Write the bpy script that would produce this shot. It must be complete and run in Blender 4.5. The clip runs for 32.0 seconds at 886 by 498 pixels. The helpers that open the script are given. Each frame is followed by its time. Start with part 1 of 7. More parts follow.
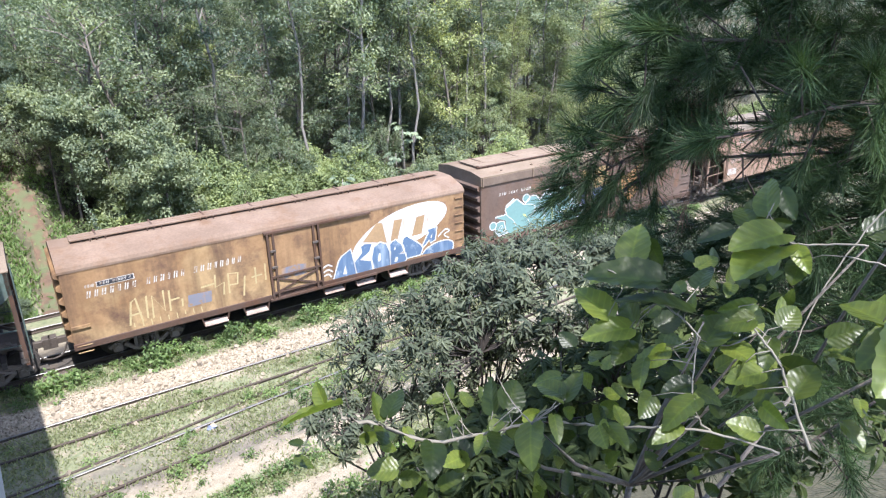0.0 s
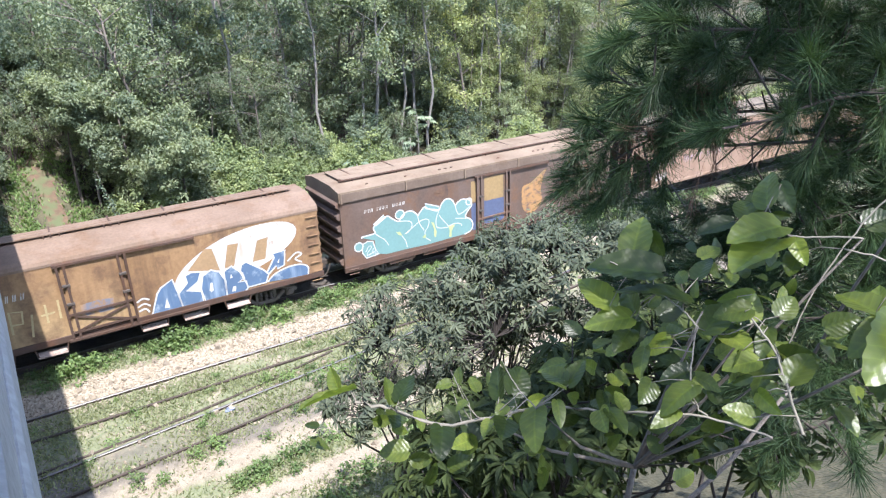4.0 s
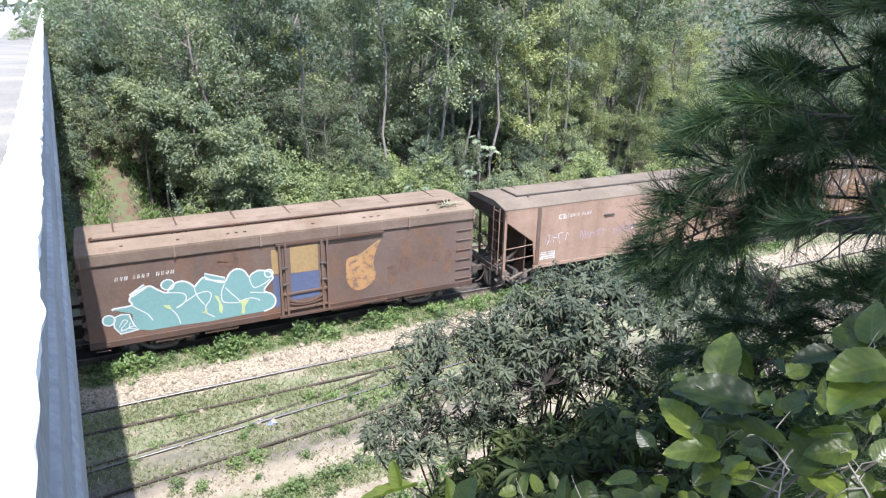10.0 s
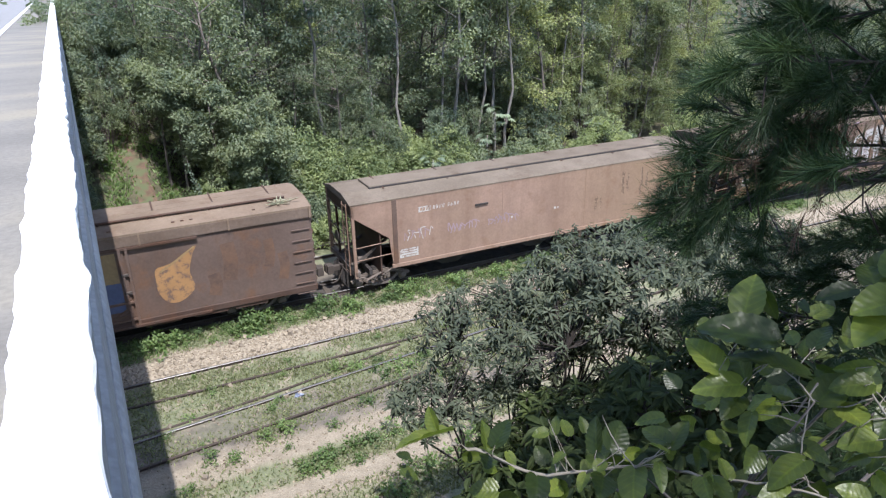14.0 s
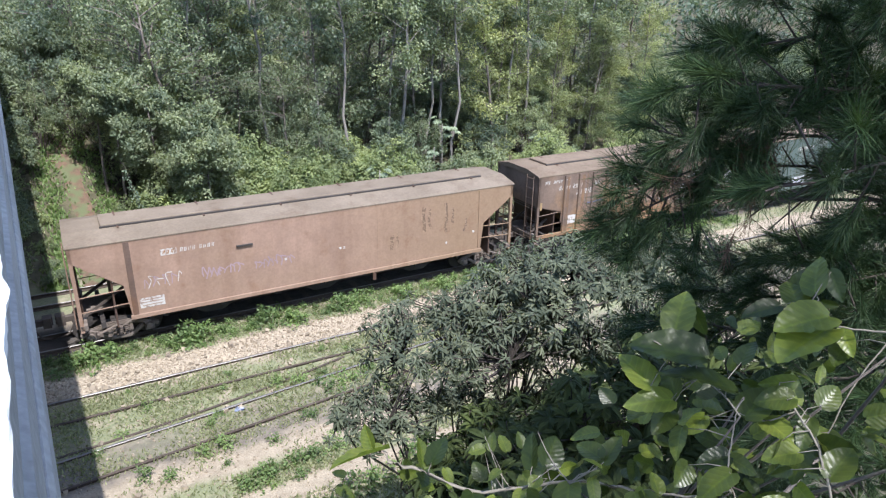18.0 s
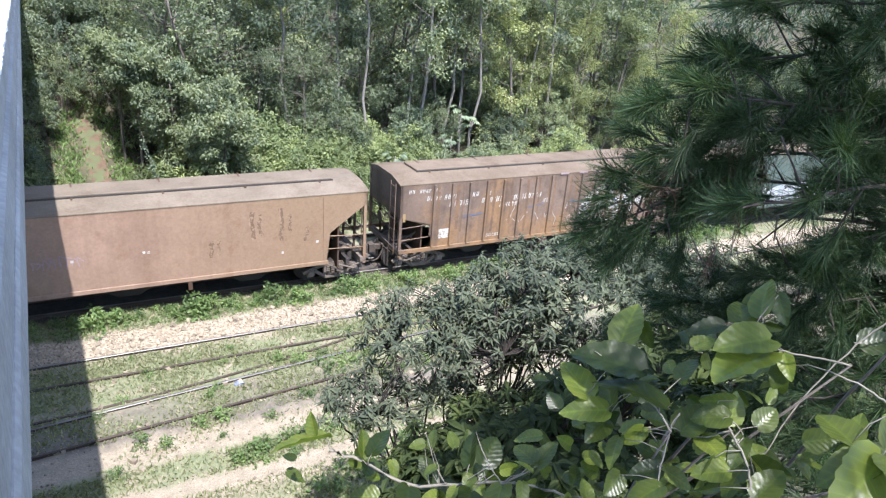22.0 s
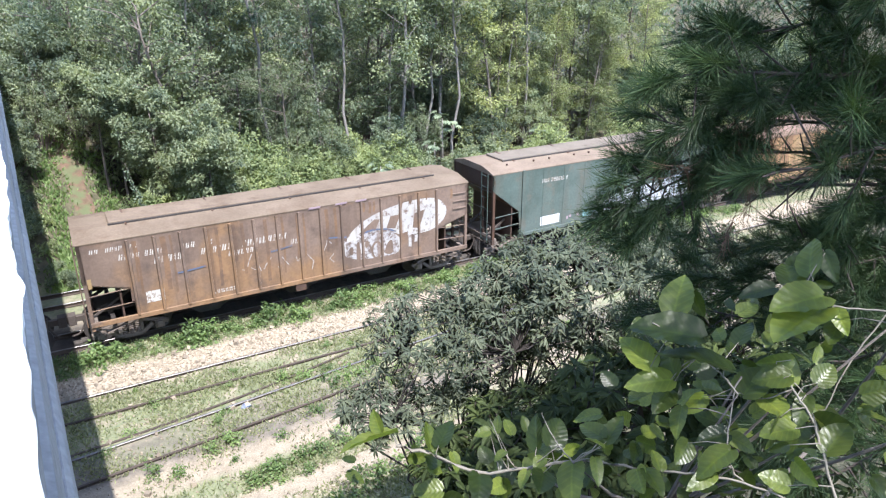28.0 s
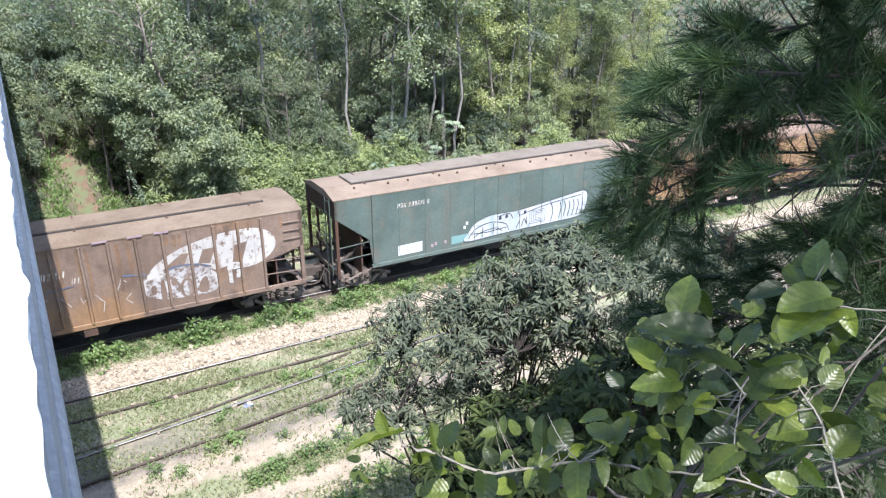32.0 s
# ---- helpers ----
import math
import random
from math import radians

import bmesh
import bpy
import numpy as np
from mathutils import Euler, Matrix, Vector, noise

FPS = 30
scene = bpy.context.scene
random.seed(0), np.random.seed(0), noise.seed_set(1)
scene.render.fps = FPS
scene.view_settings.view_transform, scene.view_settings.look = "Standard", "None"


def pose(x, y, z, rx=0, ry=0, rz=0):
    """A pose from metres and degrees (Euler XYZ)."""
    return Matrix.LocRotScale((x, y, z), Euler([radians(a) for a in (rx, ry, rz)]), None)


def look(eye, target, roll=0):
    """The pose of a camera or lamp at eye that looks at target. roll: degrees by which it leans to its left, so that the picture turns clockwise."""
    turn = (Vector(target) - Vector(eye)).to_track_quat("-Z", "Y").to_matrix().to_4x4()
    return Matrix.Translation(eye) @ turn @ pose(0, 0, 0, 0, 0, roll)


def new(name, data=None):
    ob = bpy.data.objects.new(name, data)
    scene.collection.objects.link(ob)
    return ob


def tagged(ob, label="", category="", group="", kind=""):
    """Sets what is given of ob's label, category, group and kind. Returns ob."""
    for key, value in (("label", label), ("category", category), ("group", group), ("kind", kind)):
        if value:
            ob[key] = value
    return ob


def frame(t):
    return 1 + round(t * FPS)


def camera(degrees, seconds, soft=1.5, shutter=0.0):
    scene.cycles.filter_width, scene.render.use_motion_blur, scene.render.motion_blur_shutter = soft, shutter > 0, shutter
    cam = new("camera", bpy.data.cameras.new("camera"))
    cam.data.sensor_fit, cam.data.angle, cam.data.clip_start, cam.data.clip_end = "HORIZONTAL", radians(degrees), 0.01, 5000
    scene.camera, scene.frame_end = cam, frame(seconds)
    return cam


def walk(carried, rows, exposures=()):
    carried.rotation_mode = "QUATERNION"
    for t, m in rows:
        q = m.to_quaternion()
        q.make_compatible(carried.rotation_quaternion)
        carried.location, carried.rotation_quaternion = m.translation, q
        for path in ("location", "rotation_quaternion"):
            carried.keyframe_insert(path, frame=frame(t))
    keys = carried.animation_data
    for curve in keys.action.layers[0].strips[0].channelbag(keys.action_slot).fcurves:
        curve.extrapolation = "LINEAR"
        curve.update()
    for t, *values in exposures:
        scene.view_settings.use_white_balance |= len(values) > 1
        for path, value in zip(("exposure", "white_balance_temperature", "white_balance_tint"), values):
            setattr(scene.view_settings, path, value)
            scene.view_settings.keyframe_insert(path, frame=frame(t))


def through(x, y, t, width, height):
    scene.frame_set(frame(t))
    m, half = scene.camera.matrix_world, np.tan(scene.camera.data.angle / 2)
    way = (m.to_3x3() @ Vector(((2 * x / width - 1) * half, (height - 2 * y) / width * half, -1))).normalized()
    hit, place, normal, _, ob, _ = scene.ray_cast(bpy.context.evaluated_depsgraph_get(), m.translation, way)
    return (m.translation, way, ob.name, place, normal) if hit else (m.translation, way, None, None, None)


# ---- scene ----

cam = camera(66.3, 32.0, 1.25)
# seconds, eye, yaw (left of +y), pitch, roll
PATH = [
    (0, 0.314, 0.269, 9.931, -34.48, -20.22, -1.62),
    (0.5, 0.340, 0.224, 9.950, -34.24, -20.41, -2.77),
    (1, 0.312, 0.225, 9.960, -35.21, -20.91, -2.42),
    (1.5, 0.315, 0.207, 9.920, -34.39, -20.77, -3.16),
    (2, 0.310, 0.240, 9.952, -34.61, -20.79, -2.72),
    (2.5, 0.278, 0.214, 9.954, -34.24, -20.91, -2.81),
    (3, 0.342, 0.166, 9.979, -33.46, -21.32, -2.34),
    (3.5, 0.291, 0.195, 9.969, -33.17, -21.48, -2.36),
    (5.5, 0.298, 0.211, 10.062, -32.91, -21.73, -1.30),
    (6, 0.289, 0.204, 10.070, -33.20, -21.60, -1.93),
    (6.5, 0.315, 0.216, 10.067, -33.93, -21.63, -2.06),
    (7, 0.316, 0.223, 10.064, -33.72, -20.83, -2.11),
    (7.5, 0.296, 0.223, 10.070, -32.85, -20.67, -1.71),
    (8, 0.279, 0.229, 10.069, -31.53, -20.87, -1.87),
    (8.5, 0.268, 0.223, 10.081, -31.30, -21.03, -1.41),
    (9, 0.249, 0.260, 10.101, -29.54, -20.84, 0.77),
    (9.5, 0.264, 0.315, 10.117, -28.10, -20.73, 0.95),
    (10, 0.289, 0.345, 10.156, -28.45, -19.46, 1.23),
    (10.5, 0.280, 0.337, 10.158, -26.92, -19.93, 0.53),
    (11, 0.245, 0.295, 10.193, -24.81, -20.78, -0.42),
    (11.5, 0.236, 0.294, 10.184, -22.62, -21.02, -1.43),
    (12, 0.234, 0.302, 10.166, -23.33, -21.12, -0.61),
    (12.5, 0.190, 0.283, 10.170, -23.06, -21.69, -0.61),
    (13, 0.222, 0.303, 10.142, -23.64, -21.81, -0.41),
    (13.5, 0.197, 0.285, 10.153, -25.45, -21.73, -0.66),
    (14, 0.227, 0.296, 10.125, -26.86, -21.85, -1.25),
    (14.5, 0.206, 0.285, 10.134, -27.31, -21.64, -1.06),
    (15, 0.210, 0.295, 10.133, -27.22, -21.92, -0.91),
    (15.5, 0.192, 0.298, 10.134, -28.41, -21.66, 0.15),
    (17.5, 0.191, 0.289, 10.147, -29.07, -21.55, 0.87),
    (18, 0.256, 0.296, 10.134, -31.70, -20.92, 0.96),
    (18.5, 0.251, 0.251, 10.163, -35.48, -20.72, 1.06),
    (19, 0.251, 0.245, 10.158, -35.83, -21.00, 1.25),
    (19.5, 0.304, 0.259, 10.159, -34.58, -20.83, 1.40),
    (20, 0.350, 0.223, 10.180, -35.93, -20.74, 4.49),
    (20.5, 0.373, 0.191, 10.179, -34.43, -21.61, 5.69),
    (21, 0.401, 0.173, 10.182, -35.27, -21.30, 6.64),
    (21.5, 0.388, 0.154, 10.202, -33.91, -21.40, 4.94),
    (22, 0.395, 0.193, 10.181, -30.51, -21.94, 4.42),
    (22.5, 0.298, 0.193, 10.201, -29.91, -20.93, 2.61),
    (23, 0.283, 0.239, 10.166, -31.07, -20.66, -0.10),
    (23.5, 0.294, 0.265, 10.133, -31.81, -21.95, -0.90),
    (24, 0.287, 0.269, 10.128, -33.00, -21.91, -1.22),
    (24.5, 0.251, 0.262, 10.135, -33.03, -21.67, -0.58),
    (25, 0.231, 0.255, 10.135, -32.50, -21.68, -0.66),
    (25.5, 0.241, 0.250, 10.131, -32.65, -21.73, -1.10),
    (27.5, 0.230, 0.252, 10.136, -31.79, -21.30, -0.27),
    (28, 0.225, 0.251, 10.135, -31.49, -21.35, -0.15),
    (28.5, 0.231, 0.252, 10.139, -31.67, -21.45, -0.22),
    (29, 0.235, 0.250, 10.137, -31.84, -21.37, -0.00),
    (29.5, 0.235, 0.252, 10.131, -31.64, -21.49, 0.03),
    (30, 0.228, 0.251, 10.135, -31.66, -21.22, -0.17),
    (30.5, 0.225, 0.245, 10.135, -32.22, -21.46, -0.30),
    (31, 0.223, 0.248, 10.133, -31.99, -21.61, -0.25),
    (31.5, 0.227, 0.249, 10.136, -32.10, -21.11, -0.40),
    (32, 0.218, 0.261, 10.131, -31.31, -21.35, -0.08),
]


def aim(x, y, z, yaw, pitch, roll):
    a, p = radians(yaw), radians(pitch)
    eye = Vector((x, y, z))
    return look(eye, eye + Vector((-math.sin(a) * math.cos(p), math.cos(a) * math.cos(p), math.sin(p))), roll)


walk(cam, [(t, aim(*row)) for t, *row in PATH], [(t, e, 6050, 14.5) for t, e in ((0, 1.89), (9, 1.94), (10.5, 1.58), (12, 1.29), (15.5, 1.17), (17.2, 1.22), (18, 1.50), (19, 1.67), (20.5, 1.75), (23, 1.83), (32, 1.86))])

# ---- sky and sun ----
SUN_WAY = Vector((-0.027, -0.47, 0.88)).normalized()
world = bpy.data.worlds.new("sky")
scene.world = world
world.use_nodes = True
nt = world.node_tree
sky = nt.nodes.new("ShaderNodeTexSky")
sky.sky_type, sky.sun_disc = "NISHITA", False
sky.sun_elevation, sky.sun_rotation = math.asin(SUN_WAY.z), math.atan2(SUN_WAY.x, SUN_WAY.y)
nt.nodes["Background"].inputs["Strength"].default_value = 0.15
nt.links.new(sky.outputs["Color"], nt.nodes["Background"].inputs["Color"])
sun_data = bpy.data.lights.new("sun", "SUN")
sun_data.energy, sun_data.angle, sun_data.color = 3.7, radians(0.5), (1.0, 0.96, 0.90)
sun = new("sun", sun_data)
sun.matrix_world = look((0, -20, 40), Vector((0, -20, 40)) - SUN_WAY)

# ---- materials ----
def mat(name, rough=0.8, metal=0.0):
    m = bpy.data.materials.new(name)
    m.use_nodes = True
    b = m.node_tree.nodes["Principled BSDF"]
    b.inputs["Roughness"].default_value, b.inputs["Metallic"].default_value = rough, metal
    return m, m.node_tree, b


def ramp(nt, source, stops):
    r = nt.nodes.new("ShaderNodeValToRGB")
    e = r.color_ramp.elements
    while len(e) < len(stops):
        e.new(0.5)
    for el, (at, c) in zip(e, stops):
        el.position, el.color = at, (*c, 1) if len(c) == 3 else c
    nt.links.new(source, r.inputs[0])
    return r.outputs[0]


def grain(nt, scale, detail=4.0, stretch=None, coords="Object", rough=0.55):
    n = nt.nodes.new("ShaderNodeTexNoise")
    n.inputs["Scale"].default_value, n.inputs["Detail"].default_value, n.inputs["Roughness"].default_value = scale, detail, rough
    c = nt.nodes.new("ShaderNodeTexCoord")
    out = c.outputs[coords]
    if stretch:
        mp = nt.nodes.new("ShaderNodeMapping")
        mp.inputs["Scale"].default_value = stretch
        nt.links.new(out, mp.inputs[0])
        out = mp.outputs[0]
    nt.links.new(out, n.inputs[0])
    return n.outputs[0]


def mixed(nt, fac, a, b, kind="MIX"):
    x = nt.nodes.new("ShaderNodeMix")
    x.data_type, x.blend_type = "RGBA", kind
    for socket, v in ((x.inputs[0], fac), (x.inputs[6], a), (x.inputs[7], b)):
        if isinstance(v, (int, float)):
            socket.default_value = v
        elif isinstance(v, tuple):
            socket.default_value = (*v, 1)
        else:
            nt.links.new(v, socket)
    return x.outputs[2]


def bump(nt, b, source, strength=0.3, distance=0.02):
    n = nt.nodes.new("ShaderNodeBump")
    n.inputs["Strength"].default_value, n.inputs["Distance"].default_value = strength, distance
    nt.links.new(source, n.inputs["Height"])
    nt.links.new(n.outputs[0], b.inputs["Normal"])


def plain(name, colour, rough=0.7, metal=0.0, vary=0.25, scale=6.0, relief=0.0):
    """One paint or stuff with blotches of two sizes."""
    m, nt, b = mat(name, rough, metal)
    dark = tuple(c * (1 - vary) for c in colour)
    light = tuple(min(1, c * (1 + vary)) for c in colour)
    big = ramp(nt, grain(nt, scale / 6, 3), [(0.3, dark), (0.7, light)])
    fine = ramp(nt, grain(nt, scale * 4, 5), [(0.3, dark), (0.7, light)])
    nt.links.new(mixed(nt, 0.5, big, fine), b.inputs["Base Color"])
    if relief:
        bump(nt, b, grain(nt, scale * 8, 5), relief)
    return m


def painted_rust(name, paint, rust=(0.16, 0.075, 0.04), amount=0.5, streak=1.0, second=None, rough=0.65, along=None):
    """Old wagon paint: rust clouds, streaks that run down, faded patches."""
    m, nt, b = mat(name, rough)
    faded = tuple(min(1, c * 1.3 + 0.01) for c in paint)
    base = ramp(nt, grain(nt, 0.7, 4), [(0.35, paint), (0.68, faded)])
    if second:
        base = mixed(nt, ramp(nt, grain(nt, 0.45, 3), [(0.45, (0, 0, 0)), (0.6, (1, 1, 1))]), base, second)
    if along:
        # another paint towards one end of the wagon: from x, to x, colour
        xyz = nt.nodes.new("ShaderNodeSeparateXYZ")
        nt.links.new(nt.nodes.new("ShaderNodeTexCoord").outputs["Object"], xyz.inputs[0])
        wob = nt.nodes.new("ShaderNodeMath")
        wob.operation = "MULTIPLY_ADD"
        nt.links.new(grain(nt, 0.5, 4), wob.inputs[0])
        wob.inputs[1].default_value = 5.0
        nt.links.new(xyz.outputs[0], wob.inputs[2])
        rng = nt.nodes.new("ShaderNodeMapRange")
        rng.inputs["From Min"].default_value, rng.inputs["From Max"].default_value = along[0] + 2.5, along[1] + 2.5
        nt.links.new(wob.outputs[0], rng.inputs["Value"])
        base = mixed(nt, rng.outputs[0], base, along[2])
    clouds = ramp(nt, grain(nt, 1.3, 6, rough=0.65), [(0.62 - 0.3 * amount, (0, 0, 0)), (0.86 - 0.3 * amount, (1, 1, 1))])
    runs = ramp(nt, grain(nt, 2.2, 5, (1, 1, 0.09)), [(0.5, (0, 0, 0)), (0.72, (1, 1, 1))])
    base = mixed(nt, clouds, base, rust)
    f = nt.nodes.new("ShaderNodeMath")
    f.operation = "MULTIPLY"
    f.inputs[1].default_value = 0.6 * streak
    nt.links.new(runs, f.inputs[0])
    base = mixed(nt, f.outputs[0], base, tuple(c * 0.8 for c in rust))
    dust = ramp(nt, grain(nt, 14, 5), [(0.3, (0.82, 0.82, 0.82)), (0.7, (1, 1, 1))])
    nt.links.new(mixed(nt, 1.0, base, dust, "MULTIPLY"), b.inputs["Base Color"])
    b.inputs["Specular IOR Level"].default_value = 0.2
    bump(nt, b, grain(nt, 9, 5), 0.12)
    return m


def worn(name, paint, under, amount=0.5, scale=5.0):
    """Flaked paint: what lies under it shows in ragged spots and scratches."""
    m, nt, b = mat(name, 0.7)
    spots = ramp(nt, grain(nt, scale, 7, rough=0.7), [(0.62 - 0.25 * amount, (0, 0, 0)), (0.72 - 0.25 * amount, (1, 1, 1))])
    runs = ramp(nt, grain(nt, scale * 0.7, 5, (1, 1, 0.12)), [(0.56, (0, 0, 0)), (0.68, (0.8, 0.8, 0.8))])
    tint = ramp(nt, grain(nt, 1.2, 4), [(0.3, tuple(c * 0.78 for c in paint)), (0.7, paint)])
    nt.links.new(mixed(nt, runs, mixed(nt, spots, tint, under), tuple(c * 1.3 for c in under)), b.inputs["Base Color"])
    return m


def leafy(name, low, high, rough=0.5, through=0.35, per="island", veins=False, clump=0.0):
    """Leaves: every leaf its own shade, light shines through."""
    m, nt, b = mat(name, rough)
    if per == "island":
        g = nt.nodes.new("ShaderNodeNewGeometry").outputs["Random Per Island"]
    else:
        g = nt.nodes.new("ShaderNodeObjectInfo").outputs["Random"]
    c = ramp(nt, g, [(0.0, low), (1.0, high)])
    b.inputs["Specular IOR Level"].default_value = 0.42 if veins else 0.22
    o = nt.nodes.new("ShaderNodeObjectInfo").outputs["Random"]
    c = mixed(nt, 1.0, c, ramp(nt, o, [(0.0, (0.6, 0.64, 0.62)), (1.0, (1.25, 1.22, 1.1))]), "MULTIPLY")
    if clump:
        c = mixed(nt, 1.0, c, ramp(nt, grain(nt, clump, 3), [(0.34, (0.62, 0.68, 0.72)), (0.66, (1.3, 1.24, 1.1))]), "MULTIPLY")
    nt.links.new(c, b.inputs["Base Color"])
    if veins:
        # side veins run forward from the midrib of a leaf that lies along x
        xyz = nt.nodes.new("ShaderNodeSeparateXYZ")
        nt.links.new(nt.nodes.new("ShaderNodeTexCoord").outputs["Object"], xyz.inputs[0])

        def calc(kind, a, k):
            n = nt.nodes.new("ShaderNodeMath")
            n.operation = kind
            for socket, v in zip(n.inputs, (a, k)):
                if isinstance(v, (int, float)):
                    socket.default_value = v
                else:
                    nt.links.new(v, socket)
            return n.outputs[0]
        side = calc("ABSOLUTE", xyz.outputs[1], 0.0)
        phase = calc("MULTIPLY", calc("SUBTRACT", xyz.outputs[0], calc("MULTIPLY", side, 0.75)), 40.0)
        wave = calc("SINE", phase, 0.0)
        rib = ramp(nt, side, [(0.0, (1.3, 1.3, 1.1)), (0.035, (1, 1, 1))])
        c = mixed(nt, 1.0, c, rib, "MULTIPLY")
        c = mixed(nt, 1.0, c, ramp(nt, grain(nt, 3.0, 4), [(0.3, (0.75, 0.82, 0.8)), (0.7, (1.2, 1.12, 1.0))]), "MULTIPLY")
        c = mixed(nt, 1.0, c, ramp(nt, wave, [(0.0, (0.94, 0.94, 0.94)), (0.9, (1, 1, 1)), (1.0, (1.14, 1.13, 1.1))]), "MULTIPLY")
        nt.links.new(c, b.inputs["Base Color"])
        bump(nt, b, calc("ADD", wave, calc("MULTIPLY", grain(nt, 4.0, 4), 8.0)), 0.09, 0.008)
    t = nt.nodes.new("ShaderNodeBsdfTranslucent")
    nt.links.new(mixed(nt, 1.0, c, (1.6, 1.7, 0.8), "MULTIPLY"), t.inputs["Color"])
    x = nt.nodes.new("ShaderNodeMixShader")
    x.inputs[0].default_value = through
    nt.links.new(b.outputs[0], x.inputs[1])
    nt.links.new(t.outputs[0], x.inputs[2])
    nt.links.new(x.outputs[0], nt.nodes["Material Output"].inputs[0])
    return m


M_STEEL = plain("dark_steel", (0.07, 0.057, 0.048), 0.7, 0.2, 0.4)
M_BOGIE = plain("dusty_cast_steel", (0.115, 0.093, 0.076), 0.85, 0.0, 0.45, 8)
M_RUST = painted_rust("rust", (0.056, 0.035, 0.026), (0.10, 0.05, 0.03), amount=0.4)
M_RAIL = plain("rail_side", (0.062, 0.047, 0.037), 0.8, 0.3, 0.35)
M_RAILTOP = plain("rail_head", (0.17, 0.165, 0.16), 0.45, 0.7, 0.3)
M_WOOD = plain("sleeper_wood", (0.07, 0.057, 0.045), 0.9, 0, 0.35, relief=0.4)
M_CONC = plain("concrete", (0.29, 0.288, 0.28), 0.9, 0, 0.35, 4, 0.3)
M_WHITE = plain("white_paint", (0.76, 0.76, 0.76), 0.8, 0, 0.08, 3, 0.2)


def walkway_material():
    """Grey footway with pale and yellowish bands that run across it."""
    m, nt, b = mat("walkway", 0.9)
    bands = ramp(nt, grain(nt, 0.8, 2, (0.4, 0.9, 1)), [(0.32, (0.15, 0.142, 0.126)), (0.5, (0.184, 0.174, 0.152)), (0.68, (0.235, 0.216, 0.17))])
    fine = ramp(nt, grain(nt, 18, 5), [(0.3, (0.85, 0.85, 0.85)), (0.7, (1.1, 1.1, 1.1))])
    nt.links.new(mixed(nt, 1.0, bands, fine, "MULTIPLY"), b.inputs["Base Color"])
    bump(nt, b, grain(nt, 40, 4), 0.25)
    return m


M_WALKWAY = walkway_material()
M_ROADTOP = plain("asphalt", (0.215, 0.215, 0.215), 0.9, 0, 0.15, 8, 0.3)
M_BARK = plain("bark", (0.12, 0.101, 0.083), 0.9, 0, 0.4, 10, 0.5)
M_PALEBARK = plain("pale_bark", (0.165, 0.152, 0.134), 0.9, 0, 0.35, 8, 0.4)


# ---- mesh helpers ----
def box(bm, x0, x1, y0, y1, z0, z1):
    return bmesh.ops.create_cube(bm, size=1, matrix=Matrix.Translation(((x0 + x1) / 2, (y0 + y1) / 2, (z0 + z1) / 2)) @ Matrix.Diagonal((abs(x1 - x0), abs(y1 - y0), abs(z1 - z0), 1)))


def rod(bm, a, b, r, n=6, r2=None):
    a, b = Vector(a), Vector(b)
    d = b - a
    m = Matrix.Translation((a + b) / 2) @ d.to_track_quat("Z", "Y").to_matrix().to_4x4()
    return bmesh.ops.create_cone(bm, cap_ends=True, segments=n, radius1=r, radius2=r if r2 is None else r2, depth=d.length, matrix=m)


def beam(bm, a, b, w, h, up=(0, 0, 1)):
    """A square bar from a to b."""
    a, b = Vector(a), Vector(b)
    x = (b - a).normalized()
    y = Vector(up).cross(x).normalized()
    z = x.cross(y)
    m = Matrix((x, y, z)).transposed().to_4x4()
    m.translation = (a + b) / 2
    return bmesh.ops.create_cube(bm, size=1, matrix=m @ Matrix.Diagonal(((b - a).length, w, h, 1)))


def prism(bm, outline, x0, x1, axis="x"):
    """Extrudes a closed outline of (u, v) along an axis: x gives (x, u, v), y gives (u, y, v)."""
    def at(u, v, s):
        return (s, u, v) if axis == "x" else (u, s, v) if axis == "y" else (u, v, s)
    a = [bm.verts.new(at(u, v, x0)) for u, v in outline]
    b = [bm.verts.new(at(u, v, x1)) for u, v in outline]
    bm.faces.new(a)
    bm.faces.new(b[::-1])
    for i in range(len(a)):
        j = (i + 1) % len(a)
        bm.faces.new((a[j], a[i], b[i], b[j]))
    bmesh.ops.recalc_face_normals(bm, faces=bm.faces)


def meshed(bm, name, *materials, bevel=0.0, smooth=False):
    if bevel:
        bmesh.ops.bevel(bm, geom=[e for e in bm.edges if e.is_manifold and e.calc_face_angle(0) > 0.6], offset=bevel, segments=1, affect="EDGES")
    data = bpy.data.meshes.new(name)
    bm.to_mesh(data)
    bm.free()
    for m in materials:
        data.materials.append(m)
    if smooth:
        data.shade_smooth()
    return data


def part(name, bm, material, parent, label="", at=None, bevel=0.0):
    ob = new(name, meshed(bm, name, *(material if isinstance(material, tuple) else (material,)), bevel=bevel) if isinstance(bm, bmesh.types.BMesh) else bm)
    ob.parent = parent
    if at is not None:
        ob.matrix_basis = at
    if label:
        ob["label"] = label
    return ob


def thing(name, label, category, group="", kind="", data=None):
    return tagged(new(name, data), label, category, group, kind)


def raw(name, verts, faces, *materials, index=None):
    data = bpy.data.meshes.new(name)
    data.from_pydata(verts, [], faces)
    for m in materials:
        data.materials.append(m)
    if index is not None:
        data.polygons.foreach_set("material_index", index)
    return data

# ---- ground, tracks, bridge ----
TURN = -0.028  # the main track's slope in plan
SKEW = math.degrees(math.atan(TURN))


def line_y(x, off):
    """y at x on a line parallel to the main track, off metres behind the train's near side."""
    return 20.139 + off + TURN * x


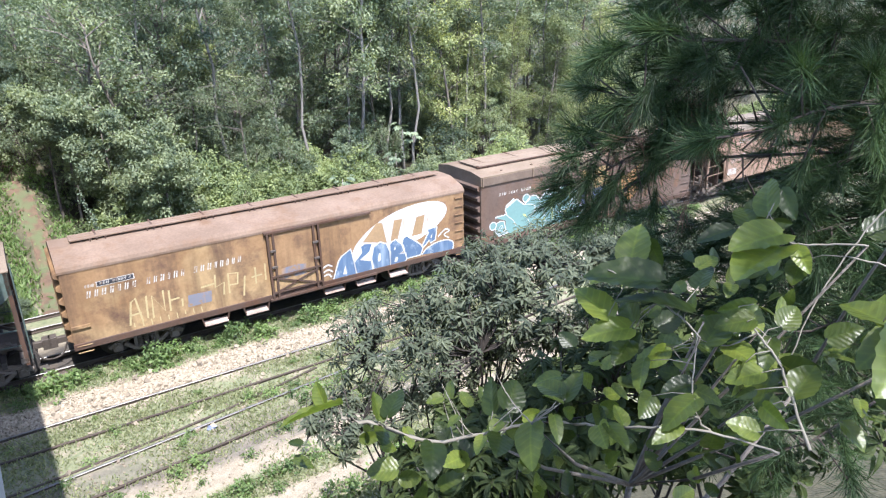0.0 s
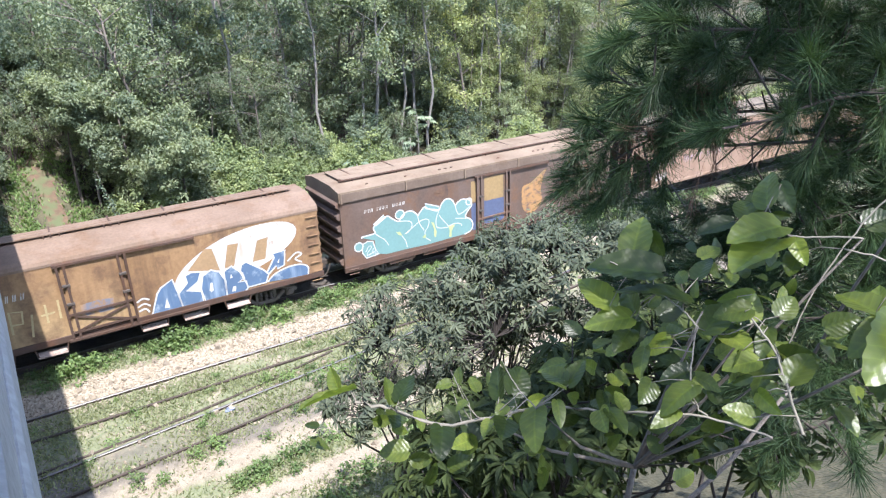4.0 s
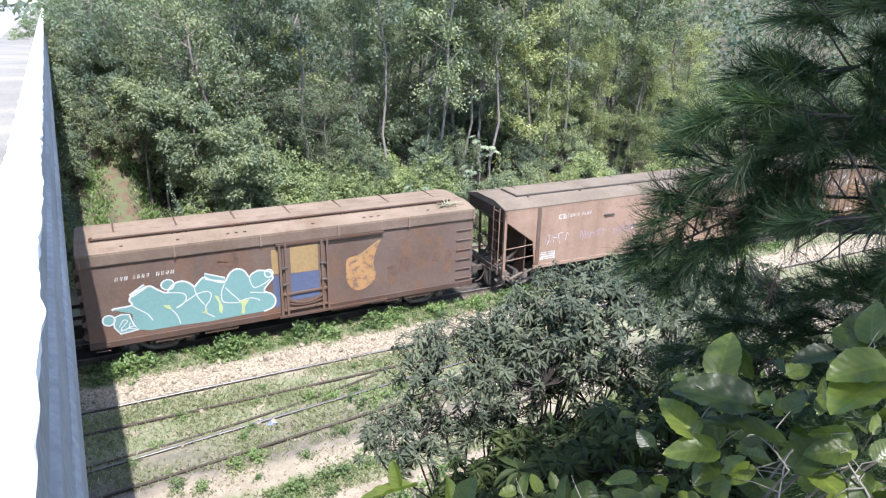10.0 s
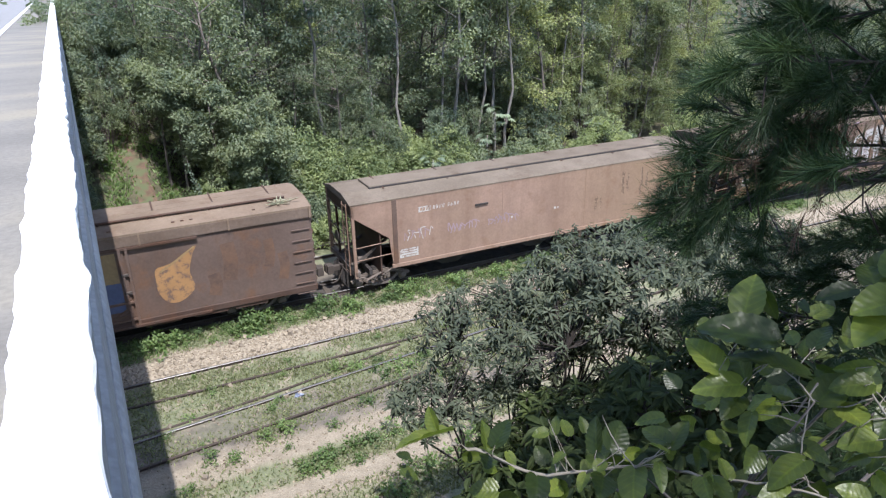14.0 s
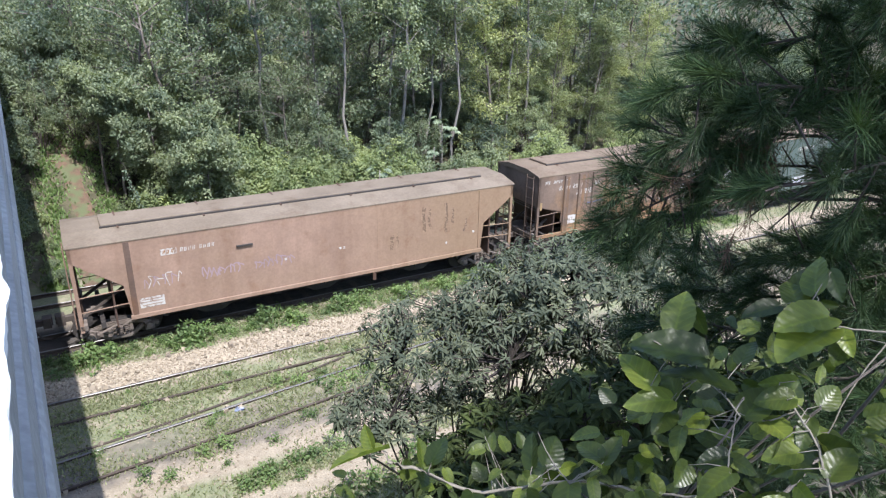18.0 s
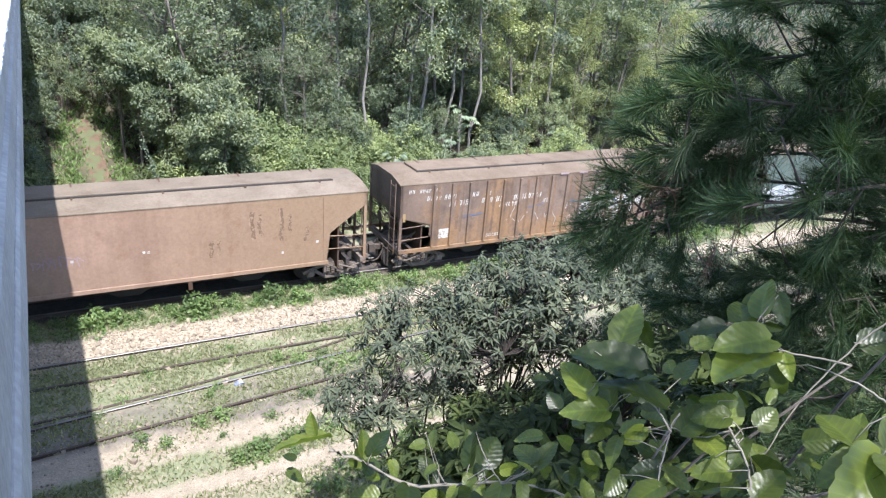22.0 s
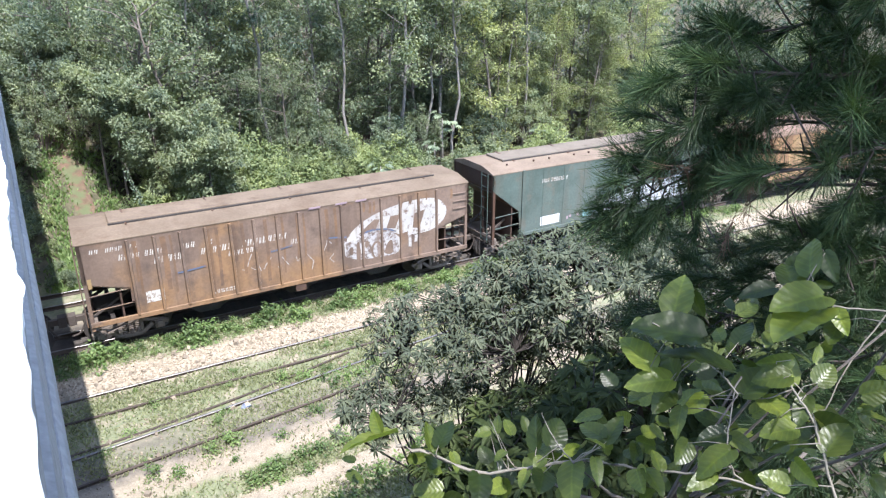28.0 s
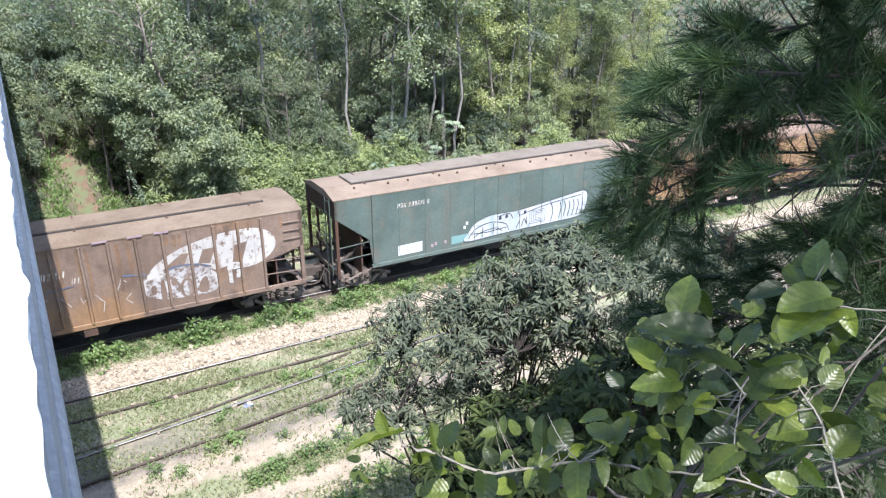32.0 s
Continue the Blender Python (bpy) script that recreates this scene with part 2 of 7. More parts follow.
def height(x, y):
    """The lie of the land: flat yard, a low bank under the wood, hills far off."""
    v = y + 0.028 * x
    z = 0.03 * noise.noise(Vector((x * 0.35, y * 0.35, 0.0))) + 0.02 * noise.noise(Vector((x * 1.3, y * 1.3, 3.0)))
    if v > 26.5:
        z += min(1.4, (v - 26.5) * 0.16)
    if v > 29.5 and -2.5 < x < 4.2:
        z += min(3.2, (v - 29.5) * 0.4) * min(1.0, (4.2 - x) / 1.4) * min(1.0, (x + 2.5) / 1.5)
    if v > 60:
        z += min(1.0, max(0.0, (x - 8) / 40)) * (v - 60) ** 1.15 * 0.16 * min(1.0, 0.55 + 0.45 * noise.noise(Vector((x * 0.01, y * 0.01, 7.0))))
    if v < 9.0:
        z += min(4.2, (9.0 - v) * 0.55)
    return z


def spread(fine0, fine1, step, far):
    """Grid lines: even between two places, ever wider out to far on both sides."""
    out, s = [fine0 + i * step for i in range(int((fine1 - fine0) / step) + 1)], step
    lo, hi = [], []
    a = fine0
    while a > -far:
        s *= 1.35
        a -= s
        lo.append(a)
    s, a = step, out[-1]
    while a < far:
        s *= 1.35
        a += s
        hi.append(a)
    return lo[::-1] + out + hi


def ground_material():
    m, nt, b = mat("yard_ground", 0.95)
    co = nt.nodes.new("ShaderNodeTexCoord").outputs["Object"]
    dot = nt.nodes.new("ShaderNodeVectorMath")
    dot.operation = "DOT_PRODUCT"
    dot.inputs[1].default_value = (0.028, 1, 0)
    nt.links.new(co, dot.inputs[0])
    wob = nt.nodes.new("ShaderNodeMath")
    wob.operation = "MULTIPLY_ADD"
    nt.links.new(grain(nt, 0.9, 5), wob.inputs[0])
    wob.inputs[1].default_value = 1.1
    nt.links.new(dot.outputs["Value"], wob.inputs[2])
    rng = nt.nodes.new("ShaderNodeMapRange")
    rng.inputs["From Min"].default_value, rng.inputs["From Max"].default_value = 10.55, 30.55
    nt.links.new(wob.outputs[0], rng.inputs["Value"])
    v = rng.outputs[0]  # 0 at 10 m, 1 at 30 m
    sand = ramp(nt, grain(nt, 3.0, 6), [(0.3, (0.195, 0.162, 0.116)), (0.7, (0.275, 0.236, 0.174))])
    sand = mixed(nt, 1.0, sand, ramp(nt, grain(nt, 30.0, 5, rough=0.7), [(0.32, (0.66, 0.66, 0.66)), (0.62, (1.12, 1.12, 1.12))]), "MULTIPLY")
    stone = nt.nodes.new("ShaderNodeTexVoronoi")
    stone.inputs["Scale"].default_value = 16.0
    nt.links.new(co, stone.inputs[0])
    gravel = ramp(nt, stone.outputs["Color"], [(0.1, (0.19, 0.16, 0.116)), (0.9, (0.325, 0.278, 0.205))])
    soil = ramp(nt, grain(nt, 4.0, 6), [(0.3, (0.07, 0.06, 0.05)), (0.7, (0.16, 0.138, 0.108))])
    turf = ramp(nt, grain(nt, 6.0, 6), [(0.25, (0.092, 0.105, 0.056)), (0.55, (0.148, 0.160, 0.088)), (0.8, (0.188, 0.178, 0.108))])
    w, k = (1, 1, 1), (0, 0, 0)

    def band(*stops):
        return ramp(nt, v, [((s - 10) / 20, c) for s, c in stops])
    col = mixed(nt, band((17.75, k), (18.15, w), (19.5, w), (19.9, k)), sand, gravel)
    col = mixed(nt, band((14.0, k), (14.35, w), (15.3, w), (15.9, k)), col, soil)
    # oily ballast, darkened further to paint in the shade under the train
    oily_shaded = ramp(nt, grain(nt, 4.0, 6), [(0.3, (0.034, 0.03, 0.026)), (0.7, (0.07, 0.061, 0.052))])
    col = mixed(nt, band((20.5, k), (20.9, w), (22.6, w), (23.2, k)), col, oily_shaded)
    grass = nt.nodes.new("ShaderNodeMath")
    grass.operation = "MULTIPLY"
    nt.links.new(band((10.2, w), (11.3, w), (11.8, k), (12.35, k), (12.6, w), (13.1, w), (13.4, k), (14.4, k), (14.7, (0.3, 0.3, 0.3)), (15.4, (0.5, 0.5, 0.5)), (15.9, w), (17.7, w), (18.1, k), (19.3, k), (19.55, w), (20.5, w), (20.8, k), (23, k), (24.2, w)), grass.inputs[0])
    nt.links.new(ramp(nt, grain(nt, 1.6, 5), [(0.30, k), (0.52, w)]), grass.inputs[1])
    col = mixed(nt, grass.outputs[0], col, turf)
    litter = ramp(nt, grain(nt, 5.0, 6), [(0.3, (0.035, 0.035, 0.018)), (0.7, (0.09, 0.08, 0.045))])
    col = mixed(nt, band((10.05, w), (10.5, k), (26.2, k), (27.2, w)), col, litter)
    nt.links.new(col, b.inputs["Base Color"])
    bump(nt, b, stone.outputs["Distance"], 0.5, 0.03)
    return m


def build_ground():
    xs, ys = spread(-20, 60, 0.5, 1500), spread(-8, 50, 0.5, 1500)
    verts = [(x, y, height(x, y)) for y in ys for x in xs]
    n = len(xs)
    faces = [(j * n + i, j * n + i + 1, (j + 1) * n + i + 1, (j + 1) * n + i) for j in range(len(ys) - 1) for i in range(n - 1)]
    data = raw("ground", verts, faces, ground_material())
    data.shade_smooth()
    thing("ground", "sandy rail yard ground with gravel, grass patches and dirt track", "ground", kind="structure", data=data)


RAIL_PROFILE = [(-0.055, 0), (0.055, 0), (0.055, 0.012), (0.012, 0.03), (0.012, 0.095), (0.033, 0.105), (0.033, 0.128), (0.026, 0.135), (-0.026, 0.135), (-0.033, 0.128), (-0.033, 0.105), (-0.012, 0.095), (-0.012, 0.03), (-0.055, 0.012)]


def rail(points, z, parent, worn=True):
    """One rail along (x, y) points."""
    verts, faces, index = [], [], []
    k = len(RAIL_PROFILE)
    for i, (x, y) in enumerate(points):
        a, b = points[max(0, i - 1)], points[min(len(points) - 1, i + 1)]
        d = Vector((b[0] - a[0], b[1] - a[1])).normalized()
        verts += [(x - d.y * u, y + d.x * u, z + v) for u, v in RAIL_PROFILE]
        if i:
            for j in range(k):
                faces.append(((i - 1) * k + j, (i - 1) * k + (j + 1) % k, i * k + (j + 1) % k, i * k + j))
                index.append(1 if worn and j in (7, 8) else 0)
    ob = new("rail", raw("rail", verts, faces, M_RAIL, M_RAILTOP, index=index))
    ob.parent = parent
    return ob


def build_track(name, near, far, x0, x1, z, worn, label, sink=-0.03, step=0.62):
    """near, far: functions that give y at x of the two rails."""
    t = thing(name, label, "railway track", kind="structure")
    xs = [x0 + i * 2.0 for i in range(int((x1 - x0) / 2) + 1)]
    rail([(x, near(x)) for x in xs], z, t, worn[0])
    rail([(x, far(x)) for x in xs], z, t, worn[1])
    bm = bmesh.new()
    box(bm, -0.11, 0.11, -0.95, 0.95, -0.12, 0.0)
    one = meshed(bm, "sleeper", M_WOOD, bevel=0.012)
    rnd = random.Random(name)
    x = x0
    while x < x1:
        yc = (near(x) + far(x)) / 2
        ob = new("sleeper", one)
        ob.parent = t
        ob.matrix_basis = pose(x + rnd.uniform(-0.03, 0.03), yc + rnd.uniform(-0.05, 0.05), z + sink - rnd.uniform(0, 0.035), 0, 0, math.degrees(math.atan(near(x + 1) - near(x))) + rnd.uniform(-1.5, 1.5))
        x += step
    return t


def build_bridge():
    """The road bridge on which the camera is held out over the parapet."""
    lean = -0.016
    b = thing("road_bridge", "concrete road bridge with white-topped parapet over the tracks", "bridge", kind="structure")
    b.matrix_world = Matrix.Rotation(-math.atan(lean), 4, "Z")
    y0, y1 = -40, 90
    rnd = random.Random(4)

    def run(name, outline, material, label="", crumble=0.0, step=0.35):
        verts, faces = [], []
        k = len(outline)
        ys = [y0 + 2.0 * i for i in range(19)] + [-3 + step * i for i in range(int(48 / step) + 1)] + [46 + 3.0 * i for i in range(80)]
        n = len(ys) - 1
        for i, y in enumerate(ys):
            for u, v in outline:
                amp = crumble * (1 if -3 < y < 40 else 0)
                verts.append((u + amp * noise.noise(Vector((u * 9, y * 2.1, v * 9))) * 0.3 + amp * 0.8 * noise.noise(Vector((u * 9, y * 4.7, v * 9 + 4))) + amp * 0.45 * noise.noise(Vector((u * 9, y * 13.0, v * 9 + 8))), y, v + amp * 0.5 * noise.noise(Vector((u * 9 + 5, y * 3, v * 9)))))
            if i:
                faces += [((i - 1) * k + j, (i - 1) * k + (j + 1) % k, i * k + (j + 1) % k, i * k + j) for j in range(k)]
        faces += [tuple(range(k)), tuple(range(n * k, (n + 1) * k))[::-1]]
        ob = new(name, raw(name, verts, faces, material))
        bm = bmesh.new()
        bm.from_mesh(ob.data)
        bmesh.ops.recalc_face_normals(bm, faces=bm.faces)
        bm.to_mesh(ob.data)
        bm.free()
        ob.parent = b
        if label:
            ob["label"] = label

    run("parapet_cap", [(-0.05, 9.19), (-0.05, 9.25), (0.136, 9.25), (0.143, 9.235), (0.136, 9.19)], M_WHITE, "whitewashed parapet top with crumbling edges", 0.022, 0.06)
    run("parapet_wall", [(-0.035, 8.36), (-0.035, 9.193), (0.112, 9.193), (0.112, 8.86), (0.085, 8.84), (0.085, 8.70), (0.122, 8.68), (0.122, 8.36)], M_CONC, "weathered blue-grey concrete parapet", 0.003, 1.0)
    run("deck_edge", [(-0.4, 7.85), (-0.4, 8.355), (0.13, 8.355), (0.15, 8.32), (0.15, 8.05), (0.12, 8.0), (0.12, 7.85)], M_CONC, "", 0.004, 1.0)
    run("walkway", [(-1.85, 8.1), (-1.85, 8.4), (-0.037, 8.4), (-0.037, 8.1)], M_WALKWAY, "grey concrete footway with blotches")
    run("kerb", [(-2.05, 8.0), (-2.05, 8.42), (-1.855, 8.42), (-1.855, 8.0)], M_WHITE, "white-painted kerb")
    run("carriageway", [(-9.5, 7.8), (-9.5, 8.25), (-2.055, 8.25), (-2.055, 7.8)], M_ROADTOP)
    run("far_footway", [(-11.4, 8.0), (-11.4, 8.6), (-9.505, 8.6), (-9.505, 8.0)], M_WALKWAY)
    run("far_parapet", [(-11.55, 8.0), (-11.55, 9.4), (-11.405, 9.4), (-11.405, 8.0)], M_CONC)
    for x in (-0.9, -4.1, -7.0, -9.9):
        run("girder", [(x - 0.25, 6.9), (x - 0.25, 7.84), (x + 0.25, 7.84), (x + 0.25, 6.9)], M_CONC)
    for y in (5.2, 34.5):
        for x in (-1.6, -9.4):
            bm = bmesh.new()
            bmesh.ops.create_cone(bm, cap_ends=True, segments=20, radius1=0.55, radius2=0.55, depth=7.2, matrix=Matrix.Translation((x, y, 2.9)))
            part("pier", bm, M_CONC, b)
        bm = bmesh.new()
        box(bm, -11.0, -0.6, y - 0.6, y + 0.6, 6.3, 6.9)
        part("pier_cap", bm, M_CONC, b)


build_ground()
build_bridge()
TRACK_Y = 1.4  # the main track's middle behind the train's near side
build_track("track_main", lambda x: line_y(x, TRACK_Y - 0.53), lambda x: line_y(x, TRACK_Y + 0.53), -60, 130, 0.015, (True, True), "main railway track under the freight train", 0.006)
build_track("track_siding_1", lambda x: 17.0 - 0.03 * x, lambda x: 18.08 - 0.03 * x, -60, 120, -0.06, (False, True), "rusty siding track overgrown with grass")
build_track("track_siding_2", lambda x: 14.38 + 0.072 * max(x, -8), lambda x: 15.43 + 0.072 * max(x, -8), -40, 18, -0.055, (False, True), "siding track with one shiny rail on dark soil")
build_track("track_back", lambda x: line_y(x, 4.3), lambda x: line_y(x, 5.35), -60, 130, 0.015, (True, True), "second main track behind the train")
guard = thing("guard_rail", "thin half-buried switch rail lying between the sidings", "rail", kind="structure")
rail([(x, 15.66 + 0.045 * x + 0.0135 * max(0, x) ** 2) for x in (-8, -6, -4, -2, 0, 1, 2, 3, 4, 5, 6, 7)], -0.08, guard, False)

# ---- the freight train ----
W = 1.4  # half a wagon's width
P_ORANGE = painted_rust("orange_paint", (0.208, 0.126, 0.064), (0.098, 0.058, 0.040), 0.5, 1.25, (0.325, 0.225, 0.118))
P_BROWN = painted_rust("brown_paint", (0.094, 0.066, 0.053), (0.145, 0.074, 0.038), 0.3, 0.6, (0.122, 0.078, 0.058))
P_PINK = painted_rust("faded_red_paint", (0.232, 0.157, 0.117), (0.19, 0.118, 0.076), 0.2, 0.5, (0.26, 0.18, 0.131))
P_REDSIDE = painted_rust("faded_red_side", (0.224, 0.150, 0.111), (0.19, 0.114, 0.071), 0.22, 0.6, (0.248, 0.170, 0.124), along=(6.5, 12.0, (0.222, 0.152, 0.098)))
P_ROOF_R = painted_rust("roof_reddish", (0.132, 0.107, 0.080), (0.108, 0.080, 0.057), 0.35, 0.2, rough=0.8)
P_MIXED = painted_rust("worn_orange_paint", (0.140, 0.100, 0.076), (0.082, 0.062, 0.052), 0.4, 0.9, (0.215, 0.132, 0.072))
P_GREEN = painted_rust("green_paint", (0.062, 0.086, 0.075), (0.125, 0.11, 0.085), 0.26, 0.8, (0.090, 0.116, 0.103))
P_ROOF_A = painted_rust("roof_orange", (0.146, 0.102, 0.074), (0.138, 0.083, 0.05), 0.4, 0.2, rough=0.8)
P_ROOF_B = painted_rust("roof_brown", (0.164, 0.123, 0.088), (0.135, 0.089, 0.059), 0.35, 0.2, rough=0.8)
P_EAVE = painted_rust("eave_brown", (0.122, 0.09, 0.069), (0.11, 0.072, 0.048), 0.3, 0.4)
P_ROOF_C = painted_rust("roof_dusty", (0.124, 0.095, 0.068), (0.10, 0.07, 0.048), 0.4, 0.2, rough=0.85)
P_ROOF_G = painted_rust("roof_pink", (0.150, 0.116, 0.086), (0.124, 0.086, 0.060), 0.25, 0.2, rough=0.8)
P_HATCH = painted_rust("hatch_grey", (0.124, 0.106, 0.084), (0.11, 0.08, 0.06), 0.25, 0.3, rough=0.85)
P_GHOST = worn("old_emblem", (0.30, 0.165, 0.066), (0.112, 0.072, 0.052), 0.5, 5.0)
P_STAIN = painted_rust("rust_stain", (0.125, 0.073, 0.046), (0.088, 0.06, 0.048), 0.85, 0.3)
P_STREAK = painted_rust("orange_streak", (0.162, 0.098, 0.056), (0.105, 0.073, 0.056), 0.75, 1.0)
# step plates: the sun that catches them is put into this pale colour
M_SUNLITPLATE = painted_rust("sunlit_plate", (0.28, 0.22, 0.185), (0.17, 0.11, 0.08), 0.2, 0.2)
M_DARK = plain("underframe", (0.035, 0.03, 0.027), 0.85, 0.1, 0.4)
M_MARK = worn("white_marking", (0.43, 0.42, 0.39), (0.15, 0.10, 0.07), 0.42, 9.0)
M_GWHITE = plain("spray_white", (0.43, 0.435, 0.43), 0.55, 0, 0.06, 8)
M_GREYWHITE = worn("dulled_white", (0.37, 0.39, 0.40), (0.16, 0.20, 0.20), 0.2, 4.0)
M_WORNWHITE = worn("flaked_white", (0.37, 0.36, 0.34), (0.12, 0.082, 0.062), 0.35)
M_SILVER = worn("flaked_silver", (0.34, 0.335, 0.33), (0.11, 0.08, 0.065), 0.62)
M_DULLBLUE = worn("dull_blue", (0.075, 0.105, 0.17), (0.11, 0.08, 0.065), 0.55, 9.0)
M_EMBLEM = worn("emblem_white", (0.46, 0.445, 0.43), (0.25, 0.17, 0.10), 0.12, 3.0)
M_TURQ = plain("spray_turquoise", (0.122, 0.222, 0.214), 0.5, 0, 0.12, 3)
M_BLUE = worn("spray_blue", (0.072, 0.122, 0.205), (0.20, 0.25, 0.30), 0.3, 2.0)
M_DOORBLUE = plain("door_blue", (0.062, 0.078, 0.135), 0.65, 0, 0.25, 3)
M_DOORYEL = plain("door_yellow", (0.235, 0.160, 0.072), 0.65, 0, 0.25, 3)
M_SCRAWL = plain("pale_yellow_spray", (0.33, 0.27, 0.14), 0.65, 0, 0.3, 8)
M_LOGOBROWN = plain("logo_brown", (0.25, 0.165, 0.088), 0.65, 0, 0.25, 4)
M_LILAC = plain("spray_lilac", (0.223, 0.167, 0.186), 0.6, 0, 0.2, 6)
M_FADEDBLUE = worn("faded_blue", (0.15, 0.155, 0.19), (0.22, 0.13, 0.06), 0.5, 4.0)
M_INK = plain("spray_black", (0.019, 0.022, 0.031), 0.5, 0, 0.2, 6)
M_RUSTPATCH = painted_rust("bare_orange_patch", (0.26, 0.124, 0.037), (0.186, 0.081, 0.031), 0.4)


def ribbon(points, width, y, closed=False):
    """A flat stripe on the near side along (x, z) points: verts and faces."""
    verts, faces = [], []
    n = len(points)
    for i, p in enumerate(points):
        a = points[(i - 1) % n] if closed or i else p
        b = points[(i + 1) % n] if closed or i < n - 1 else p
        d = Vector((b[0] - a[0], b[1] - a[1]))
        d = d.normalized() if d.length > 1e-6 else Vector((1, 0))
        verts += [(p[0] - d.y * width / 2, y, p[1] + d.x * width / 2), (p[0] + d.y * width / 2, y, p[1] - d.x * width / 2)]
    for i in range(n if closed else n - 1):
        j = (i + 1) % n
        faces.append((2 * i, 2 * i + 1, 2 * j + 1, 2 * j))
    return verts, faces


def smooth_loop(points, closed=True, per=6):
    """Catmull-Rom through the points."""
    out, n = [], len(points)
    for i in range(n if closed else n - 1):
        p = [Vector(points[(i + k) % n] if closed else points[min(max(i + k, 0), n - 1)]) for k in (-1, 0, 1, 2)]
        for s in range(per):
            t = s / per
            out.append(tuple(0.5 * (2 * p[1] + (p[2] - p[0]) * t + (2 * p[0] - 5 * p[1] + 4 * p[2] - p[3]) * t * t + (3 * p[1] - p[0] - 3 * p[2] + p[3]) * t ** 3)))
    if not closed:
        out.append(tuple(points[-1]))
    return out


class Decal:
    """Flat paint on a wagon's near side, in layers 3 mm apart."""

    def __init__(self, name, parent, label, side=-W, pieces=""):
        self.name, self.parent, self.label, self.side, self.pieces = name, parent, label, side, pieces
        self.v, self.f, self.i, self.m = [], [], [], []
        self.rest = []

    def _add(self, verts, faces, material):
        if self.pieces and self.v:
            # every further piece is a mesh of its own under the first
            d = Decal(self.pieces, None, "")
            d._add(verts, faces, material)
            self.rest.append(d)
            return
        if material not in self.m:
            self.m.append(material)
        o = len(self.v)
        self.v += verts
        self.f += [tuple(o + k for k in fc) for fc in faces]
        self.i += [self.m.index(material)] * len(faces)

    def fill(self, loop, material, layer=1, smooth=False):
        if smooth:
            loop = smooth_loop(loop)
        self._add([(x, self.side - 0.003 * layer, z) for x, z in loop], [tuple(range(len(loop)))], material)
        return self

    def line(self, points, width, material, layer=2, smooth=False, closed=False):
        if smooth:
            points = smooth_loop(points, closed)
        v, f = ribbon(points, width, self.side - 0.003 * layer, closed)
        self._add(v, f, material)
        return self

    def bars(self, x, z, widths, h, material, gap=0.04, tilt=0.0, layer=1):
        """Illegible writing: upright bars in a row."""
        for w in widths:
            if w > 0:
                for a, b, top in ((0.0, 0.3, 1.0), (0.55, 0.9, 0.96)):
                    Decal("letter_bar", self.parent, "", self.side).fill([(x + a * w, z), (x + b * w, z), (x + b * w + 0.22 * h, z + h * top), (x + a * w + 0.22 * h, z + h * top)], material, layer).done()
            x += abs(w) + gap
            z += tilt * (abs(w) + gap)
        return self

    def done(self):
        if not self.v:
            return None
        ob = new(self.name, raw(self.name, self.v, self.f, *self.m, index=self.i))
        bm = bmesh.new()
        bm.from_mesh(ob.data)
        bmesh.ops.triangulate(bm, faces=[f for f in bm.faces if len(f.verts) > 4])
        bm.normal_update()
        bmesh.ops.reverse_faces(bm, faces=[f for f in bm.faces if f.normal.y > 0])
        bm.to_mesh(ob.data)
        bm.free()
        ob.parent = self.parent
        if self.label:
            ob["label"] = self.label
        for d in self.rest:
            d.parent = ob
            d.done()
        return ob


def wheelset_mesh():
    bm = bmesh.new()
    rod(bm, (0, -0.75, 0), (0, 0.75, 0), 0.075, 10)
    for s in (-1, 1):
        rod(bm, (0, s * 0.47, 0), (0, s * 0.56, 0), 0.42, 28)
        rod(bm, (0, s * 0.44, 0), (0, s * 0.47, 0), 0.445, 28)
        rod(bm, (0, s * 0.56, 0), (0, s * 0.60, 0), 0.13, 12)
        for k in range(5):
            a = k * 2 * math.pi / 5
            rod(bm, (0.25 * math.cos(a), s * 0.555, 0.25 * math.sin(a)), (0.25 * math.cos(a), s * 0.57, 0.25 * math.sin(a)), 0.05, 8)
    return meshed(bm, "wheelset", M_DARK)


def side_frame_mesh():
    """A cast bogie frame: arched top, hanging middle with springs, axle boxes."""
    bm = bmesh.new()
    for a, b in (((-1.05, 0.42), (-0.8, 0.55)), ((-0.8, 0.55), (-0.3, 0.66)), ((-0.3, 0.66), (0.3, 0.66)), ((0.3, 0.66), (0.8, 0.55)), ((0.8, 0.55), (1.05, 0.42)),
                 ((-0.62, 0.47), (-0.3, 0.22)), ((-0.3, 0.22), (0.3, 0.22)), ((0.3, 0.22), (0.62, 0.47))):
        beam(bm, (a[0], 0, a[1]), (b[0], 0, b[1]), 0.13, 0.11)
    for x in (-0.8, 0.8):
        box(bm, x - 0.13, x + 0.13, -0.09, 0.09, 0.28, 0.56)
        rod(bm, (x, -0.14, 0.42), (x, 0.02, 0.42), 0.10, 12)
    for x in (-0.18, 0.0, 0.18):
        for k in range(5):
            bmesh.ops.create_cone(bm, cap_ends=True, segments=8, radius1=0.075, radius2=0.075, depth=0.035, matrix=Matrix.Translation((x, -0.01, 0.31 + k * 0.065)))
    beam(bm, (-0.3, 0, 0.2), (-0.3, 0, 0.68), 0.1, 0.08, (0, 1, 0))
    beam(bm, (0.3, 0, 0.2), (0.3, 0, 0.68), 0.1, 0.08, (0, 1, 0))
    return meshed(bm, "side_frame", M_BOGIE, bevel=0.012)


WHEELSET, SIDE_FRAME = wheelset_mesh(), side_frame_mesh()
wheelsets = []


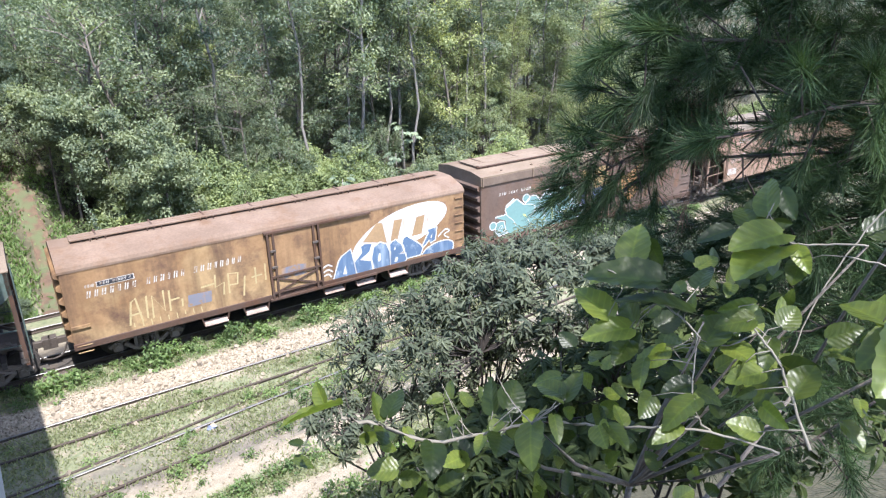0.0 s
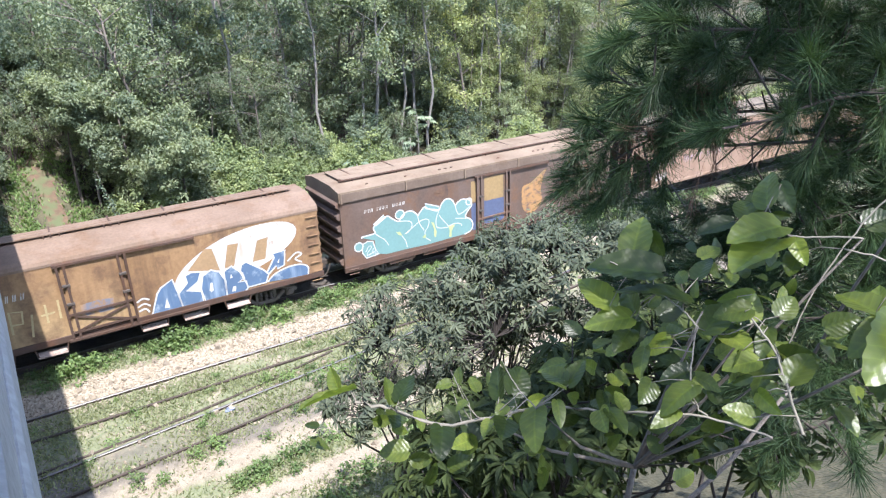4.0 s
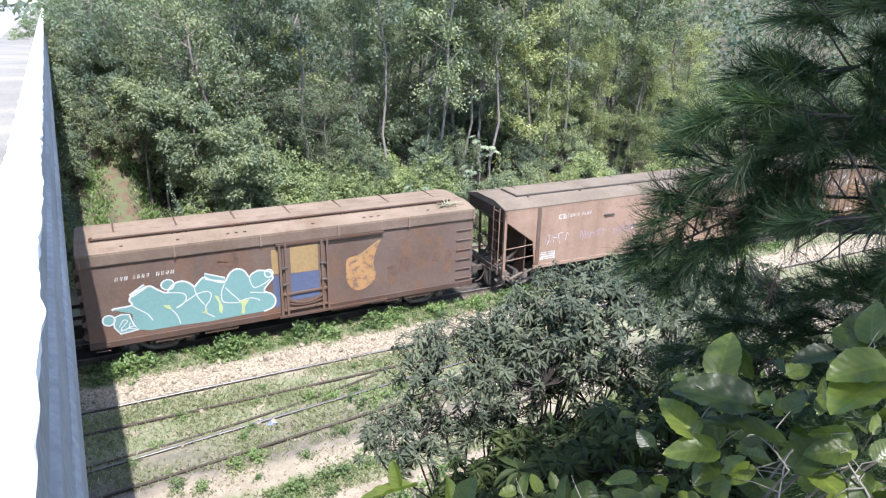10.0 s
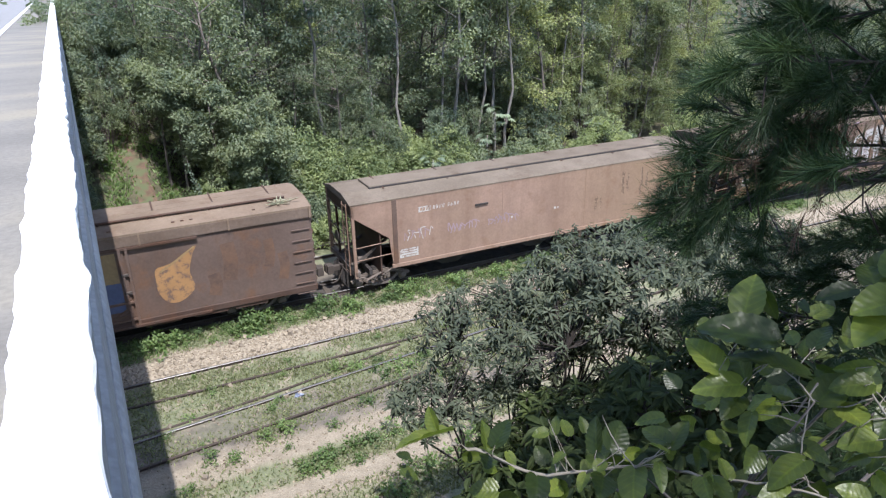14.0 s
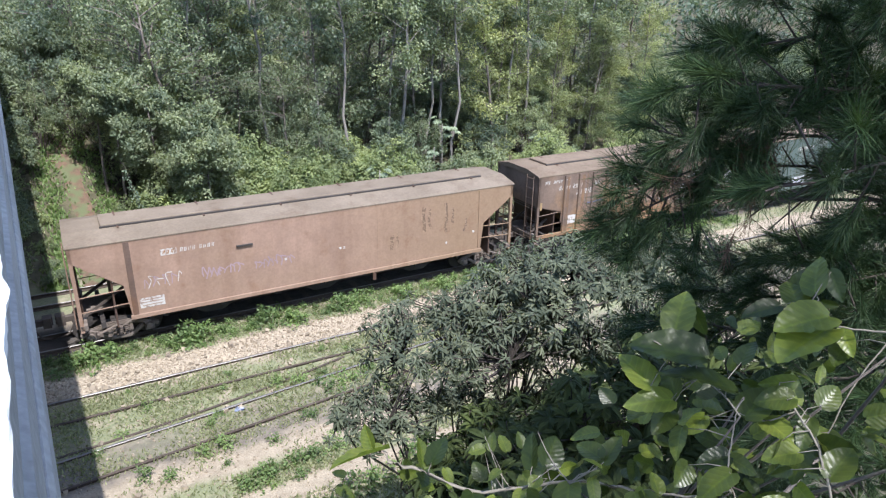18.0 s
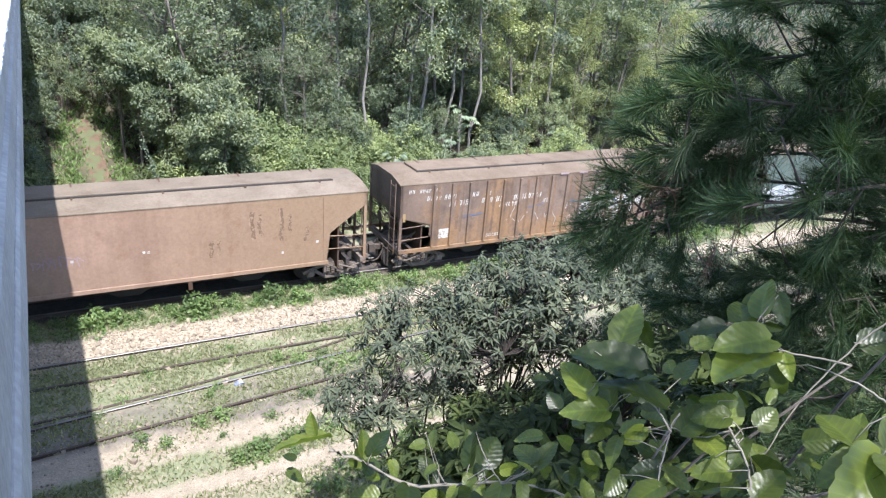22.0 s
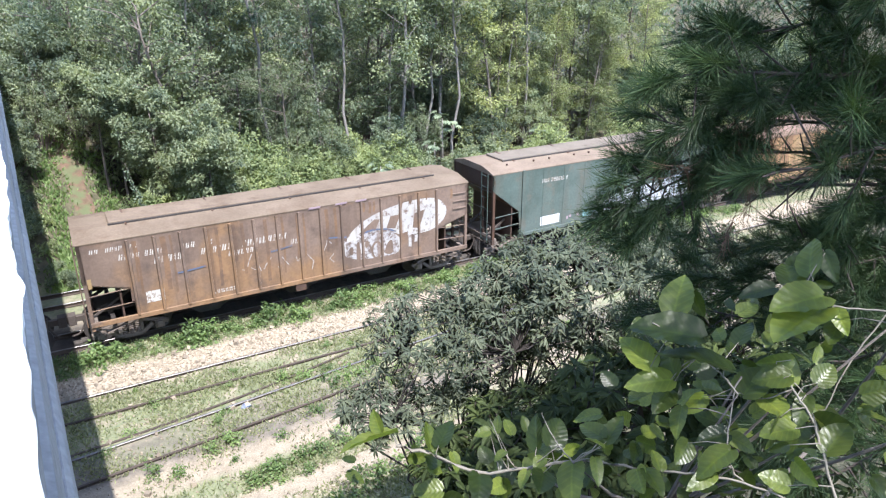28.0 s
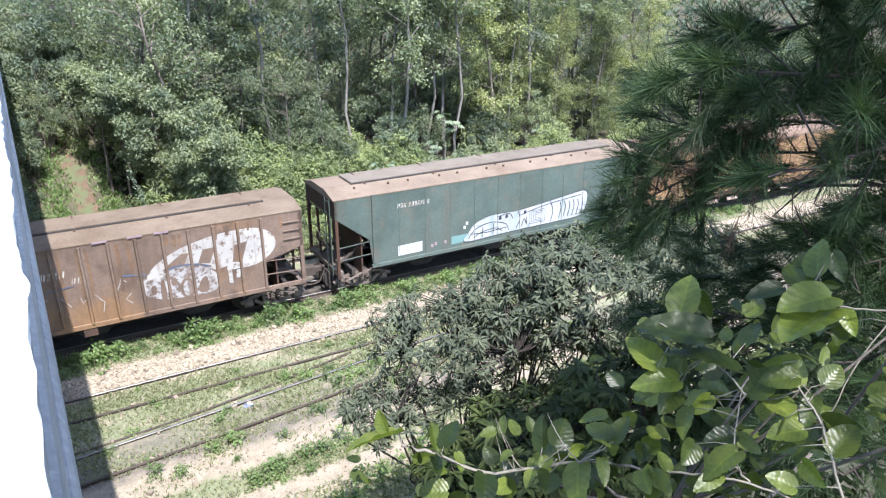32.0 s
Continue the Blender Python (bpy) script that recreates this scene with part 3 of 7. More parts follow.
def add_bogie(wagon, x):
    bm = bmesh.new()
    box(bm, -0.22, 0.22, -0.95, 0.95, 0.42, 0.74)
    box(bm, -0.75, 0.75, -0.12, 0.12, 0.45, 0.55)
    b = part("bogie", bm, M_DARK, wagon, "", pose(x, 0, 0.15))
    for s in (-1, 1):
        part("side_frame", SIDE_FRAME, None, b, "cast steel bogie side frame", pose(0, s * 0.98, 0, 0, 0, 0 if s < 0 else 180))
    for dx in (-0.8, 0.8):
        w = part("wheelset", WHEELSET, None, b, "", pose(dx, 0, 0.42))
        wheelsets.append(w)


def add_coupler(wagon, x, way):
    bm = bmesh.new()
    beam(bm, (x - 0.3 * way, 0, 0.82), (x + 0.42 * way, 0, 0.82), 0.16, 0.18)
    box(bm, x + 0.36 * way, x + 0.58 * way, -0.16, 0.16, 0.66, 0.98)
    box(bm, x + 0.5 * way, x + 0.62 * way, -0.02, 0.2, 0.68, 0.96)
    rod(bm, (x + 0.1 * way, -0.9, 0.95), (x + 0.1 * way, 0.1, 0.95), 0.02)
    pts = smooth_loop([(x + 0.12 * way, 0.86), (x + 0.3 * way, 0.5), (x + 0.55 * way, 0.42)], False, 5)
    for a, b in zip(pts, pts[1:]):
        rod(bm, (a[0], -0.35, a[1]), (b[0], -0.35, b[1]), 0.03, 6)
    part("coupler", bm, M_STEEL, wagon, "black coupler with air hose", bevel=0.01)


def add_underframe(wagon, L, sill, material=None):
    bm = bmesh.new()
    box(bm, 0.1, L - 0.1, -0.22, 0.22, 0.72, sill)
    for i in range(9):
        x = 0.6 + (L - 1.2) * i / 8
        box(bm, x - 0.06, x + 0.06, -W + 0.12, W - 0.12, sill - 0.22, sill - 0.02)
    part("centre_sill", bm, M_DARK, wagon)
    bm = bmesh.new()
    rod(bm, (L * 0.40, 0.3, 0.78), (L * 0.40 + 0.9, 0.3, 0.78), 0.2, 14)
    rod(bm, (L * 0.40 + 0.9, 0.3, 0.78), (L * 0.40 + 1.3, 0.3, 0.78), 0.1, 12)
    rod(bm, (L * 0.2, -0.5, 0.7), (L * 0.8, -0.5, 0.62), 0.025)
    rod(bm, (L * 0.15, 0.5, 0.7), (L * 0.85, 0.5, 0.7), 0.03)
    part("brake_gear", bm, M_DARK, wagon)


def add_ladder(wagon, x0, x1, z0, z1, rungs, material, y=-W, name="ladder"):
    """A side ladder standing off the wall: two stiles and bent rungs."""
    bm = bmesh.new()
    for x in (x0, x1):
        beam(bm, (x, y - 0.03, z0), (x, y - 0.03, z1), 0.05, 0.055)
    for i in range(rungs):
        z = z0 + 0.1 + (z1 - z0 - 0.2) * i / (rungs - 1)
        rod(bm, (x0, y - 0.04, z), (x1, y - 0.04, z), 0.016, 6)
    part(name, bm, material, wagon)


def add_end_ladder(wagon, x, way, z0, z1, rungs, material, y=-W + 0.25):
    bm = bmesh.new()
    for dy in (0, 0.42):
        rod(bm, (x + 0.08 * way, y + dy, z0), (x + 0.08 * way, y + dy, z1), 0.018)
    for i in range(rungs):
        z = z0 + 0.1 + (z1 - z0 - 0.2) * i / (rungs - 1)
        rod(bm, (x + 0.08 * way, y, z), (x + 0.08 * way, y + 0.42, z), 0.014)
    part("end_ladder", bm, material, wagon)


def add_plank(wagon, x0, x1, z, y, material, brackets, width=0.62):
    """The running board on the roof, on brackets."""
    board = None
    for k in range(3):
        bm = bmesh.new()
        a = y - width / 2 + k * width / 3
        box(bm, x0, x1, a + 0.008, a + width / 3 - 0.008, z - 0.03, z)
        if board:
            part("plank", bm, material, board)
        else:
            board = part("running_board", bm, material, wagon, "rusty steel running board on the roof")
    for x in brackets:
        bm = bmesh.new()
        beam(bm, (x, y - width / 2 - 0.1, z - 0.03), (x, y + width / 2 + 0.1, z + 0.012), 0.05, 0.03)
        rod(bm, (x - 0.18, y - width / 2 - 0.06, z - 0.09), (x - 0.18, y - width / 2 - 0.06, z - 0.01), 0.022)
        rod(bm, (x + 0.22, y - width / 2 - 0.06, z - 0.09), (x + 0.22, y - width / 2 - 0.06, z - 0.01), 0.022)
        part("board_bracket", bm, M_RUST, wagon)


def add_corrugated_end(wagon, x, way, z0, z1, ribs, material):
    """The end wall's pressed ribs."""
    for i in range(ribs):
        z = z0 + (z1 - z0) * (i + 0.5) / ribs
        h = (z1 - z0) / ribs * 0.32
        bm = bmesh.new()
        deep = 0.12 if way < 0 else 0.045
        prism(bm, [(x, z - h), (x + deep * way, z - h * 0.35), (x + deep * way, z + h * 0.35), (x, z + h)], -W + 0.06, W - 0.06, "y")
        part("end_rib", bm, material, wagon)


def wagon_root(label, category, L, group="wagons of the freight train", name="freight_wagon"):
    return thing(name, label, category, group)


def boxcar_body(w, L, sill, top, ridge, eave, paint, roof, round_edge):
    bm = bmesh.new()
    box(bm, 0, L, -W, W, sill, top)
    part("body", bm, paint, w, bevel=0.012)
    bm = bmesh.new()
    if round_edge:
        prof = [(-W - 0.015, top - 0.04), (-W - 0.015, top + 0.03), (-W + 0.03, top + 0.12), (-W + 0.12, top + 0.19), (-0.5, ridge), (0.5, ridge), (W - 0.12, top + 0.19), (W - 0.03, top + 0.12), (W + 0.015, top + 0.03), (W + 0.015, top - 0.04)]
    else:
        prof = [(-W - 0.05, top), (-W - 0.05, eave), (-0.75, ridge), (0.75, ridge), (W + 0.05, eave), (W + 0.05, top)]
    prism(bm, prof, -0.03, L + 0.03)
    part("roof", bm, roof, w)
    bm = bmesh.new()
    box(bm, -0.02, L + 0.02, -W - 0.035, -W + 0.06, sill - 0.17, sill + 0.02)
    box(bm, -0.02, L + 0.02, W - 0.06, W + 0.035, sill - 0.17, sill + 0.02)
    part("side_sill", bm, M_RUST, w, bevel=0.01)


def sliding_door(w, x0, x1, sill, top, frame_mat, panel_mat, braces, rail_end):
    d = part("door", (lambda b: (box(b, x0 + 0.1, x1 - 0.1, -W - 0.045, -W - 0.004, sill + 0.05, top - 0.02), b)[1])(bmesh.new()), panel_mat, w, "sliding door with worn paint")
    for x in (x0 + 0.02, x0 + 0.2, x1 - 0.2, x1 - 0.02):
        bm = bmesh.new()
        beam(bm, (x, -W - 0.06, sill - 0.1), (x, -W - 0.06, top + 0.02), 0.07, 0.10, (0, 1, 0))
        part("door_post", bm, frame_mat, d)
    bm = bmesh.new()
    for z in (sill + 0.62, sill + 0.08):
        beam(bm, (x0 + 0.05, -W - 0.075, z), (x1 - 0.05, -W - 0.075, z + 0.02), 0.05, 0.06)
    if braces == "cross":
        beam(bm, (x0 + 0.2, -W - 0.075, sill + 0.55), (x1 - 0.2, -W - 0.075, sill + 0.1), 0.035, 0.05)
        beam(bm, (x0 + 0.2, -W - 0.075, sill + 0.1), (x1 - 0.2, -W - 0.075, sill + 0.55), 0.035, 0.05)
    else:
        for drop, z in ((0.26, 0.5), (0.18, 0.42), (0.1, 0.3)):
            pts = [(x0 + 0.2 + (x1 - x0 - 0.4) * i / 8, sill + z - drop * math.sin(math.pi * i / 8)) for i in range(9)]
            for a, b in zip(pts, pts[1:]):
                beam(bm, (a[0], -W - 0.08, a[1]), (b[0], -W - 0.08, b[1]), 0.035, 0.035)
    part("door_brace", bm, frame_mat, d)
    for z in (sill + 0.95, sill + 1.5):
        for x in (x0 + 0.16, x1 - 0.16):
            bm = bmesh.new()
            box(bm, x - 0.1, x + 0.1, -W - 0.12, -W - 0.06, z - 0.04, z + 0.04)
            part("door_lock", bm, M_STEEL, d, bevel=0.012)
    bm = bmesh.new()
    prism(bm, [(-W - 0.10, top - 0.03), (-W - 0.10, top + 0.035), (-W - 0.0, top + 0.06), (-W, top + 0.03)], x0 - 0.08, rail_end)
    part("door_track", bm, M_RUST, w, "dark steel door track")
    bm = bmesh.new()
    box(bm, x0 - 0.1, rail_end + 0.1, -W - 0.13, -W - 0.03, sill - 0.16, sill - 0.1)
    part("door_sill_track", bm, M_RUST, w)


def logo(w, x, z, rx, rz, side, white):
    """A leaning white oval with slanted dark blocks; no letters."""
    d = Decal("oval_emblem", w, "white oval emblem with slanted brown blocks", side, "emblem_block")
    loop = []
    for k in range(40):
        a = k * 2 * math.pi / 40
        u, v = rx * math.cos(a), rz * math.sin(a)
        loop.append((x + u, z + v + 0.20 * u + (-0.16 * (u / rx) ** 2 if u < 0 else 0.0)))
    d.fill(loop, white, 1)
    for loop in ([(9.08, 2.2), (9.65, 2.78), (9.87, 2.74), (10.01, 1.99)], [(10.15, 2.01), (10.34, 2.75), (10.67, 2.73), (10.45, 2.03)], [(11.02, 2.01), (11.25, 2.68), (11.61, 2.72), (11.44, 2.02)]):
        d.fill(loop, M_LOGOBROWN, 2)
    return d.done()


def blue_graffiti(w, side):
    """Six jostling blue letters, white outlines and a grey-blue tail."""
    d = Decal("graffiti", w, "blue graffiti letters with white outline", side, "stroke")
    letters = ([(7.89, 1.13), (8.12, 1.73), (8.25, 1.89), (8.6, 2.07), (8.69, 1.64), (8.77, 1.05), (8.36, 1.07)], [(8.69, 1.56), (9, 1.85), (8.97, 2.08), (9.15, 2.15), (9.43, 2.09), (9.31, 1.8), (8.94, 1.6), (9.36, 1.47), (9.38, 1.06), (8.77, 1.1)], [(9.36, 1.55), (9.47, 1.95), (9.73, 2.08), (9.98, 1.95), (10.12, 1.61), (10.08, 1.08), (9.44, 1.08)], [(10.1, 1.92), (10.35, 2.05), (10.65, 1.74), (10.7, 1.56), (10.48, 1.47), (10.74, 1.45), (10.76, 1.2), (10.64, 1.08), (10.1, 1.09)], [(10.59, 1.79), (10.66, 2.01), (10.82, 2.07), (11.33, 1.67), (11.47, 1.48), (11.35, 1.23), (10.78, 1.22)], [(11.43, 1.56), (11.72, 2.01), (11.68, 2.14), (12.09, 2.16), (12.01, 1.67), (11.78, 1.59), (11.75, 1.71), (11.5, 1.5)])
    tail = [(11.4, 1.22), (11.66, 1.43), (12.11, 1.56), (12.54, 1.55), (12.79, 1.4), (12.77, 1.14), (12.07, 1.16)]
    d.fill(tail, M_BLUE, 1)
    d.line(tail[:-1], 0.045, M_GWHITE, 2, True)
    for k, loop in enumerate(letters):
        d.fill(loop, M_BLUE, 2 if k % 2 else 1)
        d.line(loop, 0.05, M_GWHITE, 4, closed=True)
    for loop in ([(8.25, 1.23), (8.36, 1.54), (8.4, 1.21)], [(9.6, 1.44), (9.66, 1.67), (9.72, 1.67), (9.72, 1.41), (9.64, 1.36)], [(10.26, 1.66), (10.31, 1.81), (10.34, 1.67)], [(11.79, 1.81), (11.88, 1.94), (11.85, 1.77)], [(10.25, 1.21), (10.32, 1.38), (10.41, 1.35), (10.37, 1.2)]):
        d.fill(loop, M_GWHITE, 5)
    for pts in ([(7.54, 1.61), (7.72, 1.69), (7.89, 1.61)], [(7.54, 1.45), (7.73, 1.52), (7.89, 1.41)], [(7.55, 1.32), (7.73, 1.36), (7.83, 1.23)], [(12.13, 1.76), (12.44, 1.98), (12.62, 1.9), (12.4, 1.78), (12.61, 1.62)]):
        d.line(pts, 0.05, M_GWHITE, 2, True)
    return d.done()


def turquoise_graffiti(w):
    """One swollen turquoise shape, thin white rim and inner strokes."""
    d = Decal("graffiti", w, "turquoise graffiti with white outline and yellow touches", -W, "stroke")
    yellow = plain("spray_yellow", (0.32, 0.36, 0.17), 0.5)
    upper = [(0.72, 1.93), (0.72, 1.97), (1.19, 2), (1.16, 2.16), (1.22, 2.29), (1.39, 2.4), (1.71, 2.51), (1.92, 2.37), (2.15, 2.23), (2.28, 2.39), (2.48, 2.51), (2.7, 2.49), (2.88, 2.35), (2.93, 2.28), (3.03, 2.39), (3.21, 2.54), (3.38, 2.44), (3.77, 2.29), (3.93, 2.51), (4.09, 2.64), (4.27, 2.64), (4.41, 2.54), (4.52, 2.35), (4.61, 2.43), (4.8, 2.51), (4.98, 2.48), (5.16, 2.41), (5.24, 2.2), (5.14, 2.09), (4.95, 1.83), (5.18, 1.66), (5.28, 1.44), (5.18, 1.22), (4.9, 1.13)]
    d.fill(upper + [(4.22, 1.12), (3.32, 1.09), (2.43, 1.13), (1.62, 1.13), (1.31, 1.21), (1.19, 1.34), (1.18, 1.74)], M_TURQ, 1)
    d.line(upper, 0.05, M_GWHITE, 3, True)
    # side shapes: slanted bars, a lobe, bubbles
    shapes = [[(1.17, 2.32), (1.58, 2.58), (1.64, 2.48), (1.25, 2.26)], [(3.24, 2.66), (3.81, 2.44), (3.82, 2.31), (3.26, 2.47)], [(0.73, 1.71), (0.9, 1.77), (1.1, 1.73), (1.18, 1.41), (1.29, 1.22), (0.82, 1.17), (0.68, 1.39), (0.68, 1.54)]]
    for x, z, rx, rz in ((0.56, 1.64, 0.16, 0.16), (2.21, 2.47, 0.18, 0.16), (5.12, 2.37, 0.13, 0.13)):
        shapes.append([(x + rx * math.cos(k * 0.524), z + rz * math.sin(k * 0.524)) for k in range(12)])
    for loop in shapes:
        d.fill(loop, M_TURQ, 2)
        d.line(loop, 0.042, M_GWHITE, 4, closed=True)
    for pts in ([(1.19, 2.02), (1.33, 1.87), (1.57, 1.67), (1.7, 1.44)], [(2.17, 2.22), (2.45, 2.18), (2.65, 2.09), (2.66, 1.92), (2.52, 1.76), (2.37, 1.71)], [(2.37, 1.71), (2.7, 1.89), (3, 2.05), (3.26, 2.08), (3.38, 1.98), (3.32, 1.77), (3.19, 1.6), (3.21, 1.38)], [(2.92, 2.25), (2.99, 1.96), (3.16, 1.67)], [(3.8, 2.25), (3.69, 2.02), (3.67, 1.77), (3.75, 1.64), (4.01, 1.58), (4.19, 1.6), (3.92, 1.95), (3.81, 2.12)], [(4.19, 1.6), (4.5, 1.65), (4.74, 1.57), (4.78, 1.49)], [(4.51, 1.84), (5, 1.74)], [(4.52, 2.35), (4.56, 2.15), (4.67, 1.97), (4.95, 2.05), (5.15, 2.18)], [(2.23, 1.69), (2.38, 1.45), (2.44, 1.19)], [(3.2, 1.38), (3.42, 1.21)]):
        d.line(pts, 0.03, M_GWHITE, 3, True)
    for pts in ([(0.8, 1.39), (0.93, 1.58), (1.03, 1.53), (0.84, 1.32), (0.94, 1.27), (1.08, 1.36)], [(1.1, 1.48), (1.06, 1.34), (1.19, 1.37)], [(0.83, 1.25), (1.05, 1.31), (1.31, 1.22)]):
        d.line(pts, 0.024, M_GWHITE, 5, True)
    for loop in ([(2.02, 1.86), (2.19, 1.83), (2.26, 1.66), (2.1, 1.75)], [(3.46, 1.92), (3.57, 1.88), (3.68, 1.51), (3.64, 1.29), (3.57, 1.34), (3.57, 1.66)], [(4.19, 1.6), (4.49, 1.62), (4.33, 1.39), (4.31, 1.16), (4.21, 1.18), (4.24, 1.44)], [(3.07, 1.42), (3.23, 1.53), (3.21, 1.36)]):
        d.fill(loop, yellow, 4)
    return d.done()


def boxcar_orange(full=True):
    L, sill, top = 13.3, 1.12, 3.28
    w = wagon_root("rusty orange boxcar with white oval emblem and blue graffiti", "boxcar", L, name="boxcar")
    boxcar_body(w, L, sill, top, 3.70, 0, P_ORANGE, P_ROOF_A, True)
    add_underframe(w, L, sill)
    add_bogie(w, 1.9), add_bogie(w, L - 1.9)
    add_coupler(w, 0, -1), add_coupler(w, L, 1)
    add_corrugated_end(w, 0, -1, sill, top + 0.1, 6, P_ORANGE)
    add_corrugated_end(w, L, 1, sill, top + 0.1, 6, P_ORANGE)
    add_plank(w, 0.5, L - 0.4, 3.80, 0, P_ROOF_A, [1.2 + 1.55 * i for i in range(8)])
    sliding_door(w, 5.75, 7.5, sill, top - 0.06, M_RUST, P_ORANGE, "cross", 9.4)
    add_ladder(w, L - 0.42, L - 0.06, sill - 0.35, top - 0.1, 8, P_ORANGE)
    add_ladder(w, 0.06, 0.45, sill - 0.35, sill + 0.05, 2, P_ORANGE, name="step_ladder")
    bm = bmesh.new()
    box(bm, 0.02, 0.5, -W - 0.06, -W, sill + 0.48, sill + 0.56)
    part("grab_iron", bm, P_ORANGE, w)
    for x in (3.9, 5.2, 7.9, 9.1, 10.4):
        bm = bmesh.new()
        for a, b in (((x - 0.42, sill - 0.14), (x - 0.36, sill - 0.42)), ((x - 0.36, sill - 0.42), (x + 0.36, sill - 0.42)), ((x + 0.36, sill - 0.42), (x + 0.42, sill - 0.14))):
            beam(bm, (a[0], -W + 0.02, a[1]), (b[0], -W + 0.02, b[1]), 0.10, 0.035)
        bracket = part("side_bracket", bm, M_RUST, w)
        bm = bmesh.new()
        prism(bm, [(-W - 0.06, sill - 0.45), (-W + 0.13, sill - 0.36), (-W + 0.13, sill - 0.33), (-W - 0.06, sill - 0.42)], x - 0.36, x + 0.36)
        part("step_plate", bm, M_SUNLITPLATE, bracket, "worn step plate, coloured pale for the sun on it")
    if full:
        logo(w, 10.6, 2.36, 1.95, 0.72, -W, M_EMBLEM)
        blue_graffiti(w, -W - 0.009)
        d = Decal("lettering", w, "pale worn lettering and scrawl", -W, "stroke")
        d.bars(0.55, 2.42, [0.11, 0.09, 0.12, 0.1, 0.09, 0.11, 0.1, -0.1, 0.1, 0.09, 0.11, 0.07, 0.12, 0.09, -0.1, 0.09, 0.11, 0.12, 0.07, 0.1, 0.07, 0.09, 0.1], 0.2, M_MARK, 0.095, 0.014)
        d.fill([(0.85, 2.68), (1.85, 2.70), (1.85, 2.86), (0.85, 2.84)], M_MARK, 1)
        d.fill([(0.88, 2.70), (1.82, 2.72), (1.82, 2.84), (0.88, 2.82)], M_INK, 2)
        d.bars(0.94, 2.735, [0.07, 0.06, 0.07, -0.05, 0.06, 0.05, 0.06, 0.06, 0.05, -0.03, 0.05], 0.07, M_MARK, 0.02, 0.02, 3)
        d.bars(0.55, 2.72, [0.05, 0.05, 0.08], 0.09, M_MARK, 0.03)
        for loop in ([(1.5, 1.3), (1.62, 2.0), (1.75, 2.1), (1.85, 1.35)], [(1.52, 1.6), (1.86, 1.62)], [(2.0, 1.4), (2.05, 2.1)], [(2.15, 1.35), (2.2, 2.05), (2.5, 1.5), (2.52, 2.15)], [(2.65, 1.45), (2.68, 2.1)], [(2.68, 1.78), (2.95, 1.8)], [(3.0, 1.5), (3.02, 1.75)], [(3.6, 1.95), (4.0, 1.98)], [(4.05, 2.25), (4.02, 1.85), (4.3, 1.95), (4.25, 1.55)], [(4.42, 1.55), (4.45, 2.2), (4.75, 2.15), (4.7, 1.8), (4.45, 1.82)], [(4.85, 1.35), (4.95, 2.0)], [(5.15, 1.9), (5.5, 1.92)], [(5.3, 2.2), (5.28, 1.65)], [(5.6, 1.7), (5.62, 2.25)]):
            d.line(loop, 0.055, M_SCRAWL, 1)
        for k in range(9):
            x = 1.6 + 0.24 * k
            d.line([(x, 1.35), (x + 0.01, 1.22 - 0.03 * (k % 3))], 0.03, M_SCRAWL, 1)
        d.fill([(3.15, 1.42), (3.85, 1.43), (3.9, 1.78), (3.2, 1.8)], M_FADEDBLUE, 1)
        d.done()
        d = Decal("door_patch", w, "faded blue paint patch", -W - 0.046)
        d.fill([(6.12, 1.6), (6.95, 1.61), (6.97, 1.95), (6.6, 2.0), (6.12, 1.96)], M_FADEDBLUE, 1)
        d.done()
    return w, L


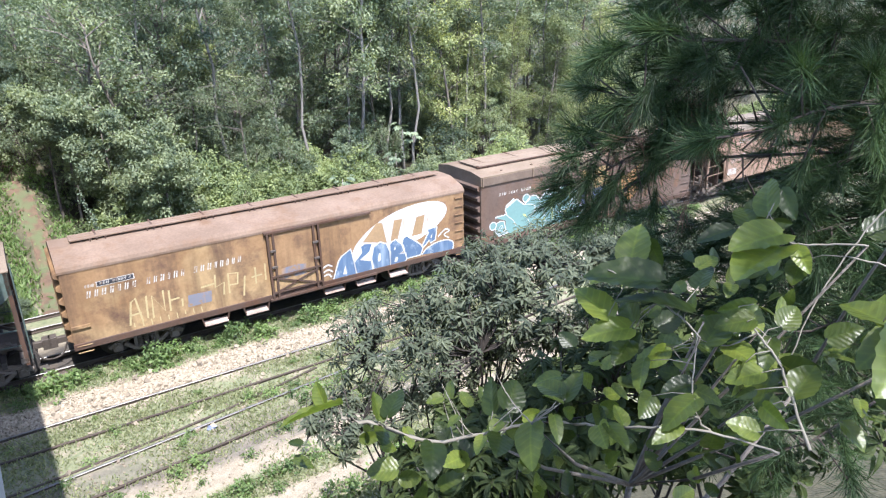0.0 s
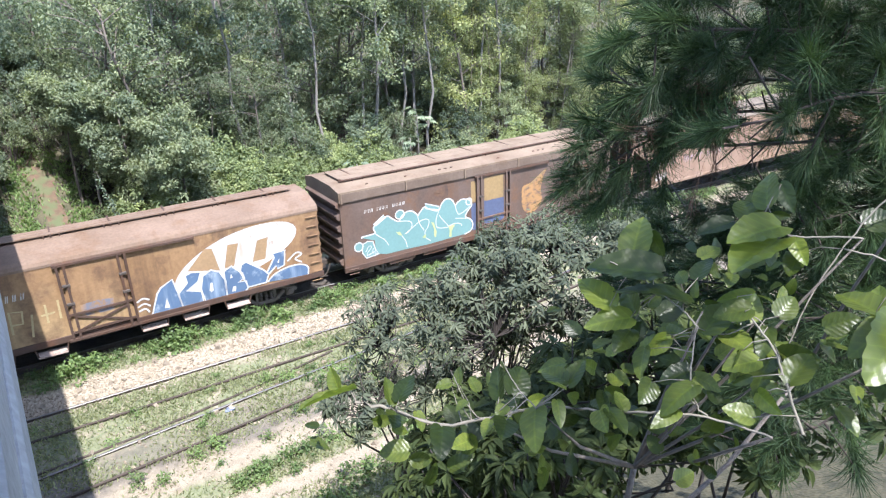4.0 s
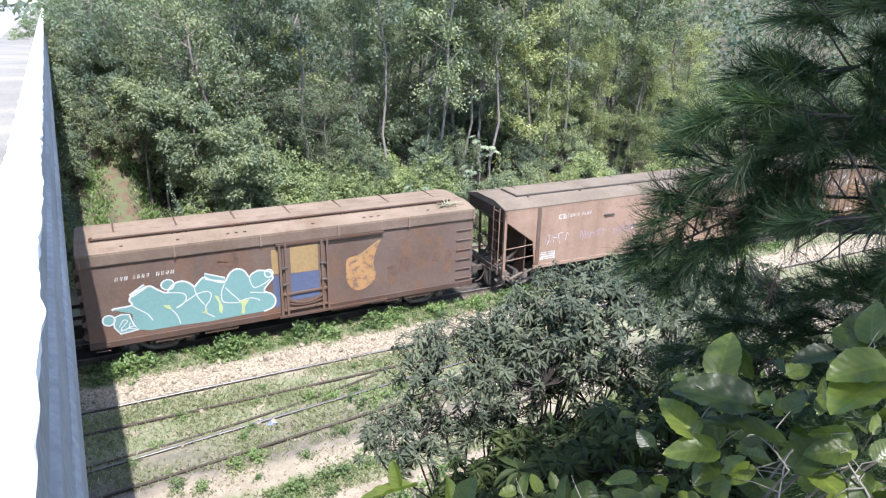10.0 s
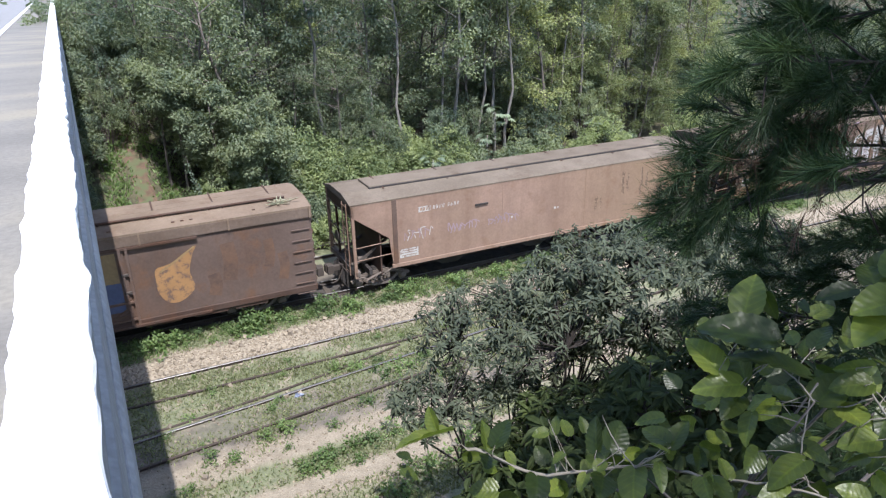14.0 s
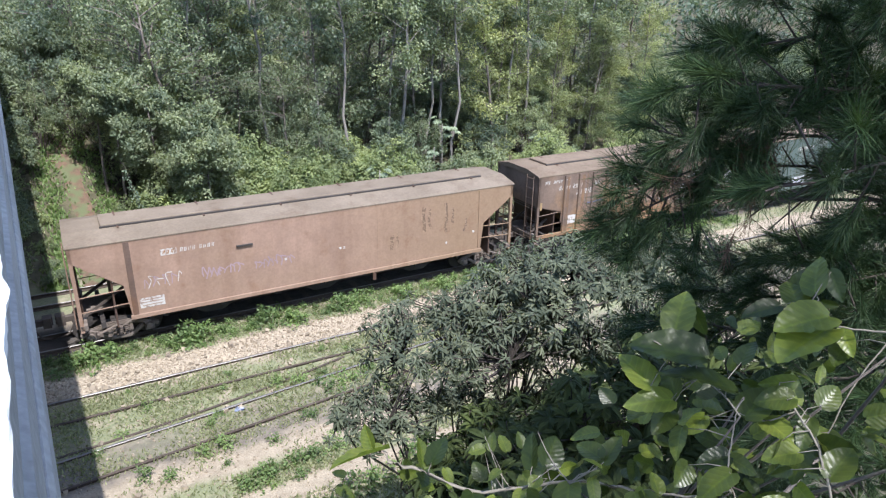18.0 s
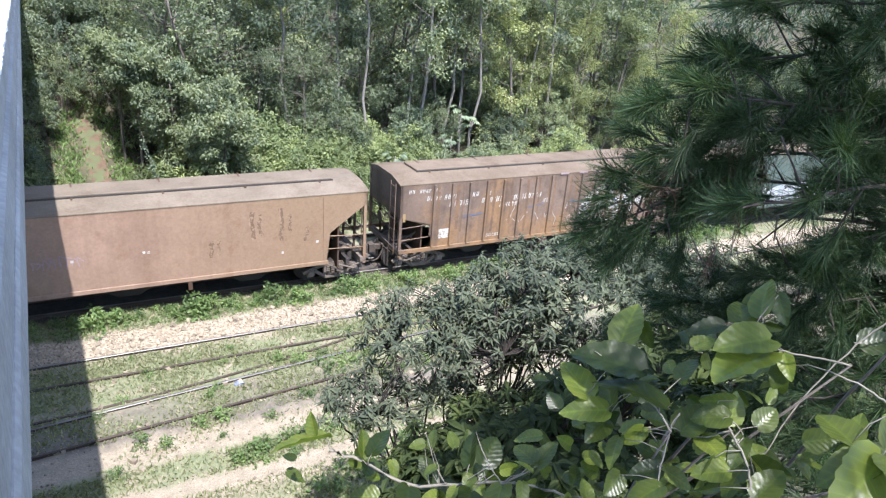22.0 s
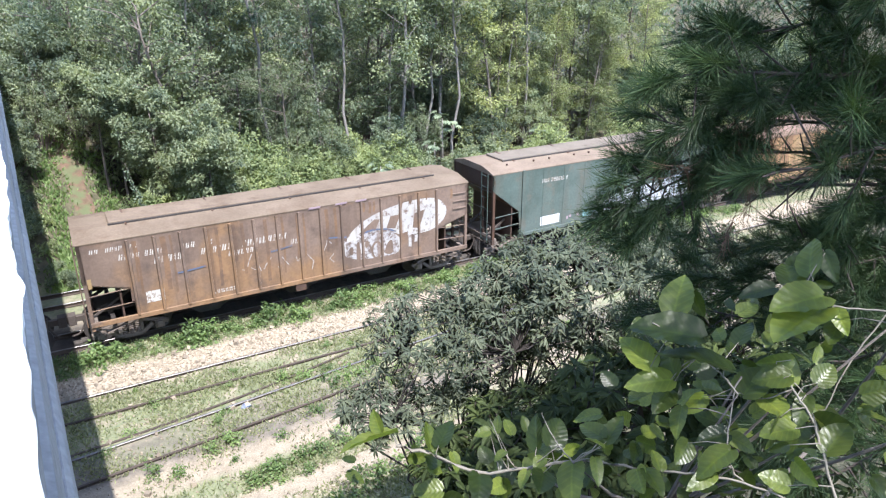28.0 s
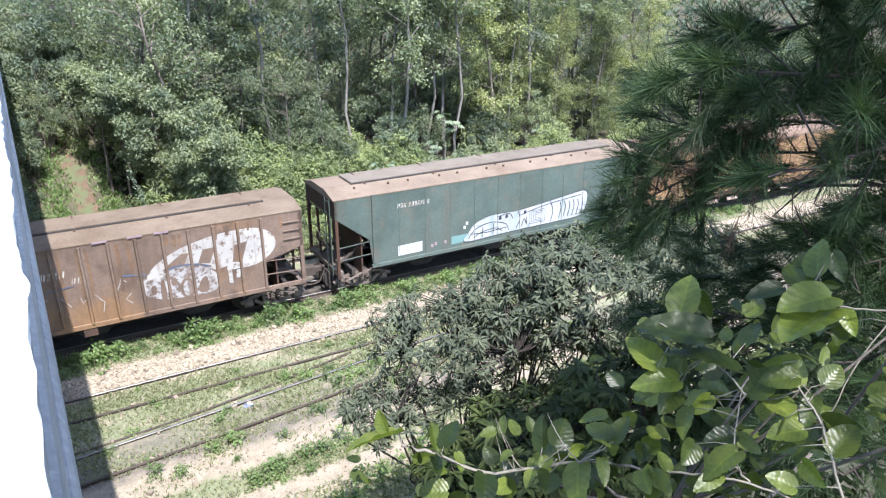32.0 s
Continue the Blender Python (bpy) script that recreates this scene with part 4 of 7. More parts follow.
def boxcar_brown():
    L, sill, top = 12.3, 0.98, 3.3
    w = wagon_root("dark brown boxcar with large turquoise graffiti", "boxcar", L, name="boxcar")
    boxcar_body(w, L, sill, top, 3.78, 3.66, P_BROWN, P_ROOF_B, False)
    add_underframe(w, L, sill)
    add_bogie(w, 1.9), add_bogie(w, L - 1.9)
    add_coupler(w, 0, -1), add_coupler(w, L, 1)
    add_corrugated_end(w, 0, -1, sill, top + 0.1, 6, P_BROWN)
    add_corrugated_end(w, L, 1, sill, top + 0.1, 6, P_BROWN)
    add_plank(w, 0.4, L - 0.6, 3.87, 0, P_ROOF_B, [1.0 + 1.72 * i for i in range(7)], 1.36)
    bm = bmesh.new()
    rod(bm, (0.4, -0.72, 3.85), (L - 0.6, -0.72, 3.85), 0.035, 8)
    rod(bm, (0.4, -0.72, 3.85), (0.4, -0.62, 3.85), 0.06, 8)
    part("roof_pipe", bm, M_RUST, w, "dark pipe along the roof walk")
    bm = bmesh.new()
    box(bm, 0, L, -W - 0.062, -W - 0.05, top + 0.02, 3.60)
    part("eave_panel", bm, P_EAVE, w, "dusty eave panel under the roof edge")
    for i in range(6):
        x = 0.02 + (L - 0.08) * i / 5
        bm = bmesh.new()
        box(bm, x, x + 0.05, -W - 0.10, -W - 0.05, top, 3.64)
        part("eave_rib", bm, P_ROOF_B, w)
    for x in (1.1, 2.6, 4.0, 4.25, 4.5, 6.6, 8.3, 8.55, 8.8, 10.6):
        bm = bmesh.new()
        box(bm, x, x + 0.09, -W + 0.22, -W + 0.26, 3.68, 3.735)
        part("roof_cleat", bm, M_RUST, w)
    sliding_door(w, 5.45, 7.0, sill, top - 0.05, P_BROWN, P_BROWN, "sag", 8.9)
    d = Decal("door_paint", w, "door painted yellow above and blue below", -W - 0.046)
    d.fill([(5.8, 2.25), (6.68, 2.26), (6.68, 3.16), (5.8, 3.15)], M_DOORYEL, 1)
    d.fill([(5.78, 1.35), (6.7, 1.36), (6.7, 2.25), (5.78, 2.28)], M_DOORBLUE, 1)
    d.done()
    for x in (5.33,):
        d = Decal("door_paint", w, "yellow and blue paint beside the door", -W)
        d.fill([(x - 0.1, 2.3), (x + 0.1, 2.3), (x + 0.1, 3.1), (x - 0.1, 3.1)], M_DOORYEL, 1)
        d.fill([(x - 0.1, 1.2), (x + 0.1, 1.2), (x + 0.1, 2.25), (x - 0.1, 2.25)], M_DOORBLUE, 1)
        d.done()
    add_ladder(w, L - 0.66, L - 0.08, sill - 0.3, top + 0.1, 8, P_BROWN)
    add_ladder(w, 0.12, 0.5, sill - 0.35, sill + 0.02, 2, P_BROWN, name="step_ladder")
    for x in (2.2, 3.6, 7.6, 9.0, 10.2):
        bm = bmesh.new()
        box(bm, x - 0.5, x + 0.5, -W + 0.01, -W + 0.06, sill - 0.28, sill - 0.17)
        part("side_bracket", bm, M_RUST, w)
    turquoise_graffiti(w)
    d = Decal("emblem_ghost", w, "rusty orange remains of an old emblem")
    d.fill([(7.61, 2.07), (7.66, 2.46), (8.07, 2.57), (8.8, 2.99), (8.71, 2.74), (8.56, 2.23), (8.63, 1.68), (8.23, 1.34), (7.87, 1.36), (7.64, 1.67)], P_GHOST, 1, True)
    d.line([(7.75, 2.35), (8.2, 2.6), (8.78, 2.97)], 0.05, M_DOORYEL, 2, True)
    d.done()
    for x, z0, z1, wd in ((9.7, 1.7, 2.9, 0.14), (10.9, 1.9, 2.8, 0.1), (9.2, 1.3, 2.0, 0.12), (11.3, 1.4, 2.3, 0.1), (3.9, 2.75, 3.1, 0.2)):
        Decal("rust_run", w, "blurred rust stain").line([(x, z1), (x + 0.05, (z0 + z1) / 2), (x - 0.04, z0)], wd * 3, P_STAIN, 1, True).done()
    d = Decal("lettering", w, "faint worn number")
    d.bars(0.85, 2.78, [0.09, 0.07, 0.09, -0.04, 0.07, 0.07, 0.08, 0.07, -0.1, 0.09, 0.08, 0.08, 0.1], 0.12, M_MARK, 0.045, 0.01)
    d.done()
    # a dry branch on the roof's end
    rnd = random.Random(8)
    bm = bmesh.new()
    for k in range(34):
        a = rnd.uniform(0, 6.28)
        p = Vector((L - 0.85 + rnd.uniform(-0.12, 0.12), -W + 0.42 + rnd.uniform(-0.08, 0.08), 3.745))
        beam(bm, p, p + Vector((0.5 * math.cos(a), 0.36 * math.sin(a), rnd.uniform(0.0, 0.2))) * rnd.uniform(0.5, 1.2), 0.03, 0.006)
    part("dry_branch", bm, plain("dry_leaf", (0.21, 0.205, 0.13), 0.7), w, "withered pale branch on the roof")
    return w, L


def hopper(kind, label, L, sill, top, ridge, paint, roof, cut, rise, ribs=0, hatch=None):
    """A covered hopper: side sheets cut off at both ends over open platforms, sloped end sheets inside.
    cut: the platform's length; rise: heights at which the side's slanted edge begins and ends."""
    w = wagon_root(label, "hopper wagon", L, name="hopper_wagon")
    z1, z2 = rise
    t = 0.05
    if kind == "slant":
        outline = [(0, top), (0, z1), (cut - 0.12, z2), (cut, sill), (L - cut, sill), (L - cut + 0.12, z2), (L, z1), (L, top)]
    else:
        outline = [(0, top), (0, z1), (cut, z2), (cut, sill), (L - cut, sill), (L - cut, z2), (L, z1), (L, top)]
    for s in (-1, 1):
        bm = bmesh.new()
        y = s * W
        prism(bm, outline, y, y - s * t, "y")
        part("side_sheet", bm, paint, w)
    # inside: sloped end sheets and bottom bays
    bm = bmesh.new()
    inner = [(0.02, top), (0.02, z1 - 0.02), (cut - 0.1, z2 - 0.05), (cut + 0.9, sill), (L - cut - 0.9, sill), (L - cut + 0.1, z2 - 0.05), (L - 0.02, z1 - 0.02), (L - 0.02, top)]
    prism(bm, inner, -W + t, W - t, "y")
    part("hopper_body", bm, M_RUST if kind == "slant" else paint, w, "sloped hopper sheets")
    n = 3
    for i in range(n):
        a = cut + 0.6 + (L - 2 * cut - 1.2) * (i + 0.12) / n
        b = cut + 0.6 + (L - 2 * cut - 1.2) * (i + 0.88) / n
        bm = bmesh.new()
        prism(bm, [(a, sill + 0.02), (b, sill + 0.02), ((a + b) / 2 + 0.3, 0.5), ((a + b) / 2 - 0.3, 0.5)], -0.8, 0.8, "y")
        part("discharge_bay", bm, M_DARK, w)
    bm = bmesh.new()
    prism(bm, [(-W - 0.012, top - 0.015), (-W - 0.012, top + 0.015), (-W + 0.05, top + 0.05), (-0.62, ridge), (0.62, ridge), (W - 0.05, top + 0.05), (W + 0.012, top + 0.015), (W + 0.012, top - 0.015)], -0.04, L + 0.04)
    part("roof", bm, roof, w)
    bm = bmesh.new()
    box(bm, 0.95, L - 0.95, -0.56, 0.56, ridge + 0.002, ridge + 0.09)
    part("hatch_cover", bm, hatch or roof, w, "long hatch cover along the roof", bevel=0.02)
    bm = bmesh.new()
    box(bm, 0.93, L - 0.93, -0.61, -0.562, ridge - 0.03, ridge + 0.05)
    part("hatch_coaming", bm, M_DARK, w)
    k = int(L / 2.4)
    for i in range(k):
        x = 1.4 + (L - 2.8) * i / (k - 1)
        bm = bmesh.new()
        beam(bm, (x, -0.72, ridge + 0.01), (x, 0.58, ridge + 0.105), 0.05, 0.025)
        part("hatch_strap", bm, M_RUST, w)
    # sills, platforms and posts
    bm = bmesh.new()
    for s in (-1, 1):
        box(bm, 0, L, s * W - 0.04, s * W + 0.04, sill - 0.13, sill + 0.015) if kind != "slant" else box(bm, cut - 0.05, L - cut + 0.05, s * W - 0.03, s * W + 0.035, sill - 0.12, sill + 0.015)
    part("side_sill", bm, paint, w, bevel=0.01)
    for x, way in ((0, 1), (L, -1)):
        bm = bmesh.new()
        box(bm, min(x, x + way * 0.2), max(x, x + way * 0.2), -W, W, sill - 0.2, sill - 0.02)
        box(bm, min(x + way * 0.2, x + way * cut), max(x + way * 0.2, x + way * cut), -0.5, 0.75, sill - 0.1, sill - 0.04)
        part("end_platform", bm, M_BOGIE, w, "dusty steel end platform", bevel=0.012)
        bm = bmesh.new()
        a = x + way * cut * 0.68
        box(bm, min(a, a + way * 0.05), max(a, a + way * 0.05), -W + 0.06, W - 0.06, sill - 0.3, z1 + (z2 - z1) * 0.68)
        part("end_bulkhead", bm, M_RUST, w)
        bm = bmesh.new()
        rod(bm, (x + way * 0.35, -0.62, sill + 0.1), (x + way * (cut * 0.66), -0.62, sill + 0.1), 0.13, 14)
        rod(bm, (x + way * 0.22, -0.62, sill + 0.1), (x + way * 0.35, -0.62, sill + 0.1), 0.05, 8)
        box(bm, min(x + way * 0.5, x + way * 0.62), max(x + way * 0.5, x + way * 0.62), -0.7, -0.45, sill - 0.1, sill + 0.02)
        part("brake_cylinder", bm, M_BOGIE, w, "dusty steel brake cylinder")
        bm = bmesh.new()
        rod(bm, (x + way * 0.12, -W + 0.12, sill - 0.25), (x + way * 0.75, -W + 0.2, sill - 0.5), 0.025)
        rod(bm, (x + way * 0.75, -W + 0.2, sill - 0.5), (x + way * (cut + 0.1), -W + 0.12, sill - 0.1), 0.025)
        beam(bm, (x + way * 0.4, -W + 0.1, sill - 0.42), (x + way * 0.95, -W + 0.1, sill - 0.22), 0.12, 0.02)
        part("step_stirrup", bm, M_BOGIE, w)
        for s in (-1, 1):
            bm = bmesh.new()
            beam(bm, (x + way * 0.05, s * (W - 0.05), sill - 0.25), (x + way * 0.05, s * (W - 0.05), top), 0.10, 0.10, (0, 1, 0))
            part("corner_post", bm, M_RUST if paint is P_GREEN else paint, w)
            bm = bmesh.new()
            beam(bm, (x + way * 0.12, s * 0.55, sill), (x + way * 0.08, s * 0.55, z1 + 0.35), 0.07, 0.07, (0, 1, 0))
            part("end_post", bm, M_RUST, w)
            for z in (sill + 0.35, sill + 0.8):
                bm = bmesh.new()
                rod(bm, (x + way * 0.05, s * (W - 0.03), z), (x + way * cut, s * (W - 0.03), z + 0.06), 0.016)
                part("handrail", bm, paint, w)
        bm = bmesh.new()
        for z in (sill + 0.55, sill + 1.0, z1 - 0.1):
            rod(bm, (x + way * 0.06, -W + 0.1, z), (x + way * 0.06, W - 0.1, z), 0.018)
        beam(bm, (x + way * 0.1, -0.9, sill), (x + way * (cut + 0.1), -0.9, z2 - 0.1), 0.07, 0.07)
        beam(bm, (x + way * 0.1, 0.5, sill), (x + way * (cut + 0.1), 0.5, z2 - 0.1), 0.08, 0.08)
        part("end_brace", bm, M_STEEL, w)
        add_end_ladder(w, x, -way, sill - 0.2, top, 7, paint)
        bm = bmesh.new()
        bmesh.ops.create_cone(bm, cap_ends=True, segments=16, radius1=0.2, radius2=0.2, depth=0.03, matrix=pose(x - way * 0.02, 0.3, sill + 0.75, 0, 90, 0))
        part("brake_wheel", bm, M_STEEL, w)
    if ribs:
        for i in range(ribs):
            x = cut + (L - 2 * cut) * i / (ribs - 1)
            bm = bmesh.new()
            prism(bm, [(x - 0.05, -W - 0.001), (x - 0.03, -W - 0.07), (x + 0.03, -W - 0.07), (x + 0.05, -W - 0.001)], sill, top - 0.06, "z")
            part("side_rib", bm, paint, w)
    add_underframe(w, L, sill - 0.05)
    add_bogie(w, 1.02), add_bogie(w, L - 1.02)
    add_coupler(w, 0, -1), add_coupler(w, L, 1)
    return w, L


def hopper_red():
    w, L = hopper("slant", "faded reddish hopper wagon with smooth sides and chalk scrawl", 14.75, 1.12, 3.42, 3.63, P_REDSIDE, P_ROOF_R, 1.38, (3.02, 2.1))
    bm = bmesh.new()
    box(bm, 4.5, 5.0, -W - 0.05, -W - 0.002, 2.72, 2.77)
    part("placard_clip", bm, M_DARK, w)
    for x, a in ((1.4, 0.16),):
        bm = bmesh.new()
        box(bm, x, x + a, -W - 0.025, -W - 0.002, 1.14, 3.38)
        part("side_strap", bm, P_BROWN, w)
    bm = bmesh.new()
    box(bm, 9.0, 9.12, -W - 0.02, -W + 0.04, 0.72, 1.02)
    part("side_bracket", bm, M_RUST, w)
    d = Decal("lettering", w, "white number and notices, lilac and white scrawl", -W, "stroke")
    d.fill([(2.35, 2.82), (2.8, 2.83), (2.8, 3.02), (2.35, 3.01)], M_MARK, 1)
    d.bars(2.4, 2.86, [0.06, 0.07, 0.06], 0.12, M_RUSTPATCH, 0.05, 0.01, 2)
    d.bars(2.88, 2.86, [0.08, 0.07, 0.08, 0.07, -0.05, 0.07, 0.08, 0.08, 0.07], 0.13, M_MARK, 0.04, 0.012)
    d.fill([(1.62, 1.3), (2.3, 1.31), (2.3, 1.62), (1.62, 1.61)], M_MARK, 1)
    for z in (1.38, 1.47, 1.55):
        d.line([(1.68, z), (2.24, z)], 0.025, P_PINK, 2)
    rnd = random.Random(3)
    for k in range(26):
        x = (1.75 + k * 0.13 if k < 8 else 2.25 + k * 0.14) + (0.35 if k > 16 else 0)
        m = M_MARK if k < 8 and k % 2 else M_LILAC
        h = 0.22 + 0.16 * rnd.random()
        d.line([(x + 0.1 * rnd.random(), 1.86 + 0.1 * rnd.random()), (x + 0.12 * rnd.random(), 1.9 + h * 0.6), (x + 0.14 * rnd.random(), 1.9 + h), (x + 0.2, 1.92 + h * rnd.random())], 0.02 + 0.02 * rnd.random(), m, 1 + k % 2, True)
    for x, z in ((6.0, 2.05), (7.85, 2.1), (7.98, 2.1), (11.9, 1.6), (13.05, 1.85)):
        d.fill([(x - 0.04, z - 0.04), (x + 0.04, z - 0.04), (x + 0.04, z + 0.04), (x - 0.04, z + 0.04)], M_MARK, 1)
    d.done()
    flake = worn("rust_flake", (0.125, 0.08, 0.05), (0.222, 0.152, 0.098), 0.55, 16.0)
    rnd = random.Random(23)
    for x, z, h in ((9.75, 2.2, 0.5), (9.95, 2.3, 0.55), (11.0, 3.05, 0.9), (11.25, 2.95, 0.7), (11.9, 3.1, 1.1), (12.15, 2.9, 0.6), (12.7, 2.4, 0.5)):
        pts = [(x + rnd.gauss(0, 0.035), z - h * k / 5) for k in range(6)]
        Decal("rust_run", w, "flaked dark rust run", -W).line(pts, rnd.uniform(0.07, 0.16), flake, 2, True).done()
    bm = bmesh.new()
    box(bm, L - 1.5, L - 1.42, -W - 0.02, -W - 0.002, 1.14, 3.38)
    part("side_strap", bm, P_REDSIDE, w)
    for x in (5.6, 9.2):
        bm = bmesh.new()
        box(bm, x, x + 0.03, -W - 0.008, -W - 0.001, 1.14, 3.38)
        part("sheet_seam", bm, P_REDSIDE, w)
    return w, L


def hopper_ribbed():
    w, L = hopper("step", "brown ribbed hopper wagon with worn white oval emblem and scrawl", 12.55, 1.15, 3.52, 3.71, P_MIXED, P_ROOF_C, 1.28, (2.35, 2.0), 15)
    e = Decal("oval_emblem", w, "worn white oval emblem with slanted brown blocks", -W, "emblem_block")
    e.fill([(7.86, 2.24), (7.99, 2.42), (8.29, 2.66), (8.86, 2.93), (9.66, 3.13), (10.35, 3.21), (11.05, 3.19), (11.46, 3.02), (11.67, 2.71), (11.61, 2.4), (11.34, 2.15), (10.99, 2), (10.45, 1.97), (9.87, 2.04), (9.44, 2.26), (8.95, 2.36), (8.5, 2.25), (8.15, 2.05), (7.89, 2.08)], M_WORNWHITE, 1, True)
    for loop in ([(8.27, 2.33), (8.54, 2.54), (8.87, 2.77), (9.08, 2.74), (8.91, 2.39), (8.73, 2.35)], [(9.31, 2.38), (9.48, 2.78), (9.86, 2.8), (9.64, 2.31)], [(10.31, 2.22), (10.4, 2.74), (10.81, 2.81), (10.58, 2.16)], [(9.69, 2.05), (10.14, 2.12), (10.1, 1.97), (9.81, 1.98)]):
        e.fill(loop, P_MIXED, 2)
    e.done()
    g = Decal("graffiti", w, "flaked silver-white graffiti below the emblem", -W - 0.002, "stroke")
    g.fill([(7.7, 2.19), (8.1, 2.09), (8.51, 2.31), (9.01, 2.41), (9.55, 2.23), (9.74, 1.91), (9.75, 1.46), (9.33, 1.37), (8.77, 1.39), (8.23, 1.45), (7.92, 1.56), (7.71, 1.76)], M_SILVER, 2, True)
    for loop in ([(8.2, 2.01), (8.3, 2.02), (8.31, 1.46), (8.17, 1.45)], [(8.49, 2), (8.61, 2.07), (8.65, 1.91), (8.52, 1.81)], [(9.33, 1.84), (9.51, 1.9), (9.51, 1.45), (9.23, 1.49)], [(7.92, 1.89), (8.05, 1.92), (8.05, 1.68), (7.94, 1.67)]):
        g.fill(loop, P_MIXED, 3, True)
    for loop in ([(9.7, 2.07), (9.79, 1.96), (9.84, 1.52), (9.76, 1.51)], [(10.14, 2.1), (10.25, 2.02), (10.26, 1.53), (10.14, 1.55)], [(10.39, 1.94), (10.52, 1.94), (10.48, 1.68), (10.37, 1.68)], [(7.65, 2.2), (7.79, 2.11), (7.78, 1.68), (7.7, 1.75)], [(8.33, 1.98), (8.5, 2.03), (8.43, 1.71), (8.32, 1.61)]):
        g.fill(loop, M_WORNWHITE, 4)
    g.line([(8.92 + 0.17 * math.cos(k * 0.628), 1.66 + 0.29 * math.sin(k * 0.628)) for k in range(10)], 0.08, P_MIXED, 3, True, True)
    g.done()
    for pts in ([(7.22, 2.41), (7.57, 2.37), (7.85, 2.32)], [(8.32, 2.29), (8.63, 2.39), (8.96, 2.4), (9.34, 2.34), (9.66, 2.21)], [(2.5, 2.2), (2.9, 2.22), (3.3, 2.26)], [(5.3, 2.32), (5.6, 2.34), (6.0, 2.4)]):
        Decal("blue_stroke", w, "dull blue spray stroke", -W - 0.012).line(pts, 0.055, M_DULLBLUE, 1, True).done()
    d = Decal("lettering", w, "white chalky lettering, blue strokes and a white notice", -W, "stroke")
    d.bars(0.3, 3.2, [0.09, 0.09, -0.12, 0.08, 0.09, 0.06, 0.09, 0.08, 0.09, -0.02, 0.05], 0.13, M_MARK, 0.035, 0.0)
    d.bars(1.0, 2.9, [0.1, 0.09, 0.11, 0.09, -0.05, 0.08, 0.1, 0.09, 0.1, -0.35, 0.1, 0.1, 0.1, -0.2, 0.05, 0.12], 0.17, M_MARK, 0.05, 0.01)
    d.bars(1.9, 2.62, [0.14, 0.12, 0.12, 0.05, 0.11, -0.45, 0.11, 0.12, 0.1, 0.06, 0.12, 0.13, -0.2, 0.1, 0.12, 0.13, 0.06, 0.11, 0.11, 0.06, 0.11, 0.13], 0.2, M_MARK, 0.055, 0.012)
    d.bars(4.0, 2.42, [0.1, 0.04, 0.09, 0.1, 0.08, 0.09, -1.1, 0.1, 0.1], 0.16, M_MARK, 0.05, 0.01)
    d.fill([(1.55, 1.45), (2.05, 1.45), (2.05, 1.8), (1.55, 1.8)], M_MARK, 1)
    for z in (1.3, 1.37):
        d.bars(3.4, z, [0.1, 0.08, 0.1, 0.07, 0.09, 0.1], 0.05, M_MARK, 0.04)
    rnd = random.Random(6)
    for k in range(9):
        x, z = 4.3 + k * 0.38 + rnd.uniform(-0.1, 0.1), 1.75 + 0.2 * rnd.random()
        pts = [(x, z)]
        for _ in range(rnd.randrange(2, 4)):
            pts.append((pts[-1][0] + rnd.uniform(-0.16, 0.22), pts[-1][1] + rnd.choice((-1, 1)) * rnd.uniform(0.1, 0.3)))
        d.line(pts, 0.022, M_WORNWHITE, 1)
    d.done()
    d = Decal("roof_scrawl", w, "pale scrawl", -W)
    d.fill([(0.12, 2.2), (0.22, 2.2), (0.22, 2.5), (0.12, 2.5)], M_DOORYEL, 1)
    d.done()
    rnd = random.Random(16)
    for i in range(11):
        x = 1.28 + (L - 2.56) * i / 10 + 0.05
        for k in range(3):
            z, o = rnd.uniform(1.3, 2.6), rnd.choice((-0.13, -0.09, 0.1, 0.16, 0.4, 0.55))
            z = z if x + o < 7.7 else rnd.uniform(3.0, 3.2)
            Decal("rust_run", w, "orange rust run").line([(x + o, 3.4), (x + o + 0.02, (z + 3.4) / 2), (x + o - 0.01, z)], rnd.uniform(0.04, 0.12), P_STREAK, 1 + k, True).done()
    for x in (6.6, 7.5, 8.2):
        Decal("roof_dab", w, "pale daub on the roof edge", -W - 0.034).fill([(x, 3.49), (x + 0.4, 3.49), (x + 0.42, 3.55), (x + 0.03, 3.55)], M_LILAC, 1).done()
    add_ladder(w, L - 0.62, L - 0.1, 2.55, 3.3, 3, P_MIXED)
    bm = bmesh.new()
    box(bm, 6.0, 6.35, -W - 0.02, -W + 0.06, 0.78, 1.03)
    part("side_bracket", bm, M_RUST, w)
    return w, L


